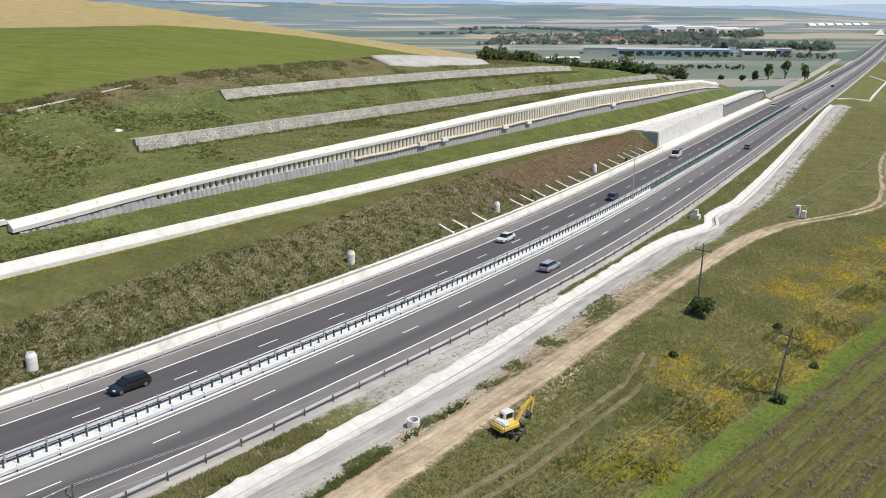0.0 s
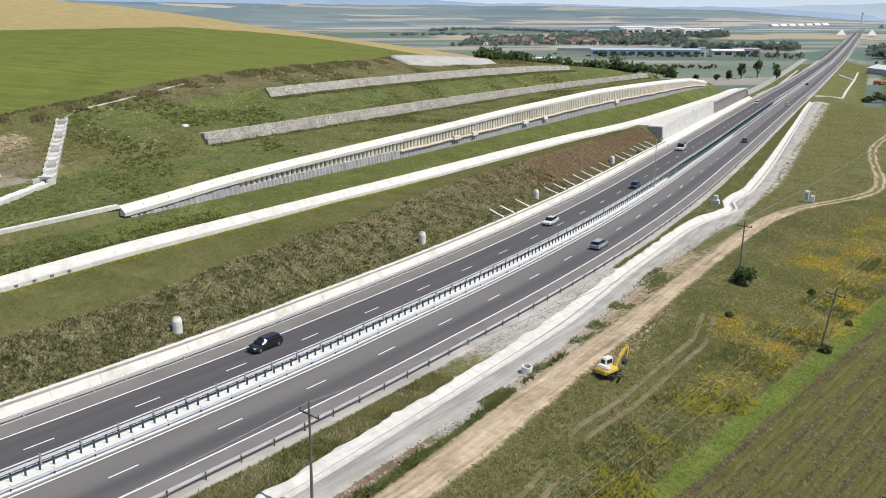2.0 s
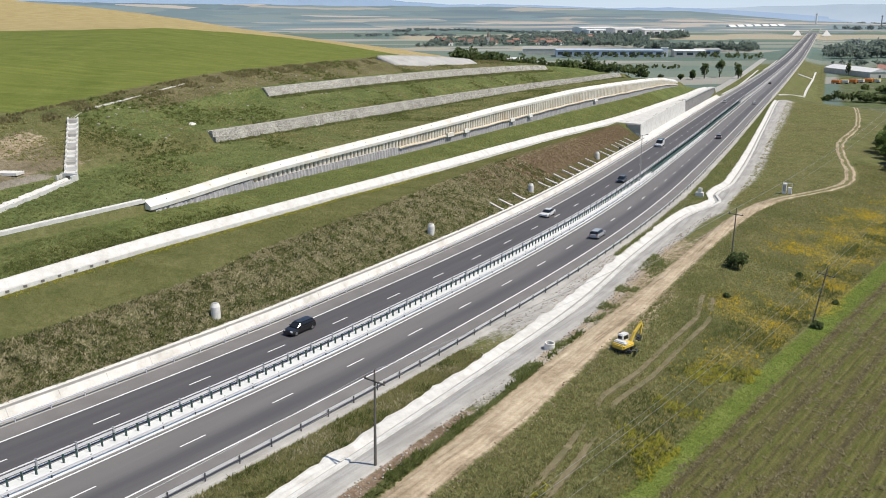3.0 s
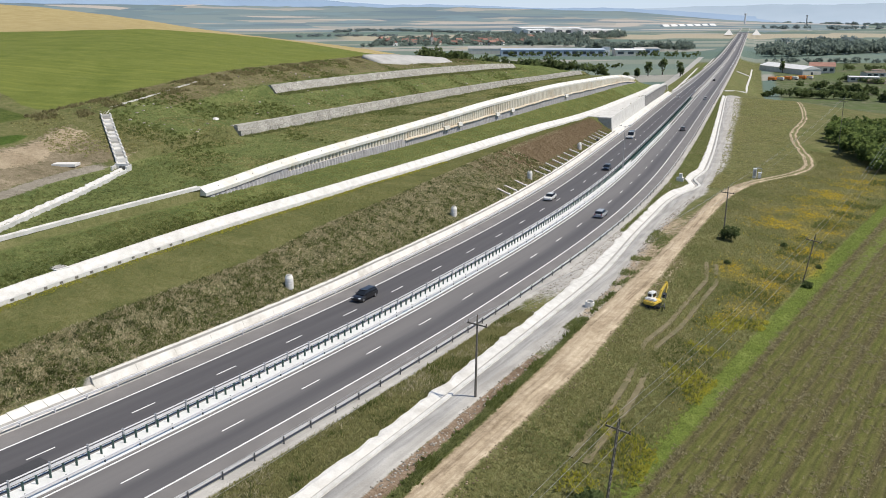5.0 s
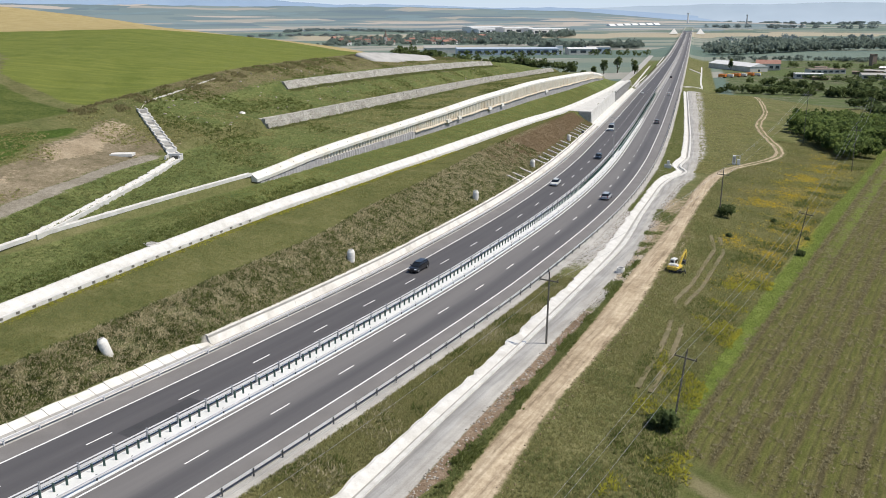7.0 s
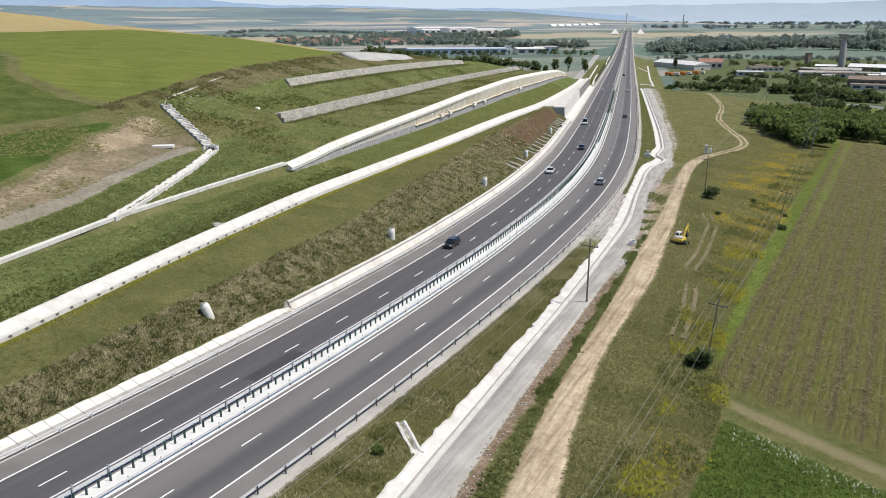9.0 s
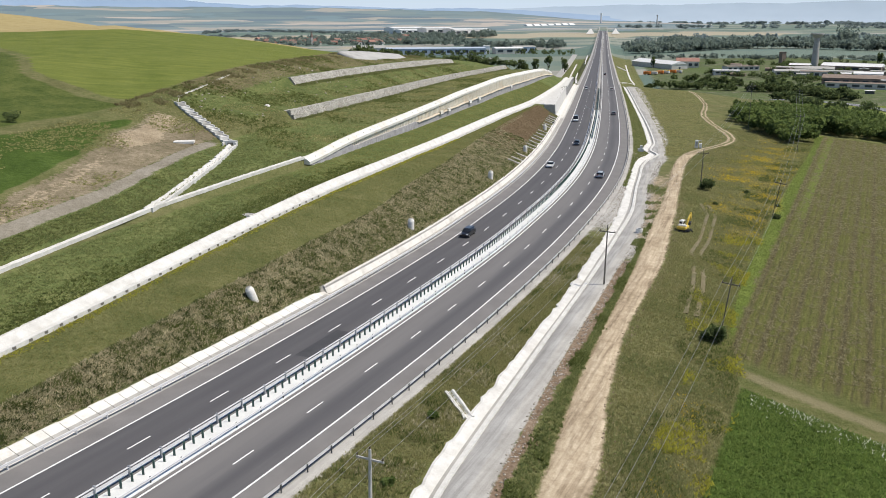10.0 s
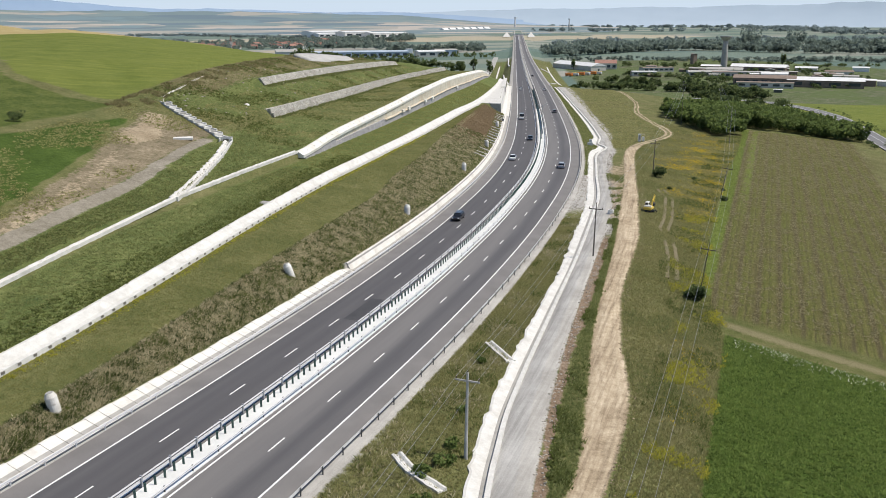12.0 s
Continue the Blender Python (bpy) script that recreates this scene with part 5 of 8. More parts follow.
# short drains that end in the side ditch
for nm, pts in (("drain_spur", [(-27.0, -16.6), (-31.0, -20.8)]), ("drain_spur", [(-59.0, -17.2), (-61.0, -19.5), (-62.6, -23.4)])):
    path_strip(nm, on_ground(pts, 0.2), [(-0.62, -0.6), (-0.58, 0.1), (-0.34, 0.13), (-0.12, -0.06), (0.12, -0.06), (0.34, 0.13), (0.58, 0.1), (0.62, -0.6)], M_WHITE, "short white concrete drain spur in the grass", "drain", 0.7, wob=0.08)
well = thing("ditch_inlet", stand(156, -16.2, drop_sd(156, -16.2)), "white concrete inlet block at the bend of the ditch", "inlet")
bm = bmesh.new()
box(bm, -0.9, 0.9, -0.7, 0.7, -0.3, 0.9), box(bm, -0.3, 0.5, -0.5, 0.5, 0.9, 1.9)
part("block", bm, M_WHITE, well)

# wheel ruts pressed into the meadow beside the dirt track
M_RUT = surface("pressed_grass", (0.12, 0.10, 0.05), (0.24, 0.205, 0.12), 0.8, 5.0, 0.95, bump=0.6, dist=0.05, stain=((0.09, 0.10, 0.035), 0.9))
for off in (-0.8, 0.8):
    path_strip("wheel_rut", on_ground([(14, -37.5 + off), (26, -37.0 + off), (33, -36.4 + off), (45, -34.6 + off), (54, -35.2 + off), (62, -35.2 + off), (75, -35.3 + off), (84, -33.4 + off)], 0.03), [(-0.36, -0.3), (-0.33, 0.12), (0.33, 0.12), (0.36, -0.3)], M_RUT, "brown wheel rut pressed into the meadow grass", "rut", 0.6, wob=0.12)
# ---- cutting: drain strips, shaft rings, lamp ----
def slope_z(s, d):
    return drop_sd(s, d)


def fin():
    ob = thing("slope_drain", Matrix(), "short white concrete drain strip lying on the brown slope", "drain", "drain strips on the slope")
    bm = bmesh.new()
    box(bm, 0.0, 3.1, -0.26, 0.26, -0.14, 0.16)
    box(bm, -0.15, 0.4, -0.34, 0.34, -0.3, 0.22)
    bmesh.ops.bevel(bm, geom=bm.edges[:], offset=0.03, segments=1, affect="EDGES")
    part("strip", bm, M_WHITE, ob)
    return ob


fin_first = None
for s in (112.5, 117.2, 124.4, 140.3, 145.4, 151.5, 158.5, 164.4, 172, 179.5, 194.5, 201.3, 209.2, 214.4, 220.3, 227):
    z0, z1 = slope_z(s, 15.3), slope_z(s, 18.2)
    p = at(s, 15.1, z0 + 0.12)
    q = at(s, 18.2, z1 + 0.12)
    dirv = (q - p).normalized()
    m = Matrix.Translation(p) @ dirv.to_track_quat("X", "Z").to_matrix().to_4x4()
    if fin_first is None:
        fin_first = fin()
        fin_first.matrix_world = m
    else:
        copy_thing(fin_first, m)


def ring(m):
    ob = thing("shaft_ring", m, "upright pale concrete shaft of stacked rings on the slope", "concrete shaft", "concrete shafts on the slope")
    for k, (r, z0, z1) in enumerate(((0.62, -0.9, 0.75), (0.62, 0.78, 1.5))):
        bm = bmesh.new()
        tube(bm, (0, 0, z0), (0, 0, z1), r, r, 20)
        part("ring", bm, M_CONCRETE, ob)
    bm = bmesh.new()
    tube(bm, (0, 0, 1.5), (0, 0, 1.95), 0.62, 0.42, 20)
    part("cone", bm, M_CONCRETE, ob, "tapered pale concrete top")
    bm = bmesh.new()
    tube(bm, (0, 0, 1.93), (0, 0, 2.0), 0.36, 0.36, 14)
    part("cover", bm, M_CONCRETE_GREY, ob)
    return ob


ring_first = ring(stand(33.3, 16.6, slope_z(33.3, 16.6)))
for s, d, tx, ty in ((85.5, 16.7, 0, 2), (131.6, 16.4, 2, 0), (185.7, 16.2, 0, -3), (-15.2, 19.0, 9, -16), (-66.5, 18.2, 6, -8)):
    copy_thing(ring_first, stand(s, d, slope_z(s, d)) @ pose(0, 0, 0, tx, ty, 0))

loose = thing("concrete_ring", pose(-3.0, 79.3, drop(-3.0, 79.3) - 0.15, 4, 3, 0), "open pale concrete shaft ring standing at the lane's edge", "concrete ring")
bm = bmesh.new()
RIM = [[bm.verts.new((r * math.cos(k * 0.3142), r * math.sin(k * 0.3142), z)) for k in range(20)] for r, z in ((0.62, 0.0), (0.66, 0.12), (0.64, 0.95), (0.5, 0.95), (0.5, 0.3))]
for a, b in zip(RIM[:-1], RIM[1:]):
    for k in range(20):
        bm.faces.new((a[k], a[(k + 1) % 20], b[(k + 1) % 20], b[k]))
part("shell", bm, M_CONCRETE, loose)
# dark disc that closes the inside of the ring
bm = bmesh.new()
tube(bm, (0, 0, 0.2), (0, 0, 0.42), 0.5, 0.5, 20)
part("dark_disc", bm, M_DARK, loose, "dark disc inside the ring")
M_LAMP = plain("lamp_grey", (0.42, 0.43, 0.44), 0.4, 0.6)
lamp = thing("street_lamp", stand(165.4, 0.0, float(zroad(165.4)) + 0.1), "tall grey steel lamp post standing on the median", "lamp")
bm = bmesh.new()
tube(bm, (0, 0, 0), (0, 0, 11.5), 0.13, 0.07, 10)
part("mast", bm, M_LAMP, lamp)
bm = bmesh.new()
box(bm, -0.22, 0.22, -0.22, 0.22, 0, 0.7)
part("base", bm, M_LAMP, lamp)
for e in (-1, 1):
    bm = bmesh.new()
    tube(bm, (0, 0, 11.4), (e * 1.3, 0, 11.7), 0.045, 0.04, 6)
    part("arm", bm, M_LAMP, lamp)
    bm = bmesh.new()
    box(bm, e * 1.2 - 0.35, e * 1.2 + 0.35, -0.16, 0.16, 11.65, 11.82)
    part("lamp_head", bm, M_LAMP, lamp)
sign = thing("road_marker", stand(207, 14.75, float(zroad(207)) + 1.25), "small black marker board on the low wall", "sign")
bm = bmesh.new()
tube(bm, (0, 0, 0), (0, 0, 0.5), 0.04, 0.04, 6)
part("stake", bm, M_DARKSTEEL, sign)
bm = bmesh.new()
box(bm, -0.4, 0.4, -0.03, 0.03, 0.45, 1.15)
part("board", bm, M_DARKSTEEL, sign)

# ---- power lines ----
M_POLE = surface("pole_concrete", (0.38, 0.37, 0.35), (0.52, 0.51, 0.48), 1.0, 10.0, 0.9)
M_POLE_DARK = surface("weathered_pole", (0.11, 0.10, 0.085), (0.19, 0.175, 0.15), 1.0, 10.0, 0.9)
M_GLASS_INS = plain("brown_porcelain", (0.10, 0.07, 0.05), 0.25)
M_WIRE = plain("aluminium_wire", (0.45, 0.45, 0.45), 0.4, 0.7)


def pole(x, y, h, turn, lean, lattice, label):
    z = drop(x, y)
    ob = thing("power_pole", pose(x, y, z - 0.4, lean[0], lean[1], turn), label, "power pole", "power poles in the meadow")
    mat = M_POLE_DARK if lattice else M_POLE
    bm = bmesh.new()
    if lattice == "slim":
        tube(bm, (0, 0, 0), (0, 0, h), 0.15, 0.09, 10)
        part("shaft", bm, mat, ob)
    elif lattice:
        for e in (-1, 1):
            box(bm, -0.06, 0.06, e * 0.19 - 0.05, e * 0.19 + 0.05, 0, h)
        for k in range(13):
            zz = 0.6 + k * (h - 0.9) / 13
            box(bm, -0.055, 0.055, -0.16, 0.16, zz, zz + 0.16)
        part("shaft", bm, mat, ob)
    else:
        tube(bm, (0, 0, 0), (0, 0, h), 0.2, 0.12, 10)
        part("shaft", bm, mat, ob)
    bm = bmesh.new()
    box(bm, -1.25, 1.25, -0.06, 0.06, h - 0.95, h - 0.8)
    part("crossarm", bm, mat, ob)
    for x0, z0 in ((-1.15, h - 0.8), (0.0, h), (1.15, h - 0.8)):
        bm = bmesh.new()
        tube(bm, (x0, 0, z0), (x0, 0, z0 + 0.14), 0.03, 0.07, 8)
        tube(bm, (x0, 0, z0 + 0.14), (x0, 0, z0 + 0.3), 0.075, 0.04, 8)
        part("insulator", bm, M_GLASS_INS, ob)
    bpy.context.view_layer.update()
    m = ob.matrix_world
    return [m @ Vector(c) for c in ((-1.15, 0, h - 0.5), (0, 0, h + 0.28), (1.15, 0, h - 0.5))]


def wire_run(ends, label):
    ob = thing("power_line", Matrix(), label, "cable")
    for a, b in zip(ends[:-1], ends[1:]):
        for p, q in zip(a, b):
            n = 16
            cu = bpy.data.curves.new("wire", "CURVE")
            cu.dimensions, cu.bevel_depth, cu.bevel_resolution = "3D", 0.016, 0
            sp = cu.splines.new("POLY")
            sp.points.add(n)
            sag = 0.012 * (q - p).length
            for k in range(n + 1):
                u = k / n
                c = p.lerp(q, u) - Vector((0, 0, 4 * sag * u * (1 - u)))
                sp.points[k].co = (*c, 1)
            cu.materials.append(M_WIRE)
            w = new("wire", cu)
            w.parent = ob


run1 = [pole(-126.5, -59.0, 9.8, -42, (0, 0), False, "round grey concrete power pole in the grass"),
        pole(-75.6, -3.2, 9.7, -42, (0, 1), False, "round grey concrete power pole beside the white ditch"),
        pole(-25.0, 52.1, 9.8, -43, (0, 1), "slim", "slim dark power pole at the edge of the service lane"),
        pole(36.4, 117.6, 9.6, -43, (0, 1), "slim", "slim dark power pole beside a round bush"),
        pole(122, 214, 18, -36, (0, 0), True, "tall dark lattice power pole in front of the wood")]
wire_run(run1, "three thin overhead wires along the service lane")
run2 = [pole(-73, -27, 9.4, -42, (0, 0), True, "dark ladder pole in the field margin"),
        pole(-15.9, 34.2, 9.2, -42, (3, 6), True, "leaning dark ladder pole with a bush at its foot"),
        pole(38.6, 93.0, 9.0, -42, (2, 8), True, "leaning dark ladder pole at the edge of the mown field"),
        pole(105, 166, 13, -45, (0, 0), True, "tall dark ladder pole at the corner of the wood"),
        pole(202, 284, 12, -36, (0, 0), True, "dark ladder pole rising behind the wood")]
wire_run(run2, "three thin overhead wires along the field margin")

# ---- excavator ----
M_YELLOW = plain("yellow_machine_paint", (0.68, 0.48, 0.08), 0.5)
M_CAB = plain("white_machine_paint", (0.68, 0.68, 0.66), 0.4)
M_RUBBER = plain("black_rubber", (0.022, 0.022, 0.024), 0.8)
M_DKGLASS, _nt, _b = material("dark_window_glass", 0.06)
_b.inputs["Base Color"].default_value = (0.015, 0.018, 0.022, 1)


def bev(bm, off=0.05, seg=2):
    bmesh.ops.bevel(bm, geom=bm.edges[:], offset=off, segments=seg, affect="EDGES")
    return bm


def boxes(*dims):
    bm = bmesh.new()
    for d in dims:
        box(bm, *d)
    return bm


ez = drop(6.6, 79.0)
ex = thing("excavator", pose(6.4, 78.6, ez, 0, 0, -52) @ Matrix.Scale(0.8, 4), "small yellow tracked excavator with a white cab, parked on grass", "excavator")
for e in (-1, 1):
    bm = bmesh.new()
    x0, x1 = e * 0.95 - 0.24, e * 0.95 + 0.24
    prof = [(-1.35, 0.3), (-1.2, 0.06), (1.2, 0.06), (1.35, 0.3), (1.2, 0.62), (-1.2, 0.62)]
    a = [bm.verts.new((x0, y, z)) for y, z in prof]
    b = [bm.verts.new((x1, y, z)) for y, z in prof]
    bm.faces.new(a), bm.faces.new(b[::-1])
    for k in range(6):
        bm.faces.new((a[k], b[k], b[(k + 1) % 6], a[(k + 1) % 6]))
    bmesh.ops.recalc_face_normals(bm, faces=bm.faces)
    tr = part("track", bev(bm, 0.04, 1), M_RUBBER, ex)
    for y in (-1.1, -0.4, 0.4, 1.1):
        bm = bmesh.new()
        tube(bm, (x0 - 0.03, y, 0.34), (x1 + 0.03, y, 0.34), 0.17, 0.17, 12)
        part("roller", bm, M_DARKSTEEL, tr)
part("undercarriage", boxes((-0.75, 0.75, -0.9, 0.9, 0.35, 0.75)), M_DARKSTEEL, ex)
blade = part("dozer_blade", bev(boxes((-1.2, 1.2, -2.05, -1.93, 0.08, 0.55)), 0.02, 1), M_DARKSTEEL, ex)
for e in (-0.5, 0.5):
    part("blade_arm", boxes((e - 0.06, e + 0.06, -1.95, -0.8, 0.28, 0.42)), M_DARKSTEEL, blade)
part("upper_body", bev(boxes((-1.1, 1.1, -1.5, 1.15, 0.85, 1.5)), 0.14, 3), M_YELLOW, ex)
part("engine_hood", bev(boxes((-1.05, 1.05, -1.45, -0.45, 1.45, 1.95)), 0.14, 3), M_CAB, ex, "white engine cover")
part("counterweight", bev(boxes((-1.1, 1.1, -1.85, -1.35, 0.8, 1.6)), 0.16, 3), M_YELLOW, ex)
cab = part("cab", bev(boxes((-1.05, -0.05, -0.5, 1.15, 1.4, 2.75)), 0.12, 3), M_CAB, ex, "white cab")
part("cab_window", boxes((-1.07, -0.03, -0.2, 0.9, 1.85, 2.5)), M_DKGLASS, cab)
part("front_window", boxes((-0.92, -0.18, 1.1, 1.17, 1.6, 2.5)), M_DKGLASS, cab)
part("rear_window", boxes((-0.9, -0.2, -0.53, -0.45, 2.0, 2.5)), M_DKGLASS, cab)


def limb(name, pts, w, mat, parent, label=""):
    bm = bmesh.new()
    for (y0, z0, t0), (y1, z1, t1) in zip(pts[:-1], pts[1:]):
        n = Vector((0, z0 - z1, y1 - y0)).normalized()
        vs = []
        for x in (-w / 2, w / 2):
            for (y, z, t) in ((y0, z0, t0), (y1, z1, t1)):
                vs += [bm.verts.new(Vector((x, y, z)) + n * t), bm.verts.new(Vector((x, y, z)) - n * t)]
        for f in ((0, 1, 3, 2), (4, 6, 7, 5), (0, 2, 6, 4), (1, 5, 7, 3), (0, 4, 5, 1), (2, 3, 7, 6)):
            bm.faces.new([vs[k] for k in f])
    bmesh.ops.recalc_face_normals(bm, faces=bm.faces)
    o = part(name, bm, mat, parent, label)
    o.location.x = 0.45
    return o


for piece in ex.children:    # the tracks stand turned under the cab
    if piece.name.split(".")[0] in ("track", "undercarriage", "dozer_blade"):
        piece.rotation_euler.z = radians(118)
limb("boom", [(1.0, 1.3, 0.16), (1.9, 2.7, 0.24), (3.5, 3.9, 0.14)], 0.3, M_YELLOW, ex)
limb("arm", [(3.35, 4.15, 0.14), (3.85, 3.6, 0.17), (3.45, 1.9, 0.1)], 0.24, M_YELLOW, ex)
limb("boom_cylinder", [(1.35, 1.3, 0.06), (2.3, 2.75, 0.05)], 0.12, M_STEEL, ex)
limb("bucket", [(3.45, 1.95, 0.12), (3.0, 1.5, 0.36), (3.25, 1.05, 0.12)], 0.6, M_DARKSTEEL, ex)

# ---- vehicles ----
def car_paint(name, c):
    m, nt, b = material(name, 0.28)
    b.inputs["Base Color"].default_value = (*c, 1)
    b.inputs["Coat Weight"].default_value = 0.6
    return m


M_LIGHT = plain("lamp_glass", (0.6, 0.62, 0.63), 0.15)
M_TAIL = plain("red_lamp_glass", (0.35, 0.012, 0.012), 0.2)
M_RIM = plain("alloy_rim", (0.4, 0.4, 0.41), 0.35, 0.8)


def loft(rows, mat, name, parent, label=""):
    """rows: (y, half width low, half width high, z low, z high)"""
    bm = bmesh.new()
    rings = []
    for y, w0, w1, z0, z1 in rows:
        zm = z0 + (z1 - z0) * 0.55
        rings.append([bm.verts.new(c) for c in ((-w0 * 0.96, y, z0), (-w0, y, zm), (-w1, y, z1), (w1, y, z1), (w0, y, zm), (w0 * 0.96, y, z0))])
    for a, b in zip(rings[:-1], rings[1:]):
        for k in range(6):
            bm.faces.new((a[k], a[(k + 1) % 6], b[(k + 1) % 6], b[k]))
    bm.faces.new(rings[0][::-1]), bm.faces.new(rings[-1])
    bmesh.ops.recalc_face_normals(bm, faces=bm.faces)
    bmesh.ops.bevel(bm, geom=bm.edges[:], offset=0.035, segments=2, affect="EDGES")
    return part(name, bm, mat, parent, label)


def car(m, paint, style, label):
    """Local +y is forward."""
    ob = thing("van" if style == "van" else "car", m, label, "van" if style == "van" else "car", "vehicles on the motorway")
    L = {"hatch": 2.05, "estate": 2.35, "sedan": 2.3, "van": 2.7}[style]
    W = 1.0 if style == "van" else 0.89
    top = {"hatch": 1.47, "estate": 1.48, "sedan": 1.43, "van": 2.35}[style]
    if style == "van":
        loft([(-L, 0.95, 0.93, 0.35, 1.2), (-L + 0.1, W, 0.98, 0.3, 1.25), (1.5, W, 0.98, 0.3, 1.25), (2.3, W, 0.9, 0.3, 1.15), (L, 0.9, 0.8, 0.35, 0.95)], paint, "body", ob)
        cab_rows = [(-L + 0.03, 0.97, 0.86, 1.22, top), (1.0, 0.97, 0.86, 1.22, top), (1.45, 0.95, 0.8, 1.22, top - 0.1), (2.15, 0.92, 0.8, 1.15, 1.3)]
    else:
        loft([(-L, 0.78, 0.74, 0.38, 0.88), (-L + 0.12, W, 0.84, 0.28, 0.98), (-0.9, W, 0.85, 0.24, 0.95), (0.75, W, 0.85, 0.24, 0.94), (L - 0.35, W, 0.8, 0.26, 0.82), (L - 0.05, 0.8, 0.68, 0.32, 0.68)], paint, "body", ob)
        rear = {"hatch": (-L + 0.15, -L + 0.55), "estate": (-L + 0.12, -L + 0.4), "sedan": (-L + 0.62, -L + 1.35)}[style]
        cab_rows = [(rear[0], 0.8, 0.72, 0.93, 1.0), (rear[1], 0.82, 0.6, 0.93, top - 0.04), (0.0, 0.83, 0.62, 0.93, top), (0.45, 0.83, 0.6, 0.93, top - 0.05), (1.25, 0.8, 0.7, 0.9, 0.95)]
    gl = loft(cab_rows, M_DKGLASS, "greenhouse", ob, "dark window glass")
    y0, y1 = cab_rows[1][0], cab_rows[-2][0]
    rf = bev(boxes((-0.6 if style != "van" else -0.86, 0.6 if style != "van" else 0.86, y0 - 0.02, y1 + 0.04, top - 0.06, top + 0.025)), 0.03, 2)
    part("roof", rf, paint, gl)
    if style == "van":
        part("side_panel", bev(boxes((-0.985, 0.985, -L + 0.05, 0.55, 1.2, 1.95)), 0.04, 1), paint, ob)
    else:
        for y in (y0 + 0.05, 0.05 + (y0 + y1) / 2):
            part("pillar", boxes((-0.835, 0.835, y - 0.05, y + 0.05, 0.9, 1.0), (-0.73, 0.73, y - 0.05, y + 0.05, 1.0, 1.3)), paint, gl)
    for e in (-1, 1):
        for y in (-L + 0.82, L - 0.86):
            bm = bmesh.new()
            tube(bm, (e * (W - 0.22), y, 0.33), (e * (W + 0.01), y, 0.33), 0.33, 0.33, 18)
            wh = part("wheel", bm, M_RUBBER, ob)
            bm = bmesh.new()
            tube(bm, (e * (W - 0.02), y, 0.33), (e * (W + 0.025), y, 0.33), 0.21, 0.2, 14)
            part("rim", bm, M_RIM, wh)
        part("headlight", bev(boxes((e * 0.62 - 0.17, e * 0.62 + 0.17, L - 0.3, L - 0.04, 0.6, 0.76)), 0.03, 1), M_LIGHT, ob)
        part("tail_light", bev(boxes((e * 0.66 - 0.12, e * 0.66 + 0.12, -L - 0.01, -L + 0.12, 0.72, 0.94)), 0.03, 1), M_TAIL, ob)
        part("mirror", bev(boxes((e * 0.98 - 0.09, e * 0.98 + 0.09, 0.72, 0.86, 0.92, 1.06)), 0.03, 1), paint, ob)
    return ob


P_WHITE, P_BLACK, P_SILVER, P_BLUE, P_GREY = car_paint("white_car_paint", (0.72, 0.72, 0.71)), car_paint("black_car_paint", (0.012, 0.012, 0.014)), car_paint("silver_car_paint", (0.36, 0.38, 0.41)), car_paint("dark_blue_car_paint", (0.02, 0.035, 0.06)), car_paint("grey_car_paint", (0.16, 0.165, 0.17))


def on_road(s, d, away):
    return stand(s, d, float(zroad(s)) + 0.02, 0 if away else 180)


car(on_road(39.5, 7.4, False), P_BLACK, "estate", "black estate car driving on the dark asphalt")
car(on_road(118, 7.3, False), P_WHITE, "sedan", "white saloon car driving on the dark asphalt")
car(on_road(163, 3.9, False), P_BLUE, "hatch", "dark blue hatchback driving beside the median")
car(on_road(232, 7.5, False), P_WHITE, "van", "white panel van driving past the tall wall")
car(on_road(106, -7.4, True), P_SILVER, "estate", "silver grey estate car driving away on the motorway")
car(on_road(262, -5.0 - 2.3, True), P_GREY, "hatch", "grey hatchback driving away on the motorway")
car(on_road(420, 7.4, False), P_WHITE, "hatch", "small white hatchback far along the motorway")
car(on_road(415, -7.3, True), P_WHITE, "hatch", "white hatchback driving away far along the motorway")
car(on_road(610, -3.8, True), P_BLACK, "sedan", "black saloon car far along the motorway")

# ---- vegetation ----
def leaf_material(name, dark, light, rough=0.8, up=1.0):
    """Leaves and blades in a mass: they catch the light as the mass does, and let some of it through."""
    m, nt, b = material(name, rough)
    g = nt.nodes.new("ShaderNodeNewGeometry")
    n = noise_of(nt, g.outputs["Position"], 0.35, 3)
    t = math_of(nt, "ADD", math_of(nt, "MULTIPLY", g.outputs["Random Per Island"], 0.6), math_of(nt, "MULTIPLY", n, 0.4))
    col = ramp(nt, t, ((0.1, dark), (0.9, light)))
    nt.links.new(col, b.inputs["Base Color"])
    b.inputs["Specular IOR Level"].default_value = 0.08
    if up:
        add = nt.nodes.new("ShaderNodeVectorMath")
        add.operation = "ADD"
        nt.links.new(g.outputs["Normal"], add.inputs[0])
        add.inputs[1].default_value = (0, 0, up)
        nrm = nt.nodes.new("ShaderNodeVectorMath")
        nrm.operation = "NORMALIZE"
        nt.links.new(add.outputs[0], nrm.inputs[0])
        nt.links.new(nrm.outputs[0], b.inputs["Normal"])
        tr = nt.nodes.new("ShaderNodeBsdfTranslucent")
        nt.links.new(col, tr.inputs["Color"])
        mx = nt.nodes.new("ShaderNodeMixShader")
        mx.inputs[0].default_value = 0.42
        nt.links.new(b.outputs[0], mx.inputs[1])
        nt.links.new(tr.outputs[0], mx.inputs[2])
        nt.links.new(mx.outputs[0], nt.nodes["Material Output"].inputs["Surface"])
    return m


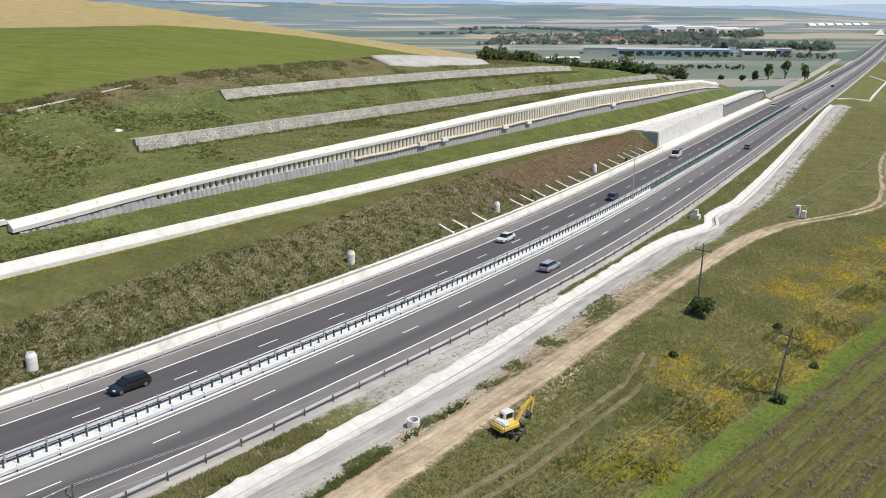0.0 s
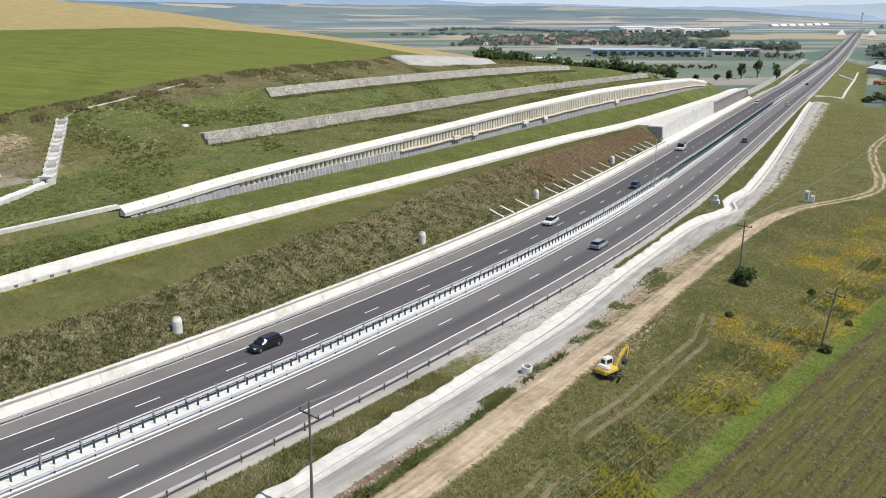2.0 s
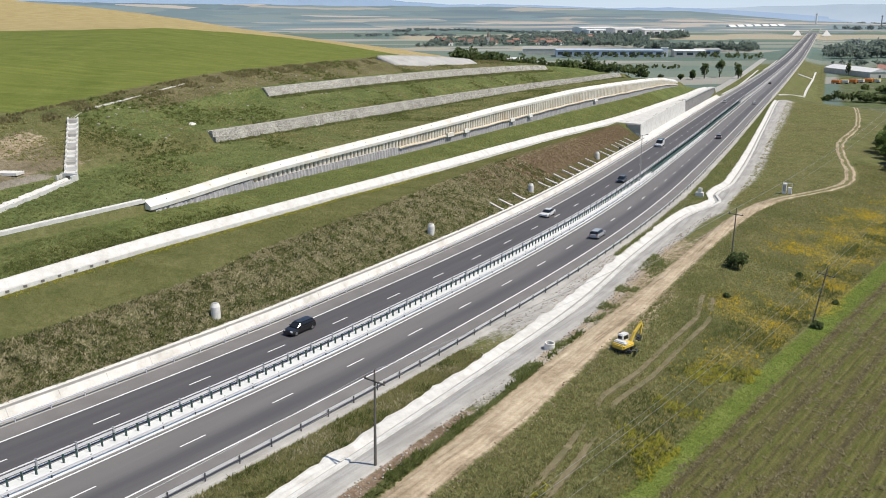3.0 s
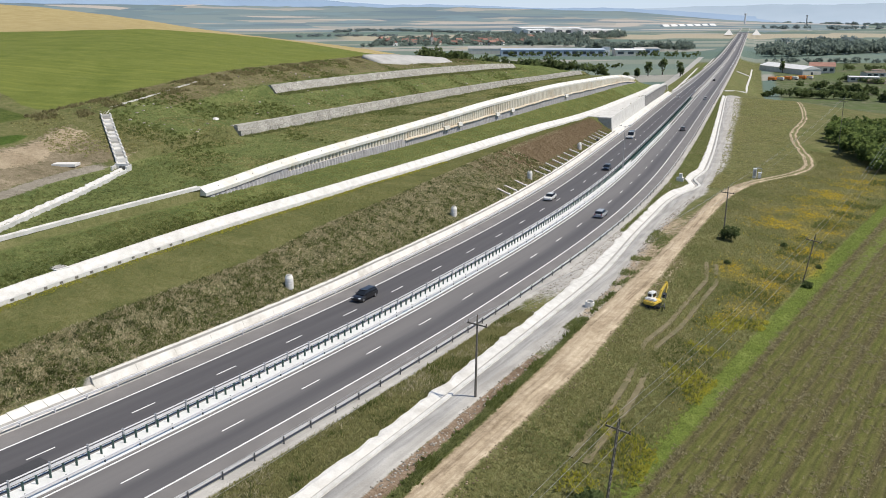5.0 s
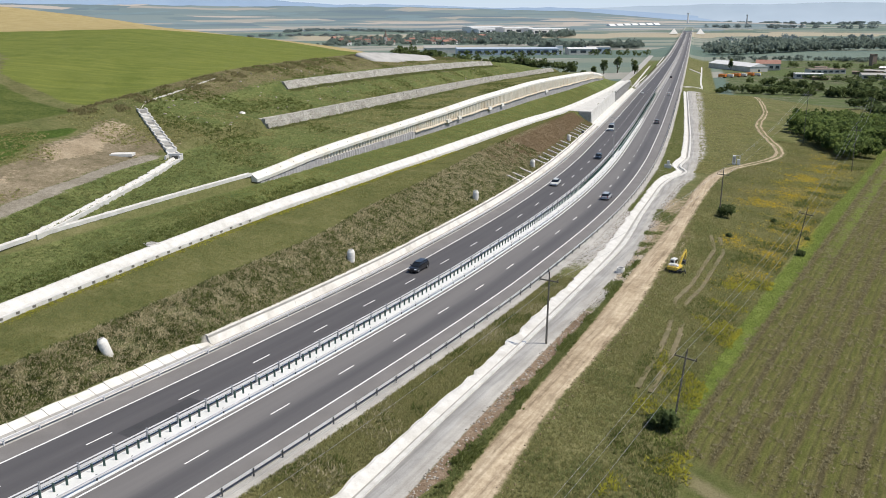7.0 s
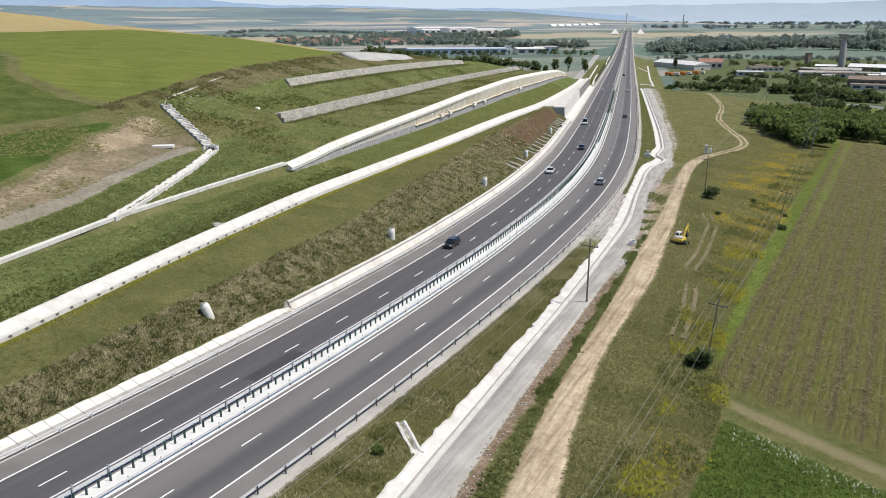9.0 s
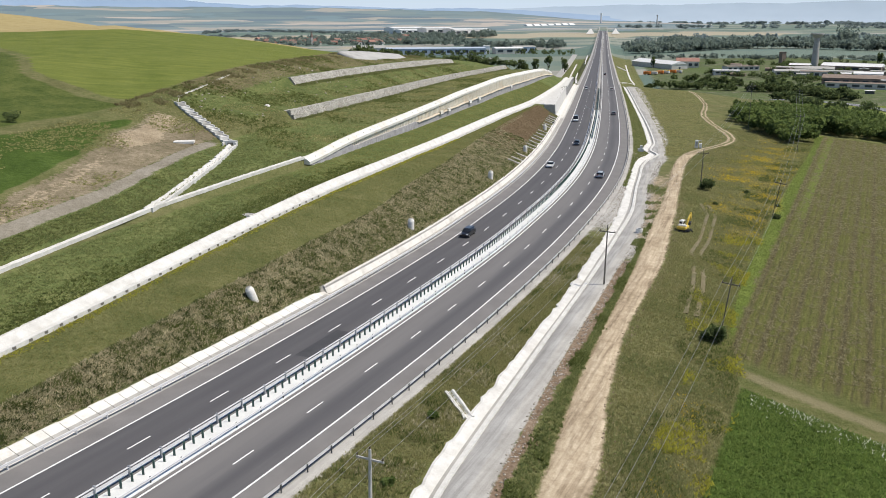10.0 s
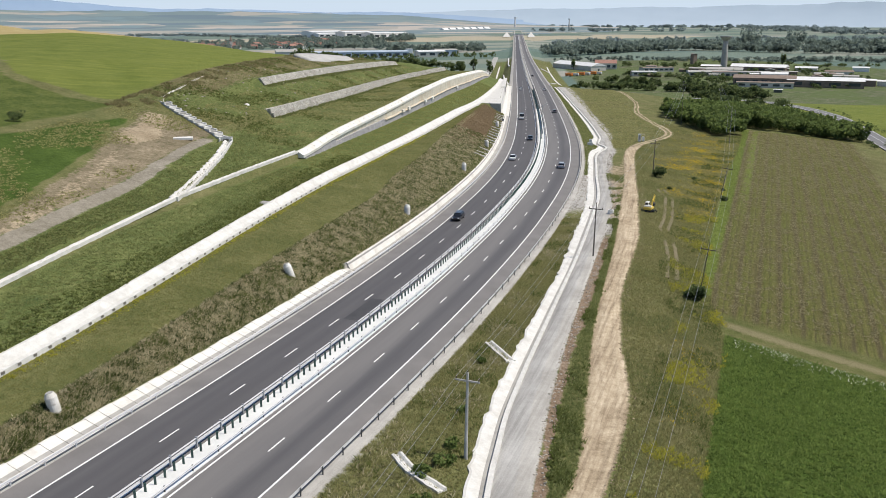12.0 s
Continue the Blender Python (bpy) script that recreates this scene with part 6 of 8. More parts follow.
M_LEAF = leaf_material("broad_leaves", (0.085, 0.132, 0.036), (0.18, 0.235, 0.078), up=2.0)
M_LEAF2 = leaf_material("dark_leaves", (0.065, 0.096, 0.036), (0.14, 0.18, 0.072), up=1.8)
# the next two leaf colours are paled and blued to paint distance haze
M_LEAF_FAR = leaf_material("haze_tinted_leaves", (0.145, 0.195, 0.175), (0.215, 0.27, 0.235), up=2.6)
M_LEAF_HAZE = leaf_material("haze_paled_leaves", (0.19, 0.25, 0.26), (0.26, 0.32, 0.325), up=2.6)
M_BARK = surface("bark", (0.06, 0.05, 0.04), (0.12, 0.10, 0.08), 3.0, 12.0, 0.95)
RNG = np.random.default_rng(5)


def leaf_quads(centres, size, flat=0.3):
    """Randomly turned leaf clumps: one bent quad pair at every centre."""
    n = len(centres)
    a = RNG.normal(size=(n, 3))
    a /= np.linalg.norm(a, axis=1)[:, None]
    b = np.cross(a, RNG.normal(size=(n, 3)))
    b /= np.linalg.norm(b, axis=1)[:, None] + 1e-9
    s = size * RNG.uniform(0.6, 1.4, size=(n, 1))
    c = np.asarray(centres)
    up = np.array([0, 0, 1.0]) * s * flat
    v = np.stack([c - a * s, c - b * s * 0.7 + up, c + a * s, c + b * s * 0.7 + up], 1).reshape(-1, 3)
    f = np.arange(4 * n).reshape(n, 4)
    return v, f


def crown_points(n, r, h, base, lumps=9):
    """Points on the lumpy shell of a crown: several overlapping boughs."""
    pts = []
    cent = [(0, 0, base + h * 0.55, r * 0.75, h * 0.45)]
    for _ in range(lumps):
        t = RNG.uniform(0, 6.28)
        q = RNG.uniform(0.3, 0.75) * r
        cent.append((q * math.cos(t), q * math.sin(t), base + h * RNG.uniform(0.25, 0.85), r * RNG.uniform(0.3, 0.5), h * RNG.uniform(0.16, 0.28)))
    per = max(1, n // len(cent))
    for x, y, z, rr, hh in cent:
        u = RNG.normal(size=(per, 3))
        u /= np.linalg.norm(u, axis=1)[:, None]
        u *= RNG.uniform(0.75, 1.08, size=(per, 1))
        pts.append(np.array([x, y, z]) + u * np.array([rr, rr, hh]))
    return np.concatenate(pts)


def np_mesh(name, v, f, mat, parent=None):
    me = bpy.data.meshes.new(name)
    k = f.shape[1]
    me.vertices.add(len(v))
    me.vertices.foreach_set("co", np.asarray(v, np.float32).ravel())
    me.loops.add(f.size)
    me.loops.foreach_set("vertex_index", f.astype(np.int32).ravel())
    me.polygons.add(len(f))
    me.polygons.foreach_set("loop_start", np.arange(0, f.size, k, dtype=np.int32))
    me.polygons.foreach_set("loop_total", np.full(len(f), k, np.int32))
    me.update(calc_edges=True)
    me.materials.append(mat)
    ob = new(name, me)
    if parent:
        ob.parent = parent
    return ob


def tree(x, y, h, r, mat, label, name="tree", leaves=500, size=0.4, trunk=True, low=0.2, group=""):
    ob = thing(name, pose(x, y, drop(x, y) - 0.1), label, name, group)
    if trunk:
        bm = bmesh.new()
        tube(bm, (0, 0, -0.3), (0.1, 0, h * 0.45), 0.035 * h + 0.04, 0.02 * h, 8)
        for k in range(5):
            t = k * 1.3
            tube(bm, (0.05, 0, h * (0.25 + 0.05 * k)), (0.55 * r * math.cos(t), 0.55 * r * math.sin(t), h * (0.5 + 0.08 * k)), 0.012 * h, 0.004 * h, 6)
        part("trunk", bm, M_BARK, ob)
    v, f = leaf_quads(crown_points(leaves, r, h * (1 - low), h * low), size)
    np_mesh("crown", v, f, mat, ob)
    return ob


def wood(name, centres, mat, label, leaves=130, size=0.7, kind="stuff", parent=None):
    """Many trees joined: (x, y, height, radius)."""
    V, F, n = [], [], 0
    for x, y, h, r in centres:
        if abs(sd_of(x, y)[1]) < 34:
            continue
        v, f = leaf_quads(crown_points(leaves, r, h * 0.9, h * 0.1, 7), size * r / 3.0)
        V.append(v + np.array([x, y, drop(x, y)]))
        F.append(f + n)
        n += len(v)
    ob = np_mesh(name, np.concatenate(V), np.concatenate(F), mat)
    return tagged(ob, label, "trees", kind=kind)


def inside(poly, x, y):
    c = False
    for (x0, y0), (x1, y1) in zip(poly, poly[1:] + poly[:1]):
        if (y0 > y) != (y1 > y) and x < (x1 - x0) * (y - y0) / (y1 - y0) + x0:
            c = not c
    return c


def fill(poly, gap, h, r):
    xs, ys = [p[0] for p in poly], [p[1] for p in poly]
    out = []
    for x in np.arange(min(xs), max(xs), gap):
        for y in np.arange(min(ys), max(ys), gap):
            px, py = x + RNG.uniform(-0.45, 0.45) * gap, y + RNG.uniform(-0.45, 0.45) * gap
            if inside(poly, px, py):
                out.append((px, py, h * RNG.uniform(0.7, 1.2), r * RNG.uniform(0.75, 1.3)))
    return out


def along(pts, gap, spread, h, r):
    out = []
    for (x0, y0), (x1, y1) in zip(pts[:-1], pts[1:]):
        n = max(1, int(math.hypot(x1 - x0, y1 - y0) / gap))
        for k in range(n):
            u = (k + RNG.uniform(0, 1)) / n
            out.append((x0 + (x1 - x0) * u + RNG.uniform(-1, 1) * spread, y0 + (y1 - y0) * u + RNG.uniform(-1, 1) * spread, h * RNG.uniform(0.55, 1.25), r * RNG.uniform(0.7, 1.3)))
    return out


tree(36.0, 114.2, 3.0, 2.0, M_LEAF2, "round dark green bush beside a power pole", "bush", 700, 0.22, False, 0.02)
tree(-18.0, 32.4, 2.5, 1.75, M_LEAF2, "spreading dark green bush at a leaning pole", "bush", 900, 0.22, False, 0.02)
for x, y, h, r in ((38.5, 91.2, 1.0, 0.9), (46, 112, 0.8, 0.6), (-117.9, 132, 2.4, 1.8), (46.5, 101, 0.6, 0.5), (28.5, 100, 0.7, 0.5)):
    tree(x, y, h, r, M_LEAF2, "low dark green bush in rough grass", "bush", 350, 0.2, False, 0.02)
WOOD = [(113, 181), (121, 203), (130, 226), (140, 250), (156, 266), (178, 268), (198, 256), (206, 238), (203, 216), (197, 197), (186, 180), (171, 184), (166, 199), (147, 206), (133, 190)]
wood("wood", fill(WOOD, 4.1, 6.4, 3.3), M_LEAF, "dense green wood of broadleaf trees beside the mown field", 330, 0.46)
wood("tree_belt", along([(395, 689), (402, 640), (409, 598)], 5, 6, 7, 4.0) + along([(420, 579), (414, 545), (410, 519), (404, 470)], 4, 8, 8, 4.5), M_LEAF2, "belt of dark green trees in front of the works", 170, 0.75)
wood("tree_belt", along([(318, 600), (334, 592), (350, 582), (375, 565), (395, 540), (405, 500), (398, 470)], 1.9, 7, 6.5, 4.2), M_LEAF2, "unbroken belt of dark green trees below the works", 150, 0.6)
wood("tree_belt", along([(222, 280), (246, 320), (266, 360), (290, 410)], 6, 6, 6, 3.5), M_LEAF2, "dark green trees beside the country road", 150, 0.75)
wood("roadside_bushes", along([(250, 262), (214, 217), (186, 182), (172, 164)], 6, 2, 2.4, 1.7) + along([(262, 300), (272, 318)], 4, 4, 6, 4), M_LEAF2, "row of dark bushes beside the country road", 130, 0.5)
wood("roadside_bushes", along([(216, 192), (240, 222), (286, 276), (318, 330)], 9, 2, 1.6, 1.2), M_LEAF2, "low bushes beyond the country road", 90, 0.4)
# trees on the brow of the hill
wood("tree_belt", along([(18, 436), (45, 440), (70, 440), (94, 430)], 1.4, 5, 9.0, 4.0) + along([(88, 420), (112, 400)], 3.0, 3, 5, 3.0), M_LEAF2, "belt of dark trees on the brow of the hill", 230, 0.5)
for x, y, h, r in ((288, 815, 9, 3.6), (305, 829, 15, 4.6), (325, 840, 17, 4.6), (335, 818, 15, 4.4), (275, 812, 5, 3), (262, 830, 4, 3)):
    tree(x, y, h, r, M_LEAF2, "dark green tree in a field beside the far embankment", "tree", 380, 0.85, True, 0.12, "trees beside the far embankment")
# far hedges and tree lines
wood("far_trees", along([(249, 985), (329, 969)], 4.5, 1.5, 5, 3), M_LEAF2, "low dark green hedge across the plain", 70, 0.8)
wood("far_trees", along([(246, 1228), (390, 1196)], 7, 2, 7, 4) + along([(430, 1190), (507, 1145)], 6, 3, 8, 4.5), M_LEAF2, "dark hedge in front of the long hall", 70, 0.8)
GROVES = [
    ("grey-green groves beside the far embankment", along([(442, 1455), (475, 1412), (521, 1399), (577, 1386), (624, 1420)], 3.2, 20, 14, 8) + along([(380, 1600), (520, 1540)], 6, 25, 12, 8) + along([(330, 1720), (520, 1700)], 7, 30, 12, 8)),
    ("long grey-green line of riverside trees on the plain", along([(625, 1185), (715, 1200), (790, 1230), (881, 1275), (944, 1270), (992, 1250), (1034, 1150), (1088, 1075), (1156, 1000), (1300, 890)], 2.6, 14, 15, 8.5)),
    ("second belt of riverside trees on the plain", along([(640, 1255), (718, 1303), (806, 1348), (907, 1415), (1029, 1400), (1180, 1300), (1365, 1248), (1500, 1100)], 3.4, 26, 16, 9)),
    ("tall grey-green poplars by the river", along([(1160, 1342), (1215, 1360)], 5, 14, 32, 12) + along([(1285, 1350), (1330, 1352)], 6, 10, 30, 13)),
    ("low willows along the stream behind the works", along([(560, 1060), (640, 1005), (710, 974), (800, 930), (900, 860)], 4.5, 16, 6, 5) + along([(820, 900), (900, 860), (1000, 780)], 4, 6, 7, 5)),
    ("trees between far village houses", fill([(60, 1580), (250, 1620), (430, 1620), (640, 2200), (480, 2300), (150, 1960)], 24, 9, 6.5)),
    ("dark hedges round the far factory", along([(520, 1990), (640, 1960), (740, 2080)], 5, 18, 16, 9) + along([(440, 1820), (560, 1880)], 5, 25, 14, 9)),
    ("far tree lines on the plain", along([(-60, 2250), (60, 2300), (200, 2230)], 7, 10, 7, 7) + along([(50, 2700), (160, 2900), (310, 2780), (432, 2463), (560, 2420)], 6, 12, 8, 7) + along([(-290, 4100), (-40, 4050), (300, 3820), (560, 3614), (900, 3500)], 20, 60, 14, 15) + along([(900, 1650), (1500, 1560), (2300, 1350)], 13, 40, 13, 11) + along([(2713, 3100), (2653, 2882), (2492, 2420), (2152, 1840)], 14, 90, 16, 14) + along([(1500, 2900), (2200, 2600), (2800, 2200)], 20, 60, 14, 13) + along([(1300, 3900), (2000, 3800), (2900, 3200)], 12, 70, 11, 14)),
]
# far trees take leaves with the haze already in their colour
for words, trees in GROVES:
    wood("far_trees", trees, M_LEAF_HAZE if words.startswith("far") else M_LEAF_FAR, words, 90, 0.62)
wood("far_trees", along([(540, 900), (600, 860), (650, 840)], 5, 16, 6, 4) + along([(700, 880), (780, 800), (900, 700)], 8, 10, 5, 4) + fill([(452, 640), (560, 760), (640, 850), (760, 760), (640, 560), (520, 500)], 17, 4.5, 3.6) + along([(470, 760), (480, 690), (520, 640), (560, 600)], 5, 5, 5, 3.6), M_LEAF2, "trees and scrub between the works", 90, 0.6)
wood("roadside_bushes", along([(150, 128), (172, 150), (190, 172)], 3.2, 2.2, 1.8, 1.5) + along([(108, 92), (150, 128)], 5, 2, 1.3, 1.2), M_LEAF2, "dark bushes on the verge between field and country road", 130, 0.4)
tree(742, 796, 17, 3.2, M_LEAF2, "tall dark poplar on the plain", "tree", 240, 1.1)
tree(477, 871, 13, 3.0, M_LEAF2, "dark poplar in front of a white hall", "tree", 180, 1.0)
tree(550, 784, 11, 3.4, M_LEAF2, "dark tree beside a workshop", "tree", 180, 1.0)


# ---- tufts of grass: too many to count ----
def tufts(name, n, pick, h, w, mat, label, blades=4, lean=1.3, rows=False):
    """rows: pick gives places across and along the field's rows instead of along and across the road."""
    s, d = pick(n)
    if rows:
        X, Y = row_xy(s, d)
    else:
        a, x, y = np.interp(s, _S, _A), np.interp(s, _S, _X), np.interp(s, _S, _Y)
        X, Y = x - d * np.cos(a), y + d * np.sin(a)
    Z = np.array([drop(px, py) for px, py in zip(X.tolist(), Y.tolist())])
    V = np.empty((n * blades, 3, 3))
    k = np.repeat(np.arange(n), blades)
    t = RNG.uniform(0, 6.283, n * blades)
    hh = h * RNG.uniform(0.5, 1.3, n)[k] * RNG.uniform(0.7, 1.2, n * blades)
    ww = w * RNG.uniform(0.6, 1.4, n * blades)
    o = np.stack([X[k] + RNG.normal(0, w * 1.2, n * blades), Y[k] + RNG.normal(0, w * 1.2, n * blades), Z[k] - 0.05], 1)
    dx = np.stack([np.cos(t), np.sin(t), np.zeros_like(t)], 1)
    tip = np.stack([np.cos(t + 1.45), np.sin(t + 1.45), np.zeros_like(t)], 1) * (hh * lean * RNG.uniform(0.45, 1.1, n * blades))[:, None]
    V[:, 0] = o - dx * ww[:, None]
    V[:, 1] = o + dx * ww[:, None]
    V[:, 2] = o + tip + np.stack([np.zeros_like(t), np.zeros_like(t), hh], 1)
    ob = np_mesh(name, V.reshape(-1, 3), np.arange(n * blades * 3).reshape(-1, 3), mat)
    return tagged(ob, label, "grass", kind="stuff")


M_TUFT = leaf_material("meadow_grass", (0.13, 0.148, 0.054), (0.35, 0.33, 0.16), up=4.0)
M_BENCH = leaf_material("bench_grass", (0.10, 0.115, 0.037), (0.245, 0.23, 0.092), up=4.0)
M_STRAW = leaf_material("dry_stalks", (0.07, 0.085, 0.032), (0.54, 0.485, 0.33), up=4.0)
M_HERB = leaf_material("lush_herbs", (0.08, 0.11, 0.037), (0.23, 0.248, 0.105), up=4.0)
M_DARKHERB = leaf_material("dark_weeds", (0.058, 0.08, 0.024), (0.135, 0.158, 0.05), up=3.5)
M_RUSSET = leaf_material("russet_stalks", (0.115, 0.088, 0.05), (0.27, 0.205, 0.135), up=3.0)
M_BLOOM = leaf_material("yellow_blossom", (0.42, 0.31, 0.02), (0.72, 0.54, 0.04), up=4.0)
M_BROOM = leaf_material("yellow_green_weeds", (0.19, 0.205, 0.03), (0.40, 0.38, 0.06), up=4.0)


def between(f0, f1, s0, s1, power=1.0):
    def pick(n):
        s = RNG.uniform(s0, s1, n)
        u = RNG.uniform(0, 1, n) ** power
        return s, f0(s) + (f1(s) - f0(s)) * u
    return pick


def clumped(f0, f1, s0, s1, keep, scale):
    """As between(), but only where a slow noise is high."""
    def pick(n):
        S_, D_ = [], []
        while len(S_) < n:
            s = RNG.uniform(s0, s1)
            d = float(f0(s) + (f1(s) - f0(s)) * RNG.uniform(0, 1))
            p = at(s, d)
            if noise.noise((p.x * scale, p.y * scale, 3.0)) > keep + RNG.uniform(-0.12, 0.12):
                S_.append(s), D_.append(d)
        return np.array(S_), np.array(D_)
    return pick


def drifted(n):
    """Scattered thickly in the flower drifts, thinly elsewhere on the meadow."""
    S_, D_ = [], []
    w = np.array([a * ls * ld for _, _, ls, ld, a in DRIFTS])
    while len(S_) < n:
        k = RNG.choice(len(DRIFTS), p=w / w.sum())
        s0, d0, ls, ld, a = DRIFTS[k]
        s, d = s0 + RNG.normal() * ls * 0.75, d0 + RNG.normal() * ld * 0.75
        if not (R_FIELD[0](s) + 0.5 < d < R_TRACK_R[0](s) - 1.5):
            continue
        p = at(s, d)
        if noise.noise((p.x * 0.16, p.y * 0.16, 4.0)) + 0.5 * noise.noise((p.x * 0.5, p.y * 0.5, 2.0)) > RNG.uniform(-0.15, 0.4):
            S_.append(s), D_.append(d)
    return np.array(S_), np.array(D_)


SLOPE_A, SLOPE_B = (lambda s: L_WALL_B(s) + 0.3), (lambda s: L_MULCH[0](s) + 0.6)
tufts("dry_stalks", 44000, between(SLOPE_A, SLOPE_B, -120, 140), 0.26, 0.075, M_STRAW, "dry straw-coloured stalks and weeds on the slope")
tufts("weeds", 13000, clumped(SLOPE_A, SLOPE_B, -120, 150, 0.0, 0.3), 0.32, 0.085, M_DARKHERB, "patches of dark green weeds on the slope")
tufts("weeds", 4000, between(SLOPE_A, lambda s: L_WALL_B(s) + 3.5, -3, 243, 1.6), 0.28, 0.12, M_HERB, "fresh green weeds along the top of the low wall")
tufts("russet_stalks", 9000, between(SLOPE_A, SLOPE_B, 120, 243), 0.22, 0.11, M_RUSSET, "russet dried plants on the slope")
tufts("dry_stalks", 9000, clumped(SLOPE_A, SLOPE_B, -120, 150, 0.05, 0.55), 0.3, 0.12, leaf_material("bleached_stalks", (0.26, 0.235, 0.15), (0.58, 0.525, 0.37), up=4.0), "bleached clumps of dead weeds on the slope", 3)
tufts("weeds", 7000, clumped(SLOPE_A, SLOPE_B, -120, 150, 0.08, 0.8), 0.36, 0.13, leaf_material("deep_weeds", (0.035, 0.052, 0.018), (0.085, 0.105, 0.036), up=2.5), "dark low weeds in hollows of the slope", 3)
tufts("dry_stalks", 4200, between(lambda s: L_MULCH[0](s) - 0.9, lambda s: L_MULCH[0](s) + 0.35, -120, 200), 0.2, 0.08, leaf_material("pale_straw", (0.17, 0.155, 0.085), (0.52, 0.46, 0.31), up=4.0), "pale dry straw along the upper edge of the slope")
tufts("yellow_weeds", 3000, between(lambda s: L_BAND_A[0](s) - 1.7, lambda s: L_BAND_A[0](s) - 0.45, -110, 120, 0.6), 0.22, 0.08, M_BROOM, "yellow-green weeds below the white channel")
tufts("bench_grass", 26000, between(lambda s: L_MULCH[0](s), lambda s: L_BAND_A[0](s) - 0.6, -120, 230), 0.10, 0.09, M_BENCH, "short olive grass on the bench")
tufts("bench_grass", 2500, clumped(lambda s: L_MULCH[0](s), lambda s: L_BAND_A[0](s) - 0.6, -120, 230, 0.12, 0.07), 0.16, 0.11, M_HERB, "greener patches on the bench")
tufts("upper_grass", 9000, between(lambda s: L_BAND_B[0](s) + 0.7, lambda s: L_PILE_A[0](s) - 0.7, -90, 35), 0.18, 0.13, M_HERB, "thick green grass beside the upper ditch")
tufts("upper_grass", 12000, between(lambda s: L_BAND_B[0](s) + 0.7, lambda s: L_PILE_A[0](s) - 0.7, 20, 330), 0.15, 0.13, leaf_material("lime_grass", (0.105, 0.122, 0.04), (0.245, 0.24, 0.095), up=4.0), "thick yellow-green grass below the pile wall")
tufts("upper_grass", 2500, between(lambda s: L_BAND_B[0](s) + 0.7, lambda s: L_BAND_B[0](s) + 4.5, -90, 60, 1.5), 0.3, 0.14, M_DARKHERB, "darker weeds beside the white channel")
tufts("hill_grass", 12000, between(lambda s: L_PILE_B[0](s) + 1.5, lambda s: L_CREST[0](s) + 1.5, 55, 330), 0.18, 0.2, M_HERB, "rough green grass on the stepped hillside")
tufts("hill_grass", 5000, between(lambda s: L_PILE_B[0](s) + 1.5, lambda s: L_CREST[0](s) + 1.5, 55, 330), 0.2, 0.2, M_TUFT, "olive grass on the stepped hillside")
tufts("hill_grass", 4200, clumped(lambda s: L_PILE_B[0](s) + 1.5, lambda s: L_CREST[0](s) + 2.5, 50, 300, 0.16, 0.07), 0.4, 0.2, M_DARKHERB, "tall weeds on the stepped hillside")
tufts("hill_grass", 4500, clumped(lambda s: L_PILE_B[0](s) + 1.5, lambda s: L_GAB2_A[0](s) - 0.5, 50, 320, 0.1, 0.09), 0.3, 0.2, M_TUFT, "pale dry grass on the stepped hillside")
tufts("crest_weeds", 2600, clumped(lambda s: L_CREST[0](s) - 5.0, lambda s: L_CREST[0](s) + 3.0, 50, 300, 0.02, 0.16), 0.5, 0.17, leaf_material("brown_weeds", (0.105, 0.108, 0.045), (0.25, 0.225, 0.125), up=4.0), "tall brown-green weeds along the field's edge", 5, 0.9)
tufts("gabion_weeds", 1500, between(lambda s: L_GAB1_A[0](s) - 2.2, lambda s: L_GAB1_A[0](s) - 0.6, 86, 371), 0.5, 0.18, M_HERB, "green weeds at the foot of the gabions", 4, 0.8)
tufts("gabion_weeds", 1500, between(lambda s: L_GAB2_A[0](s) - 2.4, lambda s: L_GAB2_A[0](s) - 0.6, 129, 318), 0.5, 0.18, M_HERB, "green weeds below the stepped gabions", 4, 0.8)
tufts("bank_grass", 6000, between(lambda s: L_PILE_B[0](s) + 1.2, lambda s: LANE_C(s) - 1.8, -60, 60), 0.22, 0.17, M_HERB, "rough green grass below the gravel lane")
tufts("scrub_grass", 4000, clumped(lambda s: LANE_C(s) + 2.5, lambda s: L_CREST[0](s), -60, 62, 0.0, 0.06), 0.25, 0.2, M_TUFT, "sparse scrub grass on the bare earth")
tufts("verge_grass", 26000, between(lambda s: R_DITCH_L[0](s) + 0.6, lambda s: -14.0 + 0 * s, -110, 46), 0.3, 0.055, M_TUFT, "tall grass between the verge and the ditch", 5, 0.8)
tufts("verge_grass", 2500, clumped(lambda s: R_DITCH_L[0](s) + 0.6, lambda s: -14.3 + 0 * s, -110, 46, 0.05, 0.15), 0.38, 0.075, M_STRAW, "dry pale grass between the verge and the ditch")
tufts("verge_grass", 1800, clumped(lambda s: R_DITCH_L[0](s) + 0.6, lambda s: -14.3 + 0 * s, -110, 46, 0.12, 0.2), 0.45, 0.085, M_DARKHERB, "dark herbs between the verge and the ditch")
tufts("verge_grass", 6000, between(lambda s: R_DITCH_L[0](s) + 0.5, lambda s: -14.0 + 0 * s, 96, 440), 0.3, 0.11, M_HERB, "tall grass between the verge and the far ditch")
tufts("meadow_grass", 70000, between(lambda s: R_FIELD[0](s), lambda s: R_TRACK_R[0](s) - 0.3, -100, 230), 0.28, 0.06, M_TUFT, "tall olive meadow grass", 5, 0.7)
tufts("meadow_grass", 8000, clumped(lambda s: R_FIELD[0](s) + 0.5, lambda s: R_TRACK_R[0](s) - 0.4, -70, 230, 0.14, 0.07), 0.32, 0.08, M_HERB, "greener patches in the meadow")
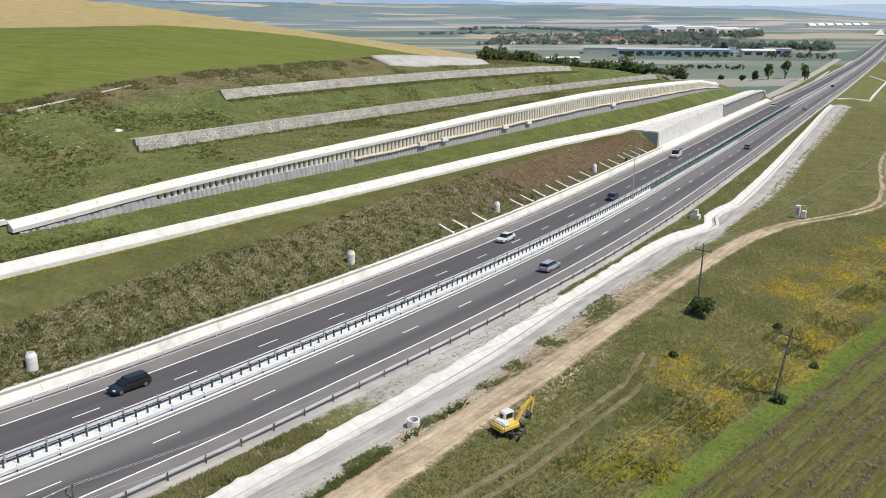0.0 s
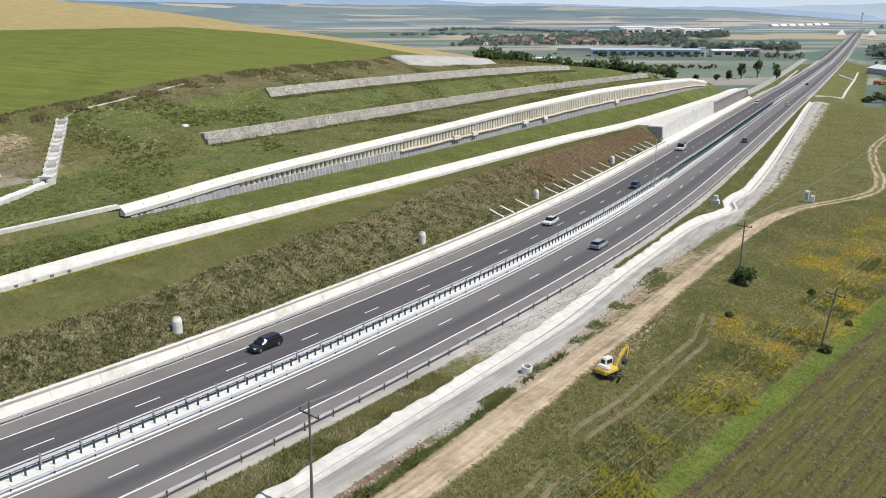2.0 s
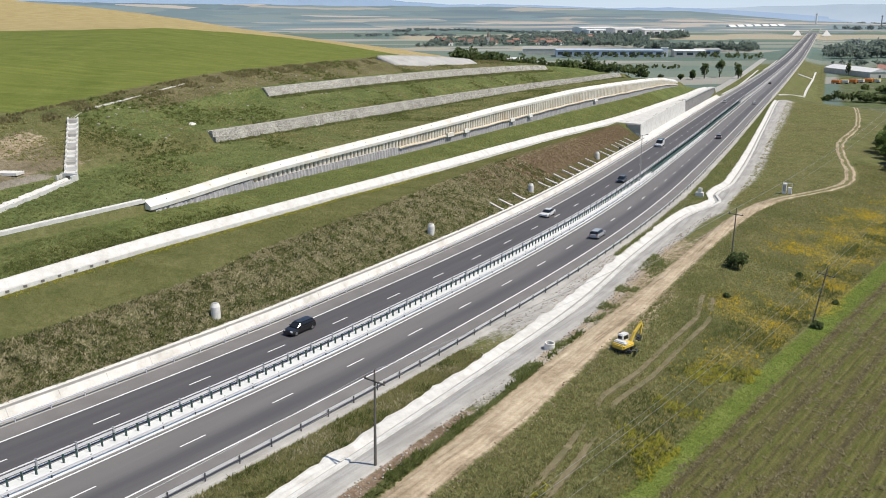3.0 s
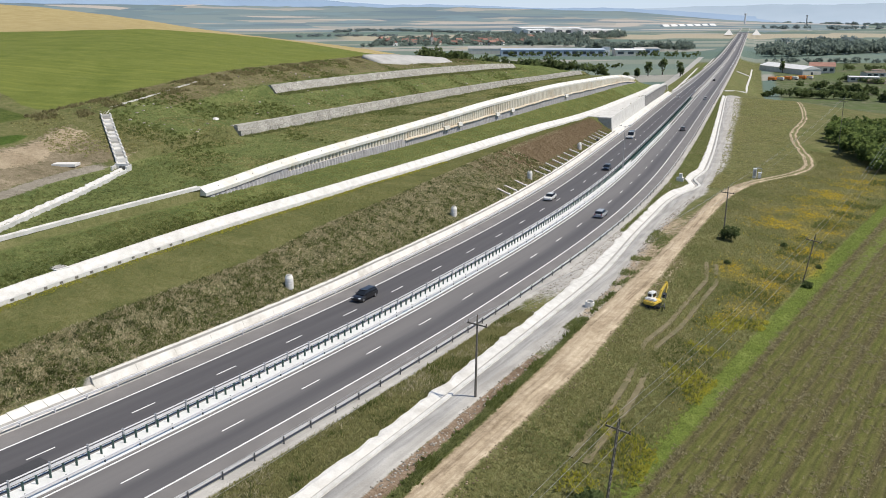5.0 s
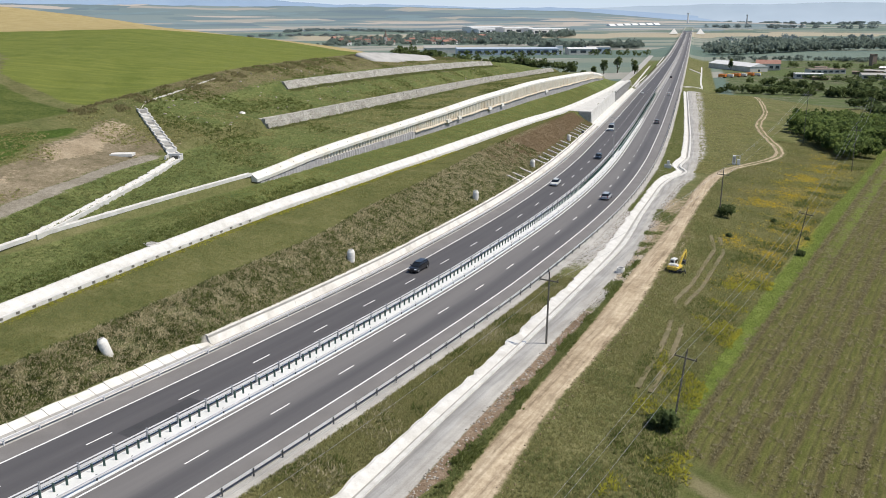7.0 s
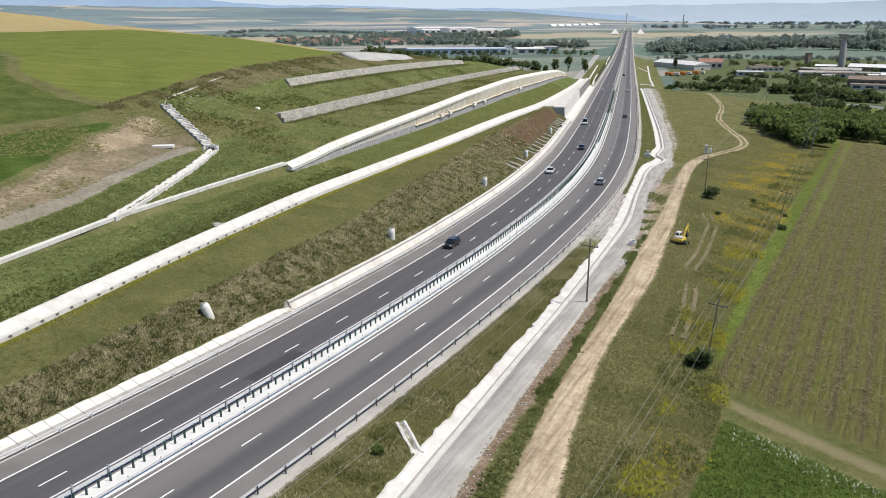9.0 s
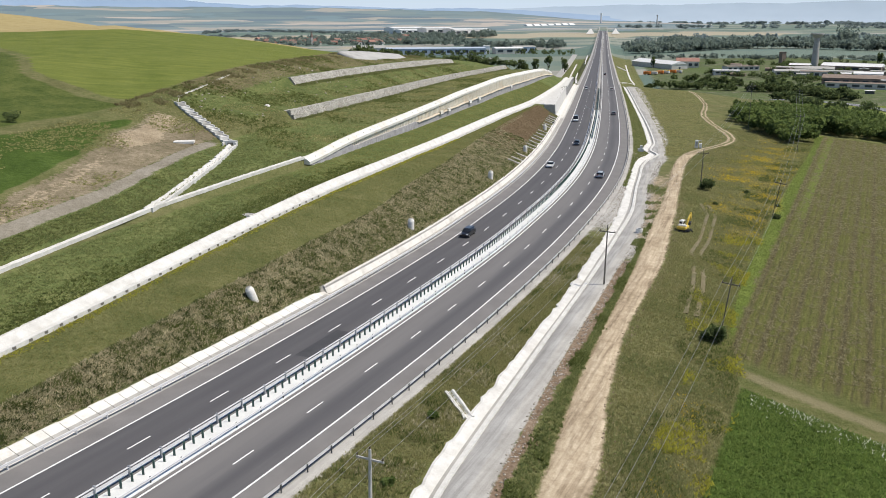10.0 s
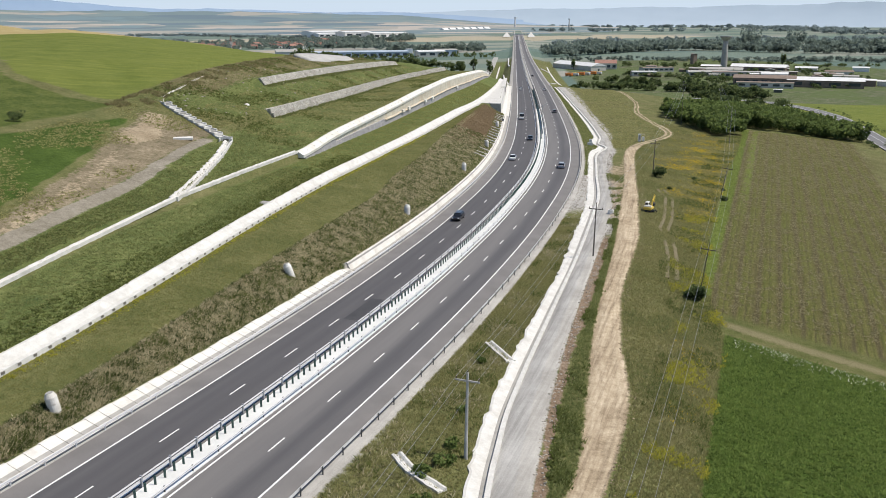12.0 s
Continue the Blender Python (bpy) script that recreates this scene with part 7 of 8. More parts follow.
tufts("meadow_grass", 4200, clumped(lambda s: R_FIELD[0](s) + 0.3, lambda s: R_FIELD[0](s) + 8.0, -40, 200, 0.1, 0.12), 0.42, 0.09, M_DARKHERB, "dark herbs along the field margin")
tufts("meadow_grass", 5000, clumped(lambda s: R_FIELD[0](s) + 0.5, lambda s: R_TRACK_R[0](s) - 0.4, -70, 230, 0.1, 0.11), 0.36, 0.06, leaf_material("seeding_grass", (0.17, 0.175, 0.075), (0.41, 0.385, 0.215), up=4.0), "pale dry grass in drifts on the meadow")
tufts("track_weeds", 1100, clumped(lambda s: R_TRACK_L[0](s) + 0.2, lambda s: R_LANE_R[0](s) - 0.2, 40, 100, 0.08, 0.16), 0.3, 0.1, M_HERB, "green weeds on the heaps beside the dirt track")
tufts("far_meadow_grass", 7000, between(lambda s: R_TRACK_L[0](s) + 0.4, lambda s: R_LANE_R[0](s) - 1.0, 150, 440), 0.25, 0.2, M_TUFT, "yellow-olive grass between track and lane")
tufts("track_weeds", 5000, between(lambda s: R_TRACK_L[0](s) + 0.3, lambda s: R_LANE_R[0](s) - 2.0, -100, 45), 0.3, 0.12, M_HERB, "weeds between the dirt track and the service lane")
tufts("track_weeds", 1200, clumped(lambda s: R_TRACK_L[0](s) + 0.2, lambda s: R_LANE_R[0](s) - 1.6, -100, 60, 0.1, 0.2), 0.4, 0.14, M_DARKHERB, "dark weeds between the dirt track and the service lane")
tufts("field_margin", 12000, lambda n: (RNG.uniform(-36.1, -33.4, n), RNG.uniform(12, 244, n)), 0.11, 0.1, leaf_material("margin_grass", (0.09, 0.13, 0.032), (0.185, 0.225, 0.075), up=4.0), "fresh green grass strip along the mown field", rows=True)


def crop_places(n):
    """Drilled rows half a metre apart."""
    u = -29.9 + 0.5 * RNG.integers(0, 140, n) + RNG.normal(0, 0.1, n)
    return u, RNG.uniform(0, 1, n) * -125 - 0.43 * (u + 30.4) - 0.4


tufts("crop", 110000, crop_places, 0.3, 0.11, leaf_material("crop_leaves", (0.066, 0.11, 0.024), (0.185, 0.25, 0.07), up=4.5), "dense green crop in drilled rows", 3, rows=True)
tufts("crop_blossom", 500, lambda n: (lambda u: (u, -0.43 * (u + 30.4) - 0.6 - np.abs(RNG.normal(0, 1.6, n))))(RNG.uniform(-29, 12, n)), 0.32, 0.07, leaf_material("white_blossom", (0.45, 0.48, 0.38), (0.7, 0.72, 0.62), up=4.0), "white blossom along the edge of the crop", 2, rows=True)
tufts("yellow_flowers", 15000, drifted, 0.2, 0.08, M_BLOOM, "drifts of yellow wild flowers in the meadow", 2)
tufts("yellow_weeds", 1500, clumped(lambda s: R_FIELD[0](s) - 0.5, lambda s: R_FIELD[0](s) + 6.5, -55, 70, 0.2, 0.14), 0.4, 0.14, M_BROOM, "yellow-green weeds at the field margin")


def hay_rows(n):
    """Ragged rows of cut hay with gaps and heaps along each."""
    r = RNG.integers(0, 24, n) * 0.5
    thin = (r % 1.0) > 0.25
    v = RNG.uniform(6, 246, n)
    k = np.array([noise.noise((float(a) * 9.1, float(b) * 0.55, 0.5)) for a, b in zip(r, v)])
    off = np.array([noise.noise((float(a) * 5.3, float(b) * 0.12, 8.5)) for a, b in zip(r, v)])
    keep = k > RNG.uniform(-0.55, 0.25, n) + 0.32 * thin
    u = -32.8 + 3.4 * r + 0.55 * off + RNG.normal(0, 0.42, n)
    head = 9.5 - 0.377 * (u + 34.5)
    keep &= (v > head) & (v < 245 + 0.18 * (u + 35.5))
    m = int(keep.sum())
    pick = RNG.choice(np.flatnonzero(keep), n, replace=True)
    return u[pick] + RNG.normal(0, 0.12, n) * (m < n), v[pick] + RNG.normal(0, 0.12, n)


tufts("swaths", 44000, hay_rows, 0.2, 0.10, leaf_material("cut_hay", (0.11, 0.105, 0.056), (0.37, 0.34, 0.21), up=3.0), "rows of cut hay on the mown field", rows=True)
tufts("stubble", 16000, lambda n: (RNG.uniform(-33, 4.5, n), RNG.uniform(8, 244, n)), 0.09, 0.09, leaf_material("stubble_grass", (0.085, 0.098, 0.034), (0.19, 0.19, 0.08), up=4.0), "short stubble between the rows", 3, rows=True)


# ---- stones on the dirt ----
def stones(name, n, pick, r, mat, label):
    bm = bmesh.new()
    bmesh.ops.create_icosphere(bm, subdivisions=1, radius=1.0)
    base = np.array([v.co for v in bm.verts])
    fac = np.array([[v.index for v in f.verts] for f in bm.faces])
    bm.free()
    s, d = pick(n)
    V, F = [], []
    for i in range(n):
        p = at(s[i], d[i])
        k = r * RNG.uniform(0.4, 1.5)
        v = base * RNG.uniform(0.7, 1.2, base.shape) * np.array([k, k * RNG.uniform(0.6, 1), k * 0.6])
        V.append(v + np.array([p.x, p.y, drop(p.x, p.y) + 0.1 * k]))
        F.append(fac + i * len(base))
    return tagged(np_mesh(name, np.concatenate(V), np.concatenate(F), mat), label, "stones", kind="stuff")


for s, d, h, r in ((-58, -21.8, 1.4, 1.2), (-61, -20.6, 1.1, 1.0), (-54.5, -21.2, 1.0, 0.9), (-66, -22.5, 1.3, 1.1), (-47, -19.8, 0.8, 0.7), (-33, -17.5, 0.8, 0.8)):
    tree(at(s, d).x, at(s, d).y, h, r, M_LEAF, "low green shrub in the verge beside the ditch", "shrub", 260, 0.16, False, 0.02)
M_STONE = leaf_material("field_stones", (0.20, 0.18, 0.15), (0.52, 0.48, 0.42), 0.95, 0.0)
M_CLOD = leaf_material("earth_clods", (0.16, 0.12, 0.08), (0.40, 0.32, 0.23), 0.95, 0.0)
stones("gravel_stones", 1500, between(lambda s: R_LANE_R[0](s) - 1.6, lambda s: R_LANE_R[0](s) - 0.2, -100, 140), 0.13, M_STONE, "loose pale stones at the lane's edge")
stones("earth_clods", 900, between(lambda s: R_TRACK_R[0](s) - 1.3, lambda s: R_TRACK_R[0](s) + 0.3, -100, 100), 0.11, M_CLOD, "loose clods of earth along the dirt track")
stones("earth_clods", 350, between(lambda s: R_TRACK_L[0](s) - 0.2, lambda s: R_LANE_R[0](s), 40, 120), 0.1, M_CLOD, "heaps of clods beside the dirt track")
stones("hill_stones", 160, between(lambda s: L_GAB1_B[0](s) + 1, lambda s: L_CREST[0](s), 60, 300), 0.3, M_STONE, "pale stones scattered on the hillside")
stones("verge_stones", 1200, between(lambda s: R_DITCH_L[0](s) + 0.3, lambda s: -13.6 + 0 * s, 40, 150), 0.12, M_STONE, "pale rubble on the verge")
boulder = thing("boulder", stand(88, 77.6, drop_sd(88, 77.6)), "pale boulder lying on the grassy hillside", "boulder")
bm = bmesh.new()
bmesh.ops.create_icosphere(bm, subdivisions=2, radius=0.8)
for v in bm.verts:
    v.co *= 1 + 0.22 * noise.noise(v.co * 1.7)
    v.co.z *= 0.6
part("rock", bm, M_CONCRETE, boulder)
# ---- country road on the plain ----
M_ROAD2 = surface("old_asphalt", (0.13, 0.13, 0.135), (0.18, 0.18, 0.185), 0.3, 8.0, 0.85)
way2 = [(150, 122), (170, 147), (190, 172), (224, 213), (269, 268), (303, 325), (322, 378), (334, 430), (340, 480)]


def draped(pts, up):
    out = []
    for (x0, y0), (x1, y1) in zip(pts[:-1], pts[1:]):
        for k in range(8):
            x, y = x0 + (x1 - x0) * k / 8, y0 + (y1 - y0) * k / 8
            out.append(Vector((x, y, 0)))
    for _ in range(8):
        out = [out[0]] + [(out[i - 1] + out[i] * 2 + out[i + 1]) / 4 for i in range(1, len(out) - 1)] + [out[-1]]
    for p in out:
        p.z = max(drop(p.x + dx, p.y + dy) for dx, dy in ((0, 0), (3, -3), (-3, 3))) + up
    zs = [p.z for p in out]
    for _ in range(10):
        zs = [zs[0]] + [(zs[i - 1] + zs[i] + zs[i + 1]) / 3 for i in range(1, len(zs) - 1)] + [zs[-1]]
    for p, z in zip(out, zs):
        p.z = z + 0.25
    return out


lane2 = draped(way2, 0.1)
country = path_strip("country_road", lane2, [(-4.2, -1.5), (-4.2, 0), (4.2, 0), (4.2, -1.5)], M_ROAD2, "grey country road with white lines curving past the field", "road", 3.0)
for x in (-3.7, 3.7):
    path_strip("edge_line", lane2, [(x - 0.09, -0.1), (x - 0.09, 0.02), (x + 0.09, 0.02), (x + 0.09, -0.1)], M_PAINT, "", "", 3.0, country)
path_strip("centre_line", lane2, [(-0.07, -0.1), (-0.07, 0.02), (0.07, 0.02), (0.07, -0.1)], M_PAINT, "", "", 3.0, country)

# ---- drains on the far embankment ----
for pts in ([(497, -14.5), (525, -17.5), (560, -24), (600, -27)], [(600, -27), (700, -27), (880, -29), (1000, -30)], [(815, -16), (880, -29)], [(490, 15.5), (560, 17.5), (650, 20), (780, 22)], [(520, 23), (640, 27), (800, 30), (1000, 30)], [(880, 17), (1000, 19), (1200, 20)]):
    path_strip("embankment_drain", on_ground(pts, 0.25), [(-0.8, -0.8), (-0.8, 0.1), (0.8, 0.1), (0.8, -0.8)], M_WHITE, "white concrete drain down the embankment", "drain", 4.0)
for pts in ([(455, 24), (520, 33), (640, 44), (800, 42), (1000, 40), (1250, 40)],):
    path_strip("haul_road", on_ground(pts, 0.3), [(-4.5, -2.0), (-3.5, 0.0), (3.5, 0.0), (4.5, -2.0)], M_CONCRETE_GREY, "pale gravel haul road at the foot of the embankment", "road", 5.0)
# bridge with wing walls at the far end of the straight
bridge = thing("overpass", stand(2420, 0, -22), "far white concrete overpass with wing walls", "bridge")
part("deck", boxes((-40, 40, -4, 4, 5.5, 7.5)), M_WHITE, bridge)
for e in (-1, 1):
    bm = bmesh.new()
    vs = [bm.verts.new(c) for c in ((e * 24, -30, 0), (e * 46, -30, 0), (e * 34, 0, 14), (e * 24, 6, 0), (e * 46, 6, 0))]
    for f in ((0, 1, 2), (1, 4, 2), (4, 3, 2), (3, 0, 2)):
        bm.faces.new([vs[k] for k in f])
    bmesh.ops.recalc_face_normals(bm, faces=bm.faces)
    part("wing_wall", bm, M_WHITE, bridge)

# ---- buildings on the plain ----
M_SHEET = surface("white_sheet_roof", (0.62, 0.62, 0.61), (0.78, 0.78, 0.77), 0.15, 2.0, 0.6)
M_PLASTER = surface("pale_plaster", (0.46, 0.44, 0.40), (0.62, 0.60, 0.55), 0.2, 2.0, 0.9)
M_BLUE = surface("blue_grey_cladding", (0.38, 0.44, 0.52), (0.48, 0.54, 0.62), 0.1, 1.0, 0.6)
M_TILE = surface("red_roof_tiles", (0.26, 0.13, 0.10), (0.38, 0.22, 0.17), 0.3, 3.0, 0.9)
M_BROWN = surface("brown_masonry", (0.16, 0.12, 0.095), (0.27, 0.21, 0.17), 0.3, 3.0, 0.9)
M_PANE = plain("dark_pane", (0.05, 0.06, 0.07), 0.2)


def building(x, y, w, l, h, turn, wall, roof, label, name="hall", pitch=0.12, windows=0, group="", category="building", z=None):
    ob = thing(name, pose(x, y, (drop(x, y) if z is None else z) - 0.4, 0, 0, turn), label, category, group)
    part("wall_block", boxes((-w / 2, w / 2, -l / 2, l / 2, 0, h)), wall, ob)
    bm = bmesh.new()
    r = max(0.25, w * pitch)
    o = 0.5
    a = [bm.verts.new(c) for c in ((-w / 2 - o, -l / 2 - o, h), (w / 2 + o, -l / 2 - o, h), (0, -l / 2 - o, h + r), (-w / 2 - o, l / 2 + o, h), (w / 2 + o, l / 2 + o, h), (0, l / 2 + o, h + r))]
    for f in ((0, 1, 2), (3, 5, 4), (0, 2, 5, 3), (1, 4, 5, 2), (0, 3, 4, 1)):
        bm.faces.new([a[k] for k in f])
    bmesh.ops.recalc_face_normals(bm, faces=bm.faces)
    part("roof", bm, roof, ob)
    for k in range(windows):
        u = -l / 2 + (k + 0.5) * l / windows
        for e in (-1, 1):
            part("window", boxes((e * w / 2 - 0.08, e * w / 2 + 0.08, u - l / windows * 0.3, u + l / windows * 0.3, h * 0.35, h * 0.75)), M_PANE, ob)
    part("door", boxes((-1.2, 1.2, -l / 2 - 0.08, -l / 2 + 0.05, 0, min(3.0, h * 0.7))), M_PANE, ob)
    return ob


building(490, 880, 22, 84, 6, 3, M_PLASTER, M_SHEET, "long white-roofed hall beside the truck yard", pitch=0.16)
building(518, 862, 16, 26, 8, 60, M_PLASTER, M_TILE, "pale house with a broad red tiled roof", "house", 0.25, 4)
building(482, 734, 14, 26, 5, 64, M_PLASTER, M_SHEET, "low flat pale workshop building", windows=4, pitch=0.03)
building(538, 786, 14, 38, 5, 80, M_PLASTER, M_BROWN, "low pale workshop with a brown roof", windows=6, pitch=0.05)
building(548, 708, 26, 42, 5, 58, M_PLASTER, M_CONCRETE_GREY, "low pale workshop with a flat grey roof", windows=5, pitch=0.05)
building(545, 676, 16, 26, 6.5, 48, M_PLASTER, M_BROWN, "white-fronted building with dark windows", windows=4, pitch=0.03)
building(590, 690, 12, 44, 5, 50, M_PLASTER, M_CONCRETE_GREY, "long low pale shed", windows=5, pitch=0.05)
building(650, 738, 24, 62, 6.5, 36, M_BROWN, M_SHEET, "long brown hall with a white sheet roof", windows=6)
building(700, 715, 14, 24, 5, 40, M_PLASTER, M_SHEET, "small white-roofed shed among the works")
building(622, 790, 14, 22, 5, 40, M_BROWN, M_SHEET, "small brown shed with a pale roof")
building(580, 640, 14, 26, 6, 45, M_SHEET, M_SHEET, "bright white shed in the works yard")
building(600, 740, 22, 40, 4.5, 46, M_PLASTER, M_CONCRETE_GREY, "old pale workshop with a grey roof", windows=4, pitch=0.1)
building(512, 582, 24, 56, 7.5, 45, M_BROWN, M_BROWN, "large brown brick factory hall", windows=7, pitch=0.1)
building(492, 560, 12, 50, 5, 45, M_PLASTER, M_BROWN, "low pale lean-to in front of the factory hall", windows=5, pitch=0.05)
building(548, 542, 26, 66, 7, 43, M_BROWN, M_SHEET, "brown hall with a bright white sheet roof", windows=4, pitch=0.1)
building(590, 535, 10, 20, 6, 40, M_BROWN, M_SHEET, "small brown shed at the end of the works")
building(606, 526, 9, 12, 5, 40, M_PLASTER, M_SHEET, "small white shed at the end of the works")
building(462, 512, 4, 7, 3, 45, M_DARKSTEEL, M_SHEET, "small dark hut at the field edge", "hut", 0.08)
building(760, 690, 10, 18, 5, 40, M_SHEET, M_SHEET, "white shed beyond the works")
yard_rng = random.Random(8)
for k in range(26):
    u, v = yard_rng.uniform(-1, 1), yard_rng.uniform(-1, 1)
    x, y = 600 + 105 * u + 30 * v, 700 - 85 * u + 75 * v
    building(x, y, yard_rng.uniform(6, 12), yard_rng.uniform(10, 30), yard_rng.uniform(3, 5), 46 + 90 * (k % 3 == 0), yard_rng.choice((M_BROWN, M_PLASTER, M_BROWN)), yard_rng.choice((M_BROWN, M_CONCRETE_GREY, M_SHEET, M_BROWN)), "small shed in the works yard", "shed", 0.12, 0, "sheds of the works", "shed")
building(667, 878, 6, 6, 15, 0, M_BROWN, M_BROWN, "square brown brick tower", "tower", 0.05, 0, "", "tower")
# long hall and neighbours on the left of the motorway
building(322, 1252, 46, 152, 10, 80, M_BLUE, M_BLUE, "very long blue-grey industrial hall behind a hedge", windows=12, pitch=0.03)
building(236, 1330, 40, 52, 9, 80, M_PLASTER, M_CONCRETE_GREY, "wide low hall with a grey roof", pitch=0.08)
building(436, 1236, 34, 44, 9, 80, M_PLASTER, M_SHEET, "white industrial hall beside the long one", windows=3, pitch=0.05)
building(470, 1256, 30, 36, 10, 80, M_BLUE, M_CONCRETE_GREY, "grey hall beside the long one", windows=3, pitch=0.05)
building(402, 1240, 8, 10, 13, 80, M_SHEET, M_SHEET, "small white block between the halls", windows=0, pitch=0.02)
building(150, 1120, 12, 44, 5, -80, M_PLASTER, M_SHEET, "long low white roofed shed behind the hill")
for x, y, w, l, h in ((618, 2500, 60, 110, 16), (660, 2330, 50, 90, 18), (700, 2240, 60, 70, 16), (770, 2290, 40, 60, 15), (600, 2420, 40, 60, 12)):
    building(x, y, w, l, h, -75, M_SHEET, M_SHEET, "large white factory hall on the far plain", windows=3, pitch=0.05, group="white factory halls")
for k in range(7):
    building(1250 + 42 * k, 3050 + 26 * k, 26, 34, 7, -60, M_SHEET, M_SHEET, "white barn in a row on the far plain", "barn", 0.3, 0, "row of white barns", "barn")
house_rng = random.Random(3)
VILLAGE = [building(x, y, w, l, h, turn, wall, roof, words, "house", 0.36, 2, "village houses", "house")
           for x, y, w, l, h, turn, wall, roof, words in ((300, 1700, 10, 14, 5, 20, M_PLASTER, M_TILE, "pale village house with a red tiled roof"), (330, 1725, 9, 18, 4.5, -60, M_PLASTER, M_BROWN, "pale village house with a brown roof"),
                                                         (270, 1735, 11, 13, 6, -20, M_SHEET, M_TILE, "white village house with a red roof"), (250, 1700, 10, 16, 5, 70, M_BROWN, M_TILE, "brown village house with a faded red roof"))]
for k in range(64):
    u, v = house_rng.uniform(0, 1), house_rng.uniform(0, 1)
    x, y = 120 + 300 * u + 130 * v * u, 1640 + 330 * v + 60 * math.sin(9 * u)
    copy_thing(VILLAGE[k % 4], pose(x, y, drop(x, y) - 0.4, 0, 0, house_rng.uniform(-80, 80)))
for k in range(16):
    x, y = house_rng.uniform(-360, 260), house_rng.uniform(3700, 4000)
    copy_thing(VILLAGE[k % 4], pose(x, y, drop(x, y) - 0.4, 0, 0, house_rng.uniform(-80, 80)) @ Matrix.Scale(1.0, 4))
church = thing("church", pose(205, 1705, drop(205, 1705) - 0.3), "small pale church with a pointed spire in the village", "church")
part("nave", boxes((-5, 5, -9, 9, 0, 8)), M_PLASTER, church)
part("tower", boxes((-2.5, 2.5, -13.5, -8.8, 0, 15)), M_PLASTER, church)
bm = bmesh.new()
tube(bm, (0, -11.1, 15), (0, -11.1, 27), 3.2, 0.1, 6)
part("spire", bm, M_BROWN, church)
for x, y, w, h, words in ((1770, 3458, 9, 44, "tall white slender tower on the far plain"), (1976, 3340, 6, 40, "tall grey chimney on the far plain")):
    mast = thing("tower", pose(x, y, drop(x, y) - 0.5), words, "tower")
    bm = bmesh.new()
    tube(bm, (0, 0, 0), (0, 0, h), w / 2, w / 3, 12)
    part("shaft", bm, M_SHEET if w > 8 else M_CONCRETE_GREY, mast)
    bm = bmesh.new()
    tube(bm, (0, 0, h), (0, 0, h + 5), w * 0.6, w * 0.6, 12)
    part("head", bm, M_SHEET if w > 8 else M_CONCRETE_GREY, mast)
tower = thing("water_tower", pose(673, 826, drop(673, 826)), "tall grey concrete water tower with a flared top", "water tower")
bm = bmesh.new()
tube(bm, (0, 0, -1), (0, 0, 33), 4.4, 3.2, 20)
part("shaft", bm, M_CONCRETE_GREY, tower)
bm = bmesh.new()
tube(bm, (0, 0, 33), (0, 0, 37.5), 3.2, 7.2, 20)
tube(bm, (0, 0, 37.5), (0, 0, 39), 7.4, 7.4, 20)
part("tank", bm, M_CONCRETE_GREY, tower)
M_ORANGE = plain("orange_lorry_paint", (0.62, 0.19, 0.03), 0.5)


def lorry(x, y, turn, mat, label):
    ob = thing("lorry", pose(x, y, drop(x, y), 0, 0, turn), label, "lorry", "lorries in the yard")
    part("box_body", bev(boxes((-1.25, 1.25, -4.5, 2.0, 1.0, 3.3)), 0.06, 1), mat, ob)
    part("cab", bev(boxes((-1.2, 1.2, 2.15, 4.2, 0.7, 3.1)), 0.15, 2), mat, ob)
    part("windscreen", boxes((-1.05, 1.05, 4.15, 4.24, 1.8, 2.8)), M_DKGLASS, ob)
    for y0 in (-3.4, -2.2, 3.1):
        for e in (-1, 1):
            bm = bmesh.new()
            tube(bm, (e * 0.85, y0, 0.5), (e * 1.25, y0, 0.5), 0.5, 0.5, 12)
            part("wheel", bm, M_RUBBER, ob)


for k in range(12):
    lorry(410 + 4.6 * k, 772 + 1.2 * k + 6 * (k % 2), 20 + 7 * (k % 3), (M_ORANGE, M_ORANGE, M_CAB, M_YELLOW)[k % 4], ("orange lorry parked in the yard", "orange lorry parked in the yard", "white lorry parked in the yard", "yellow lorry parked in the yard")[k % 4])

# ---- little white cabin on the meadow ----
gx, gy = 73.5, 174.5
stand_ = thing("hunting_stand", pose(gx, gy, drop(gx, gy), 0, 0, -30), "small white framed cabin standing in the meadow", "cabin")
part("cabin", bev(boxes((-0.9, 0.0, -0.7, 0.7, 0.1, 2.6)), 0.04, 1), M_CAB, stand_)
part("panel", boxes((-0.75, -0.15, -0.74, -0.68, 0.7, 2.2)), M_CONCRETE_GREY, stand_)
part("side_box", bev(boxes((0.35, 1.2, -0.5, 0.5, 0.1, 1.6)), 0.04, 1), M_CAB, stand_)
part("rail", boxes((-0.9, 1.2, 0.3, 0.36, 2.45, 2.6), (1.14, 1.2, 0.3, 0.36, 0, 2.5)), M_CAB, stand_)

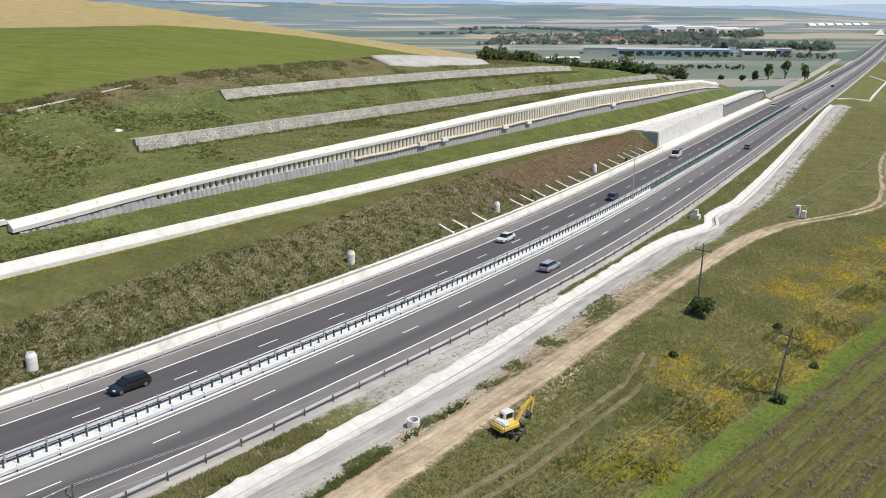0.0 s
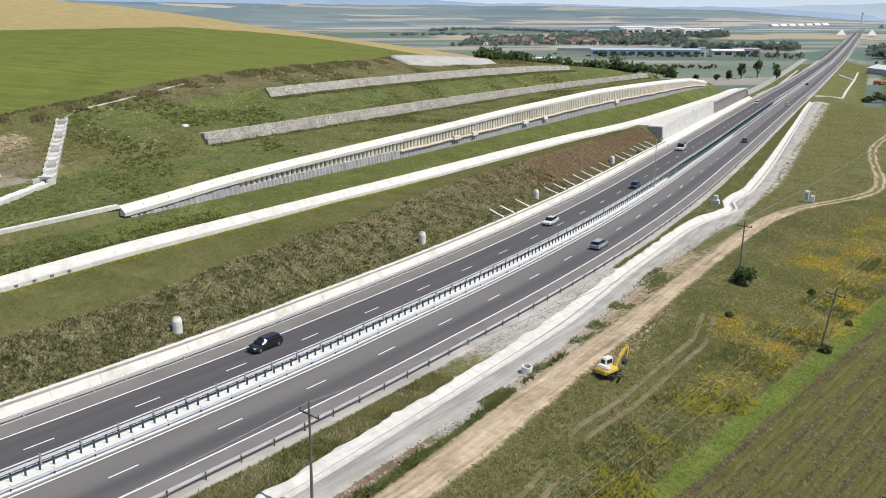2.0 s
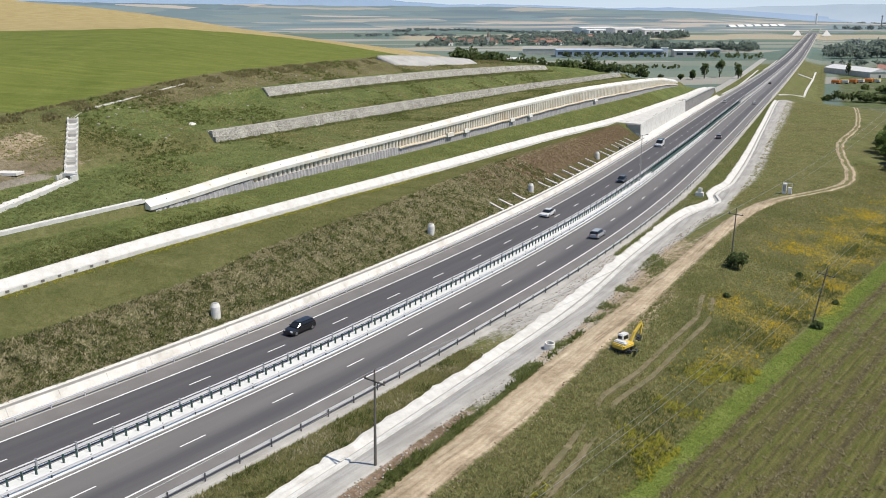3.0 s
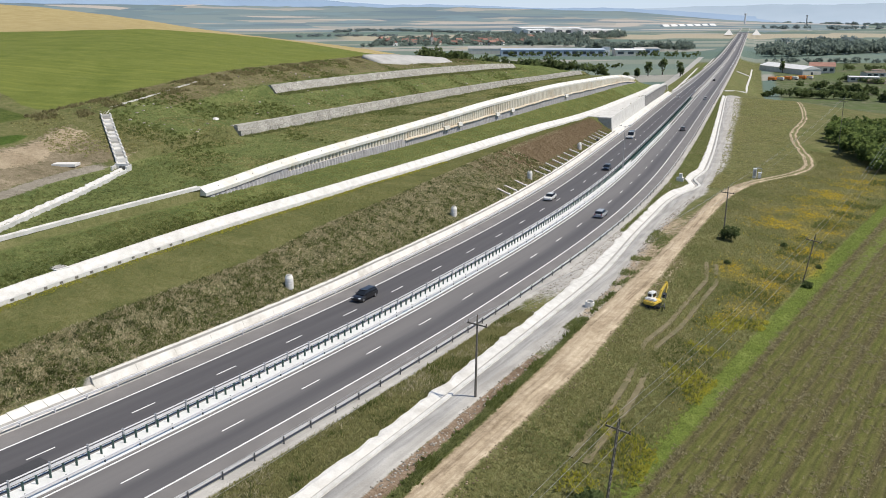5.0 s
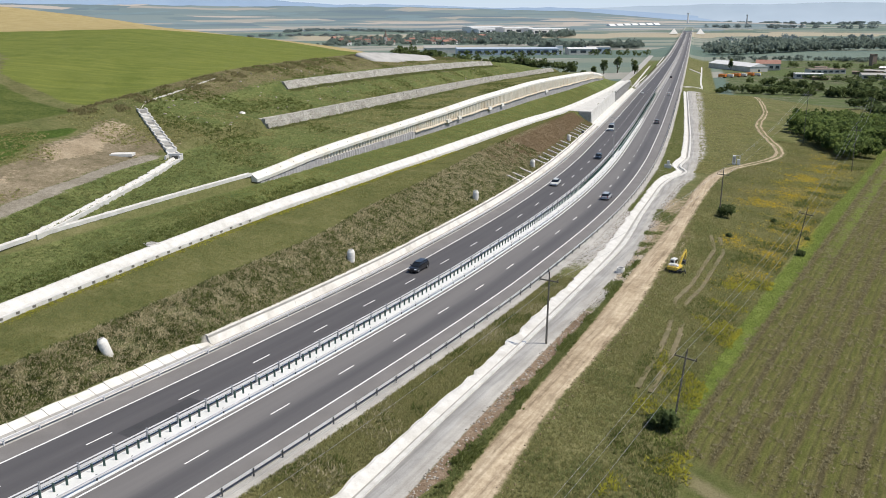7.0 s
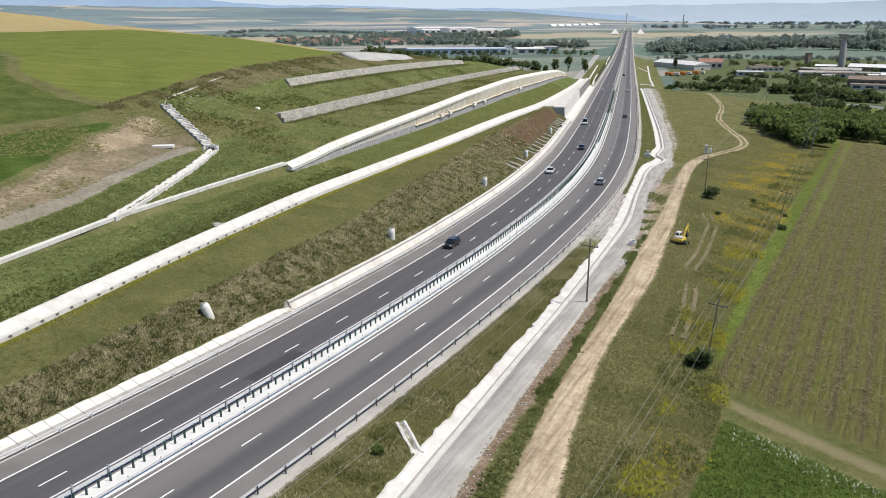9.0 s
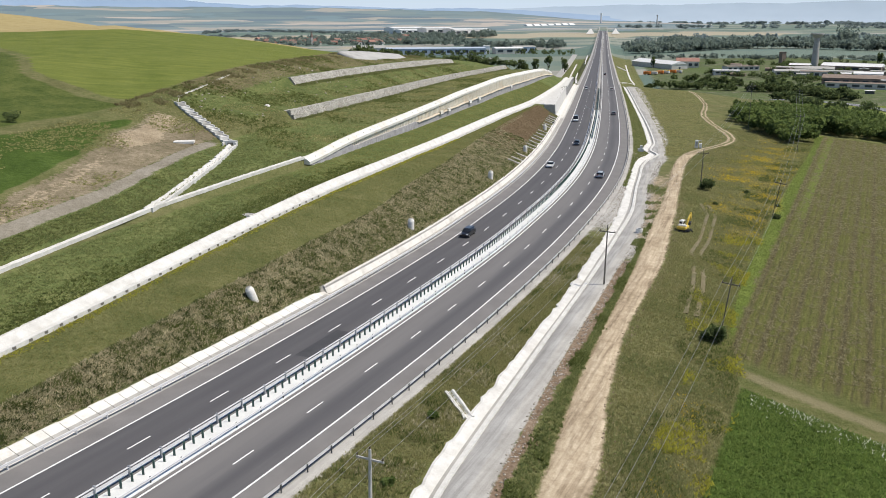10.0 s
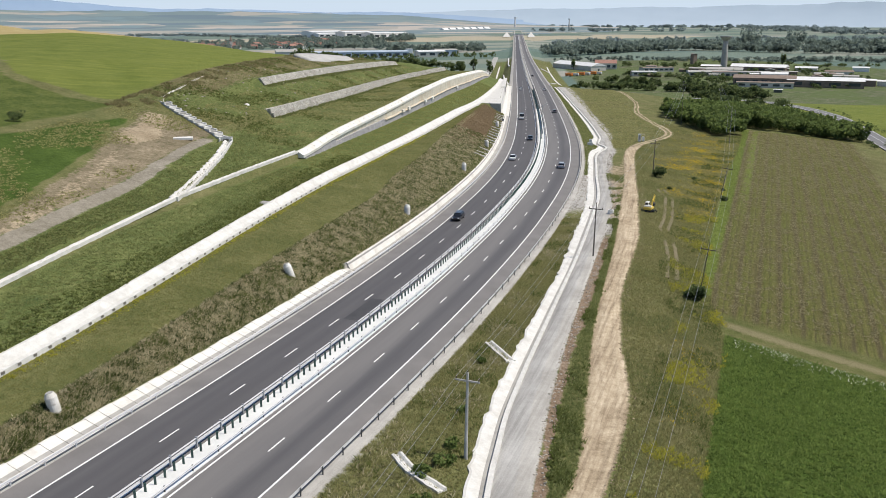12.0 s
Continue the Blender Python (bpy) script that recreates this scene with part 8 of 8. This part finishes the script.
# ---- hills on the horizon ----
def ridge(name, dist, profile, mat, label, depth, steps_, seed):
    verts, faces = [], []
    rows = 7
    bs = np.linspace(profile[0][0], profile[-1][0], steps_)
    hs = np.interp(bs, [p[0] for p in profile], [p[1] for p in profile])
    for b, h in zip(bs, hs):
        for k in range(rows):
            u = k / (rows - 1)
            r = dist - depth * (1 - u) ** 1.2
            wob = 1 + 0.09 * noise.noise((b * 0.25, k * 0.6, seed)) + 0.05 * noise.noise((b * 1.1, k * 1.3, seed + 5))
            z = -26 + (h + 26) * (u ** 1.4) * (wob if 0 < k else 1)
            verts.append((r * math.sin(radians(b)), r * math.cos(radians(b)), z))
    for i in range(len(bs) - 1):
        for k in range(rows - 1):
            a = i * rows + k
            faces.append((a, a + rows, a + rows + 1, a + 1))
    ob = mesh_part(name, verts, faces, mat, None, "", True)
    return tagged(ob, label, "hills", kind="structure")


# distance haze is painted into this blue base colour
M_HILL_FAR = surface("haze_blue_hills", (0.23, 0.32, 0.45), (0.28, 0.375, 0.5), 0.0012, 0.006, 1.0, bump=0)


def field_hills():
    m, nt, b = material("haze_teal_field_hills", 1.0)
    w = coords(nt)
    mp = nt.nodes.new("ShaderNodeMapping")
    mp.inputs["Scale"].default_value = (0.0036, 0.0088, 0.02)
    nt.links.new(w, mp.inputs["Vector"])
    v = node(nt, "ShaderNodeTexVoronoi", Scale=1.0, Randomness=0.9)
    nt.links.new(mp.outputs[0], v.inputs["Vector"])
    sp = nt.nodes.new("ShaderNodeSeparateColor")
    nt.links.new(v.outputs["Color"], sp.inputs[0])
    # teal and beige fields, with distance haze mixed into each colour
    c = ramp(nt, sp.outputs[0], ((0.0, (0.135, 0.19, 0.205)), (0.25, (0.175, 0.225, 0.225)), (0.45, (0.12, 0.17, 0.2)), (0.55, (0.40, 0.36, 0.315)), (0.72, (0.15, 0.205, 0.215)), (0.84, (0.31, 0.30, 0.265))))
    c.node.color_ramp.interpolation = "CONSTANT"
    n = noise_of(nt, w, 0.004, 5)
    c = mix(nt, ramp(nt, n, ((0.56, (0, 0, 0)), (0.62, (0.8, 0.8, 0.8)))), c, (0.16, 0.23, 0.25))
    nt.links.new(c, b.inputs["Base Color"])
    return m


# thicker haze put into the base colour as a paler blue
M_HILL_PALE = surface("haze_pale_mountains", (0.33, 0.41, 0.49), (0.37, 0.45, 0.53), 0.0012, 0.006, 1.0, bump=0)
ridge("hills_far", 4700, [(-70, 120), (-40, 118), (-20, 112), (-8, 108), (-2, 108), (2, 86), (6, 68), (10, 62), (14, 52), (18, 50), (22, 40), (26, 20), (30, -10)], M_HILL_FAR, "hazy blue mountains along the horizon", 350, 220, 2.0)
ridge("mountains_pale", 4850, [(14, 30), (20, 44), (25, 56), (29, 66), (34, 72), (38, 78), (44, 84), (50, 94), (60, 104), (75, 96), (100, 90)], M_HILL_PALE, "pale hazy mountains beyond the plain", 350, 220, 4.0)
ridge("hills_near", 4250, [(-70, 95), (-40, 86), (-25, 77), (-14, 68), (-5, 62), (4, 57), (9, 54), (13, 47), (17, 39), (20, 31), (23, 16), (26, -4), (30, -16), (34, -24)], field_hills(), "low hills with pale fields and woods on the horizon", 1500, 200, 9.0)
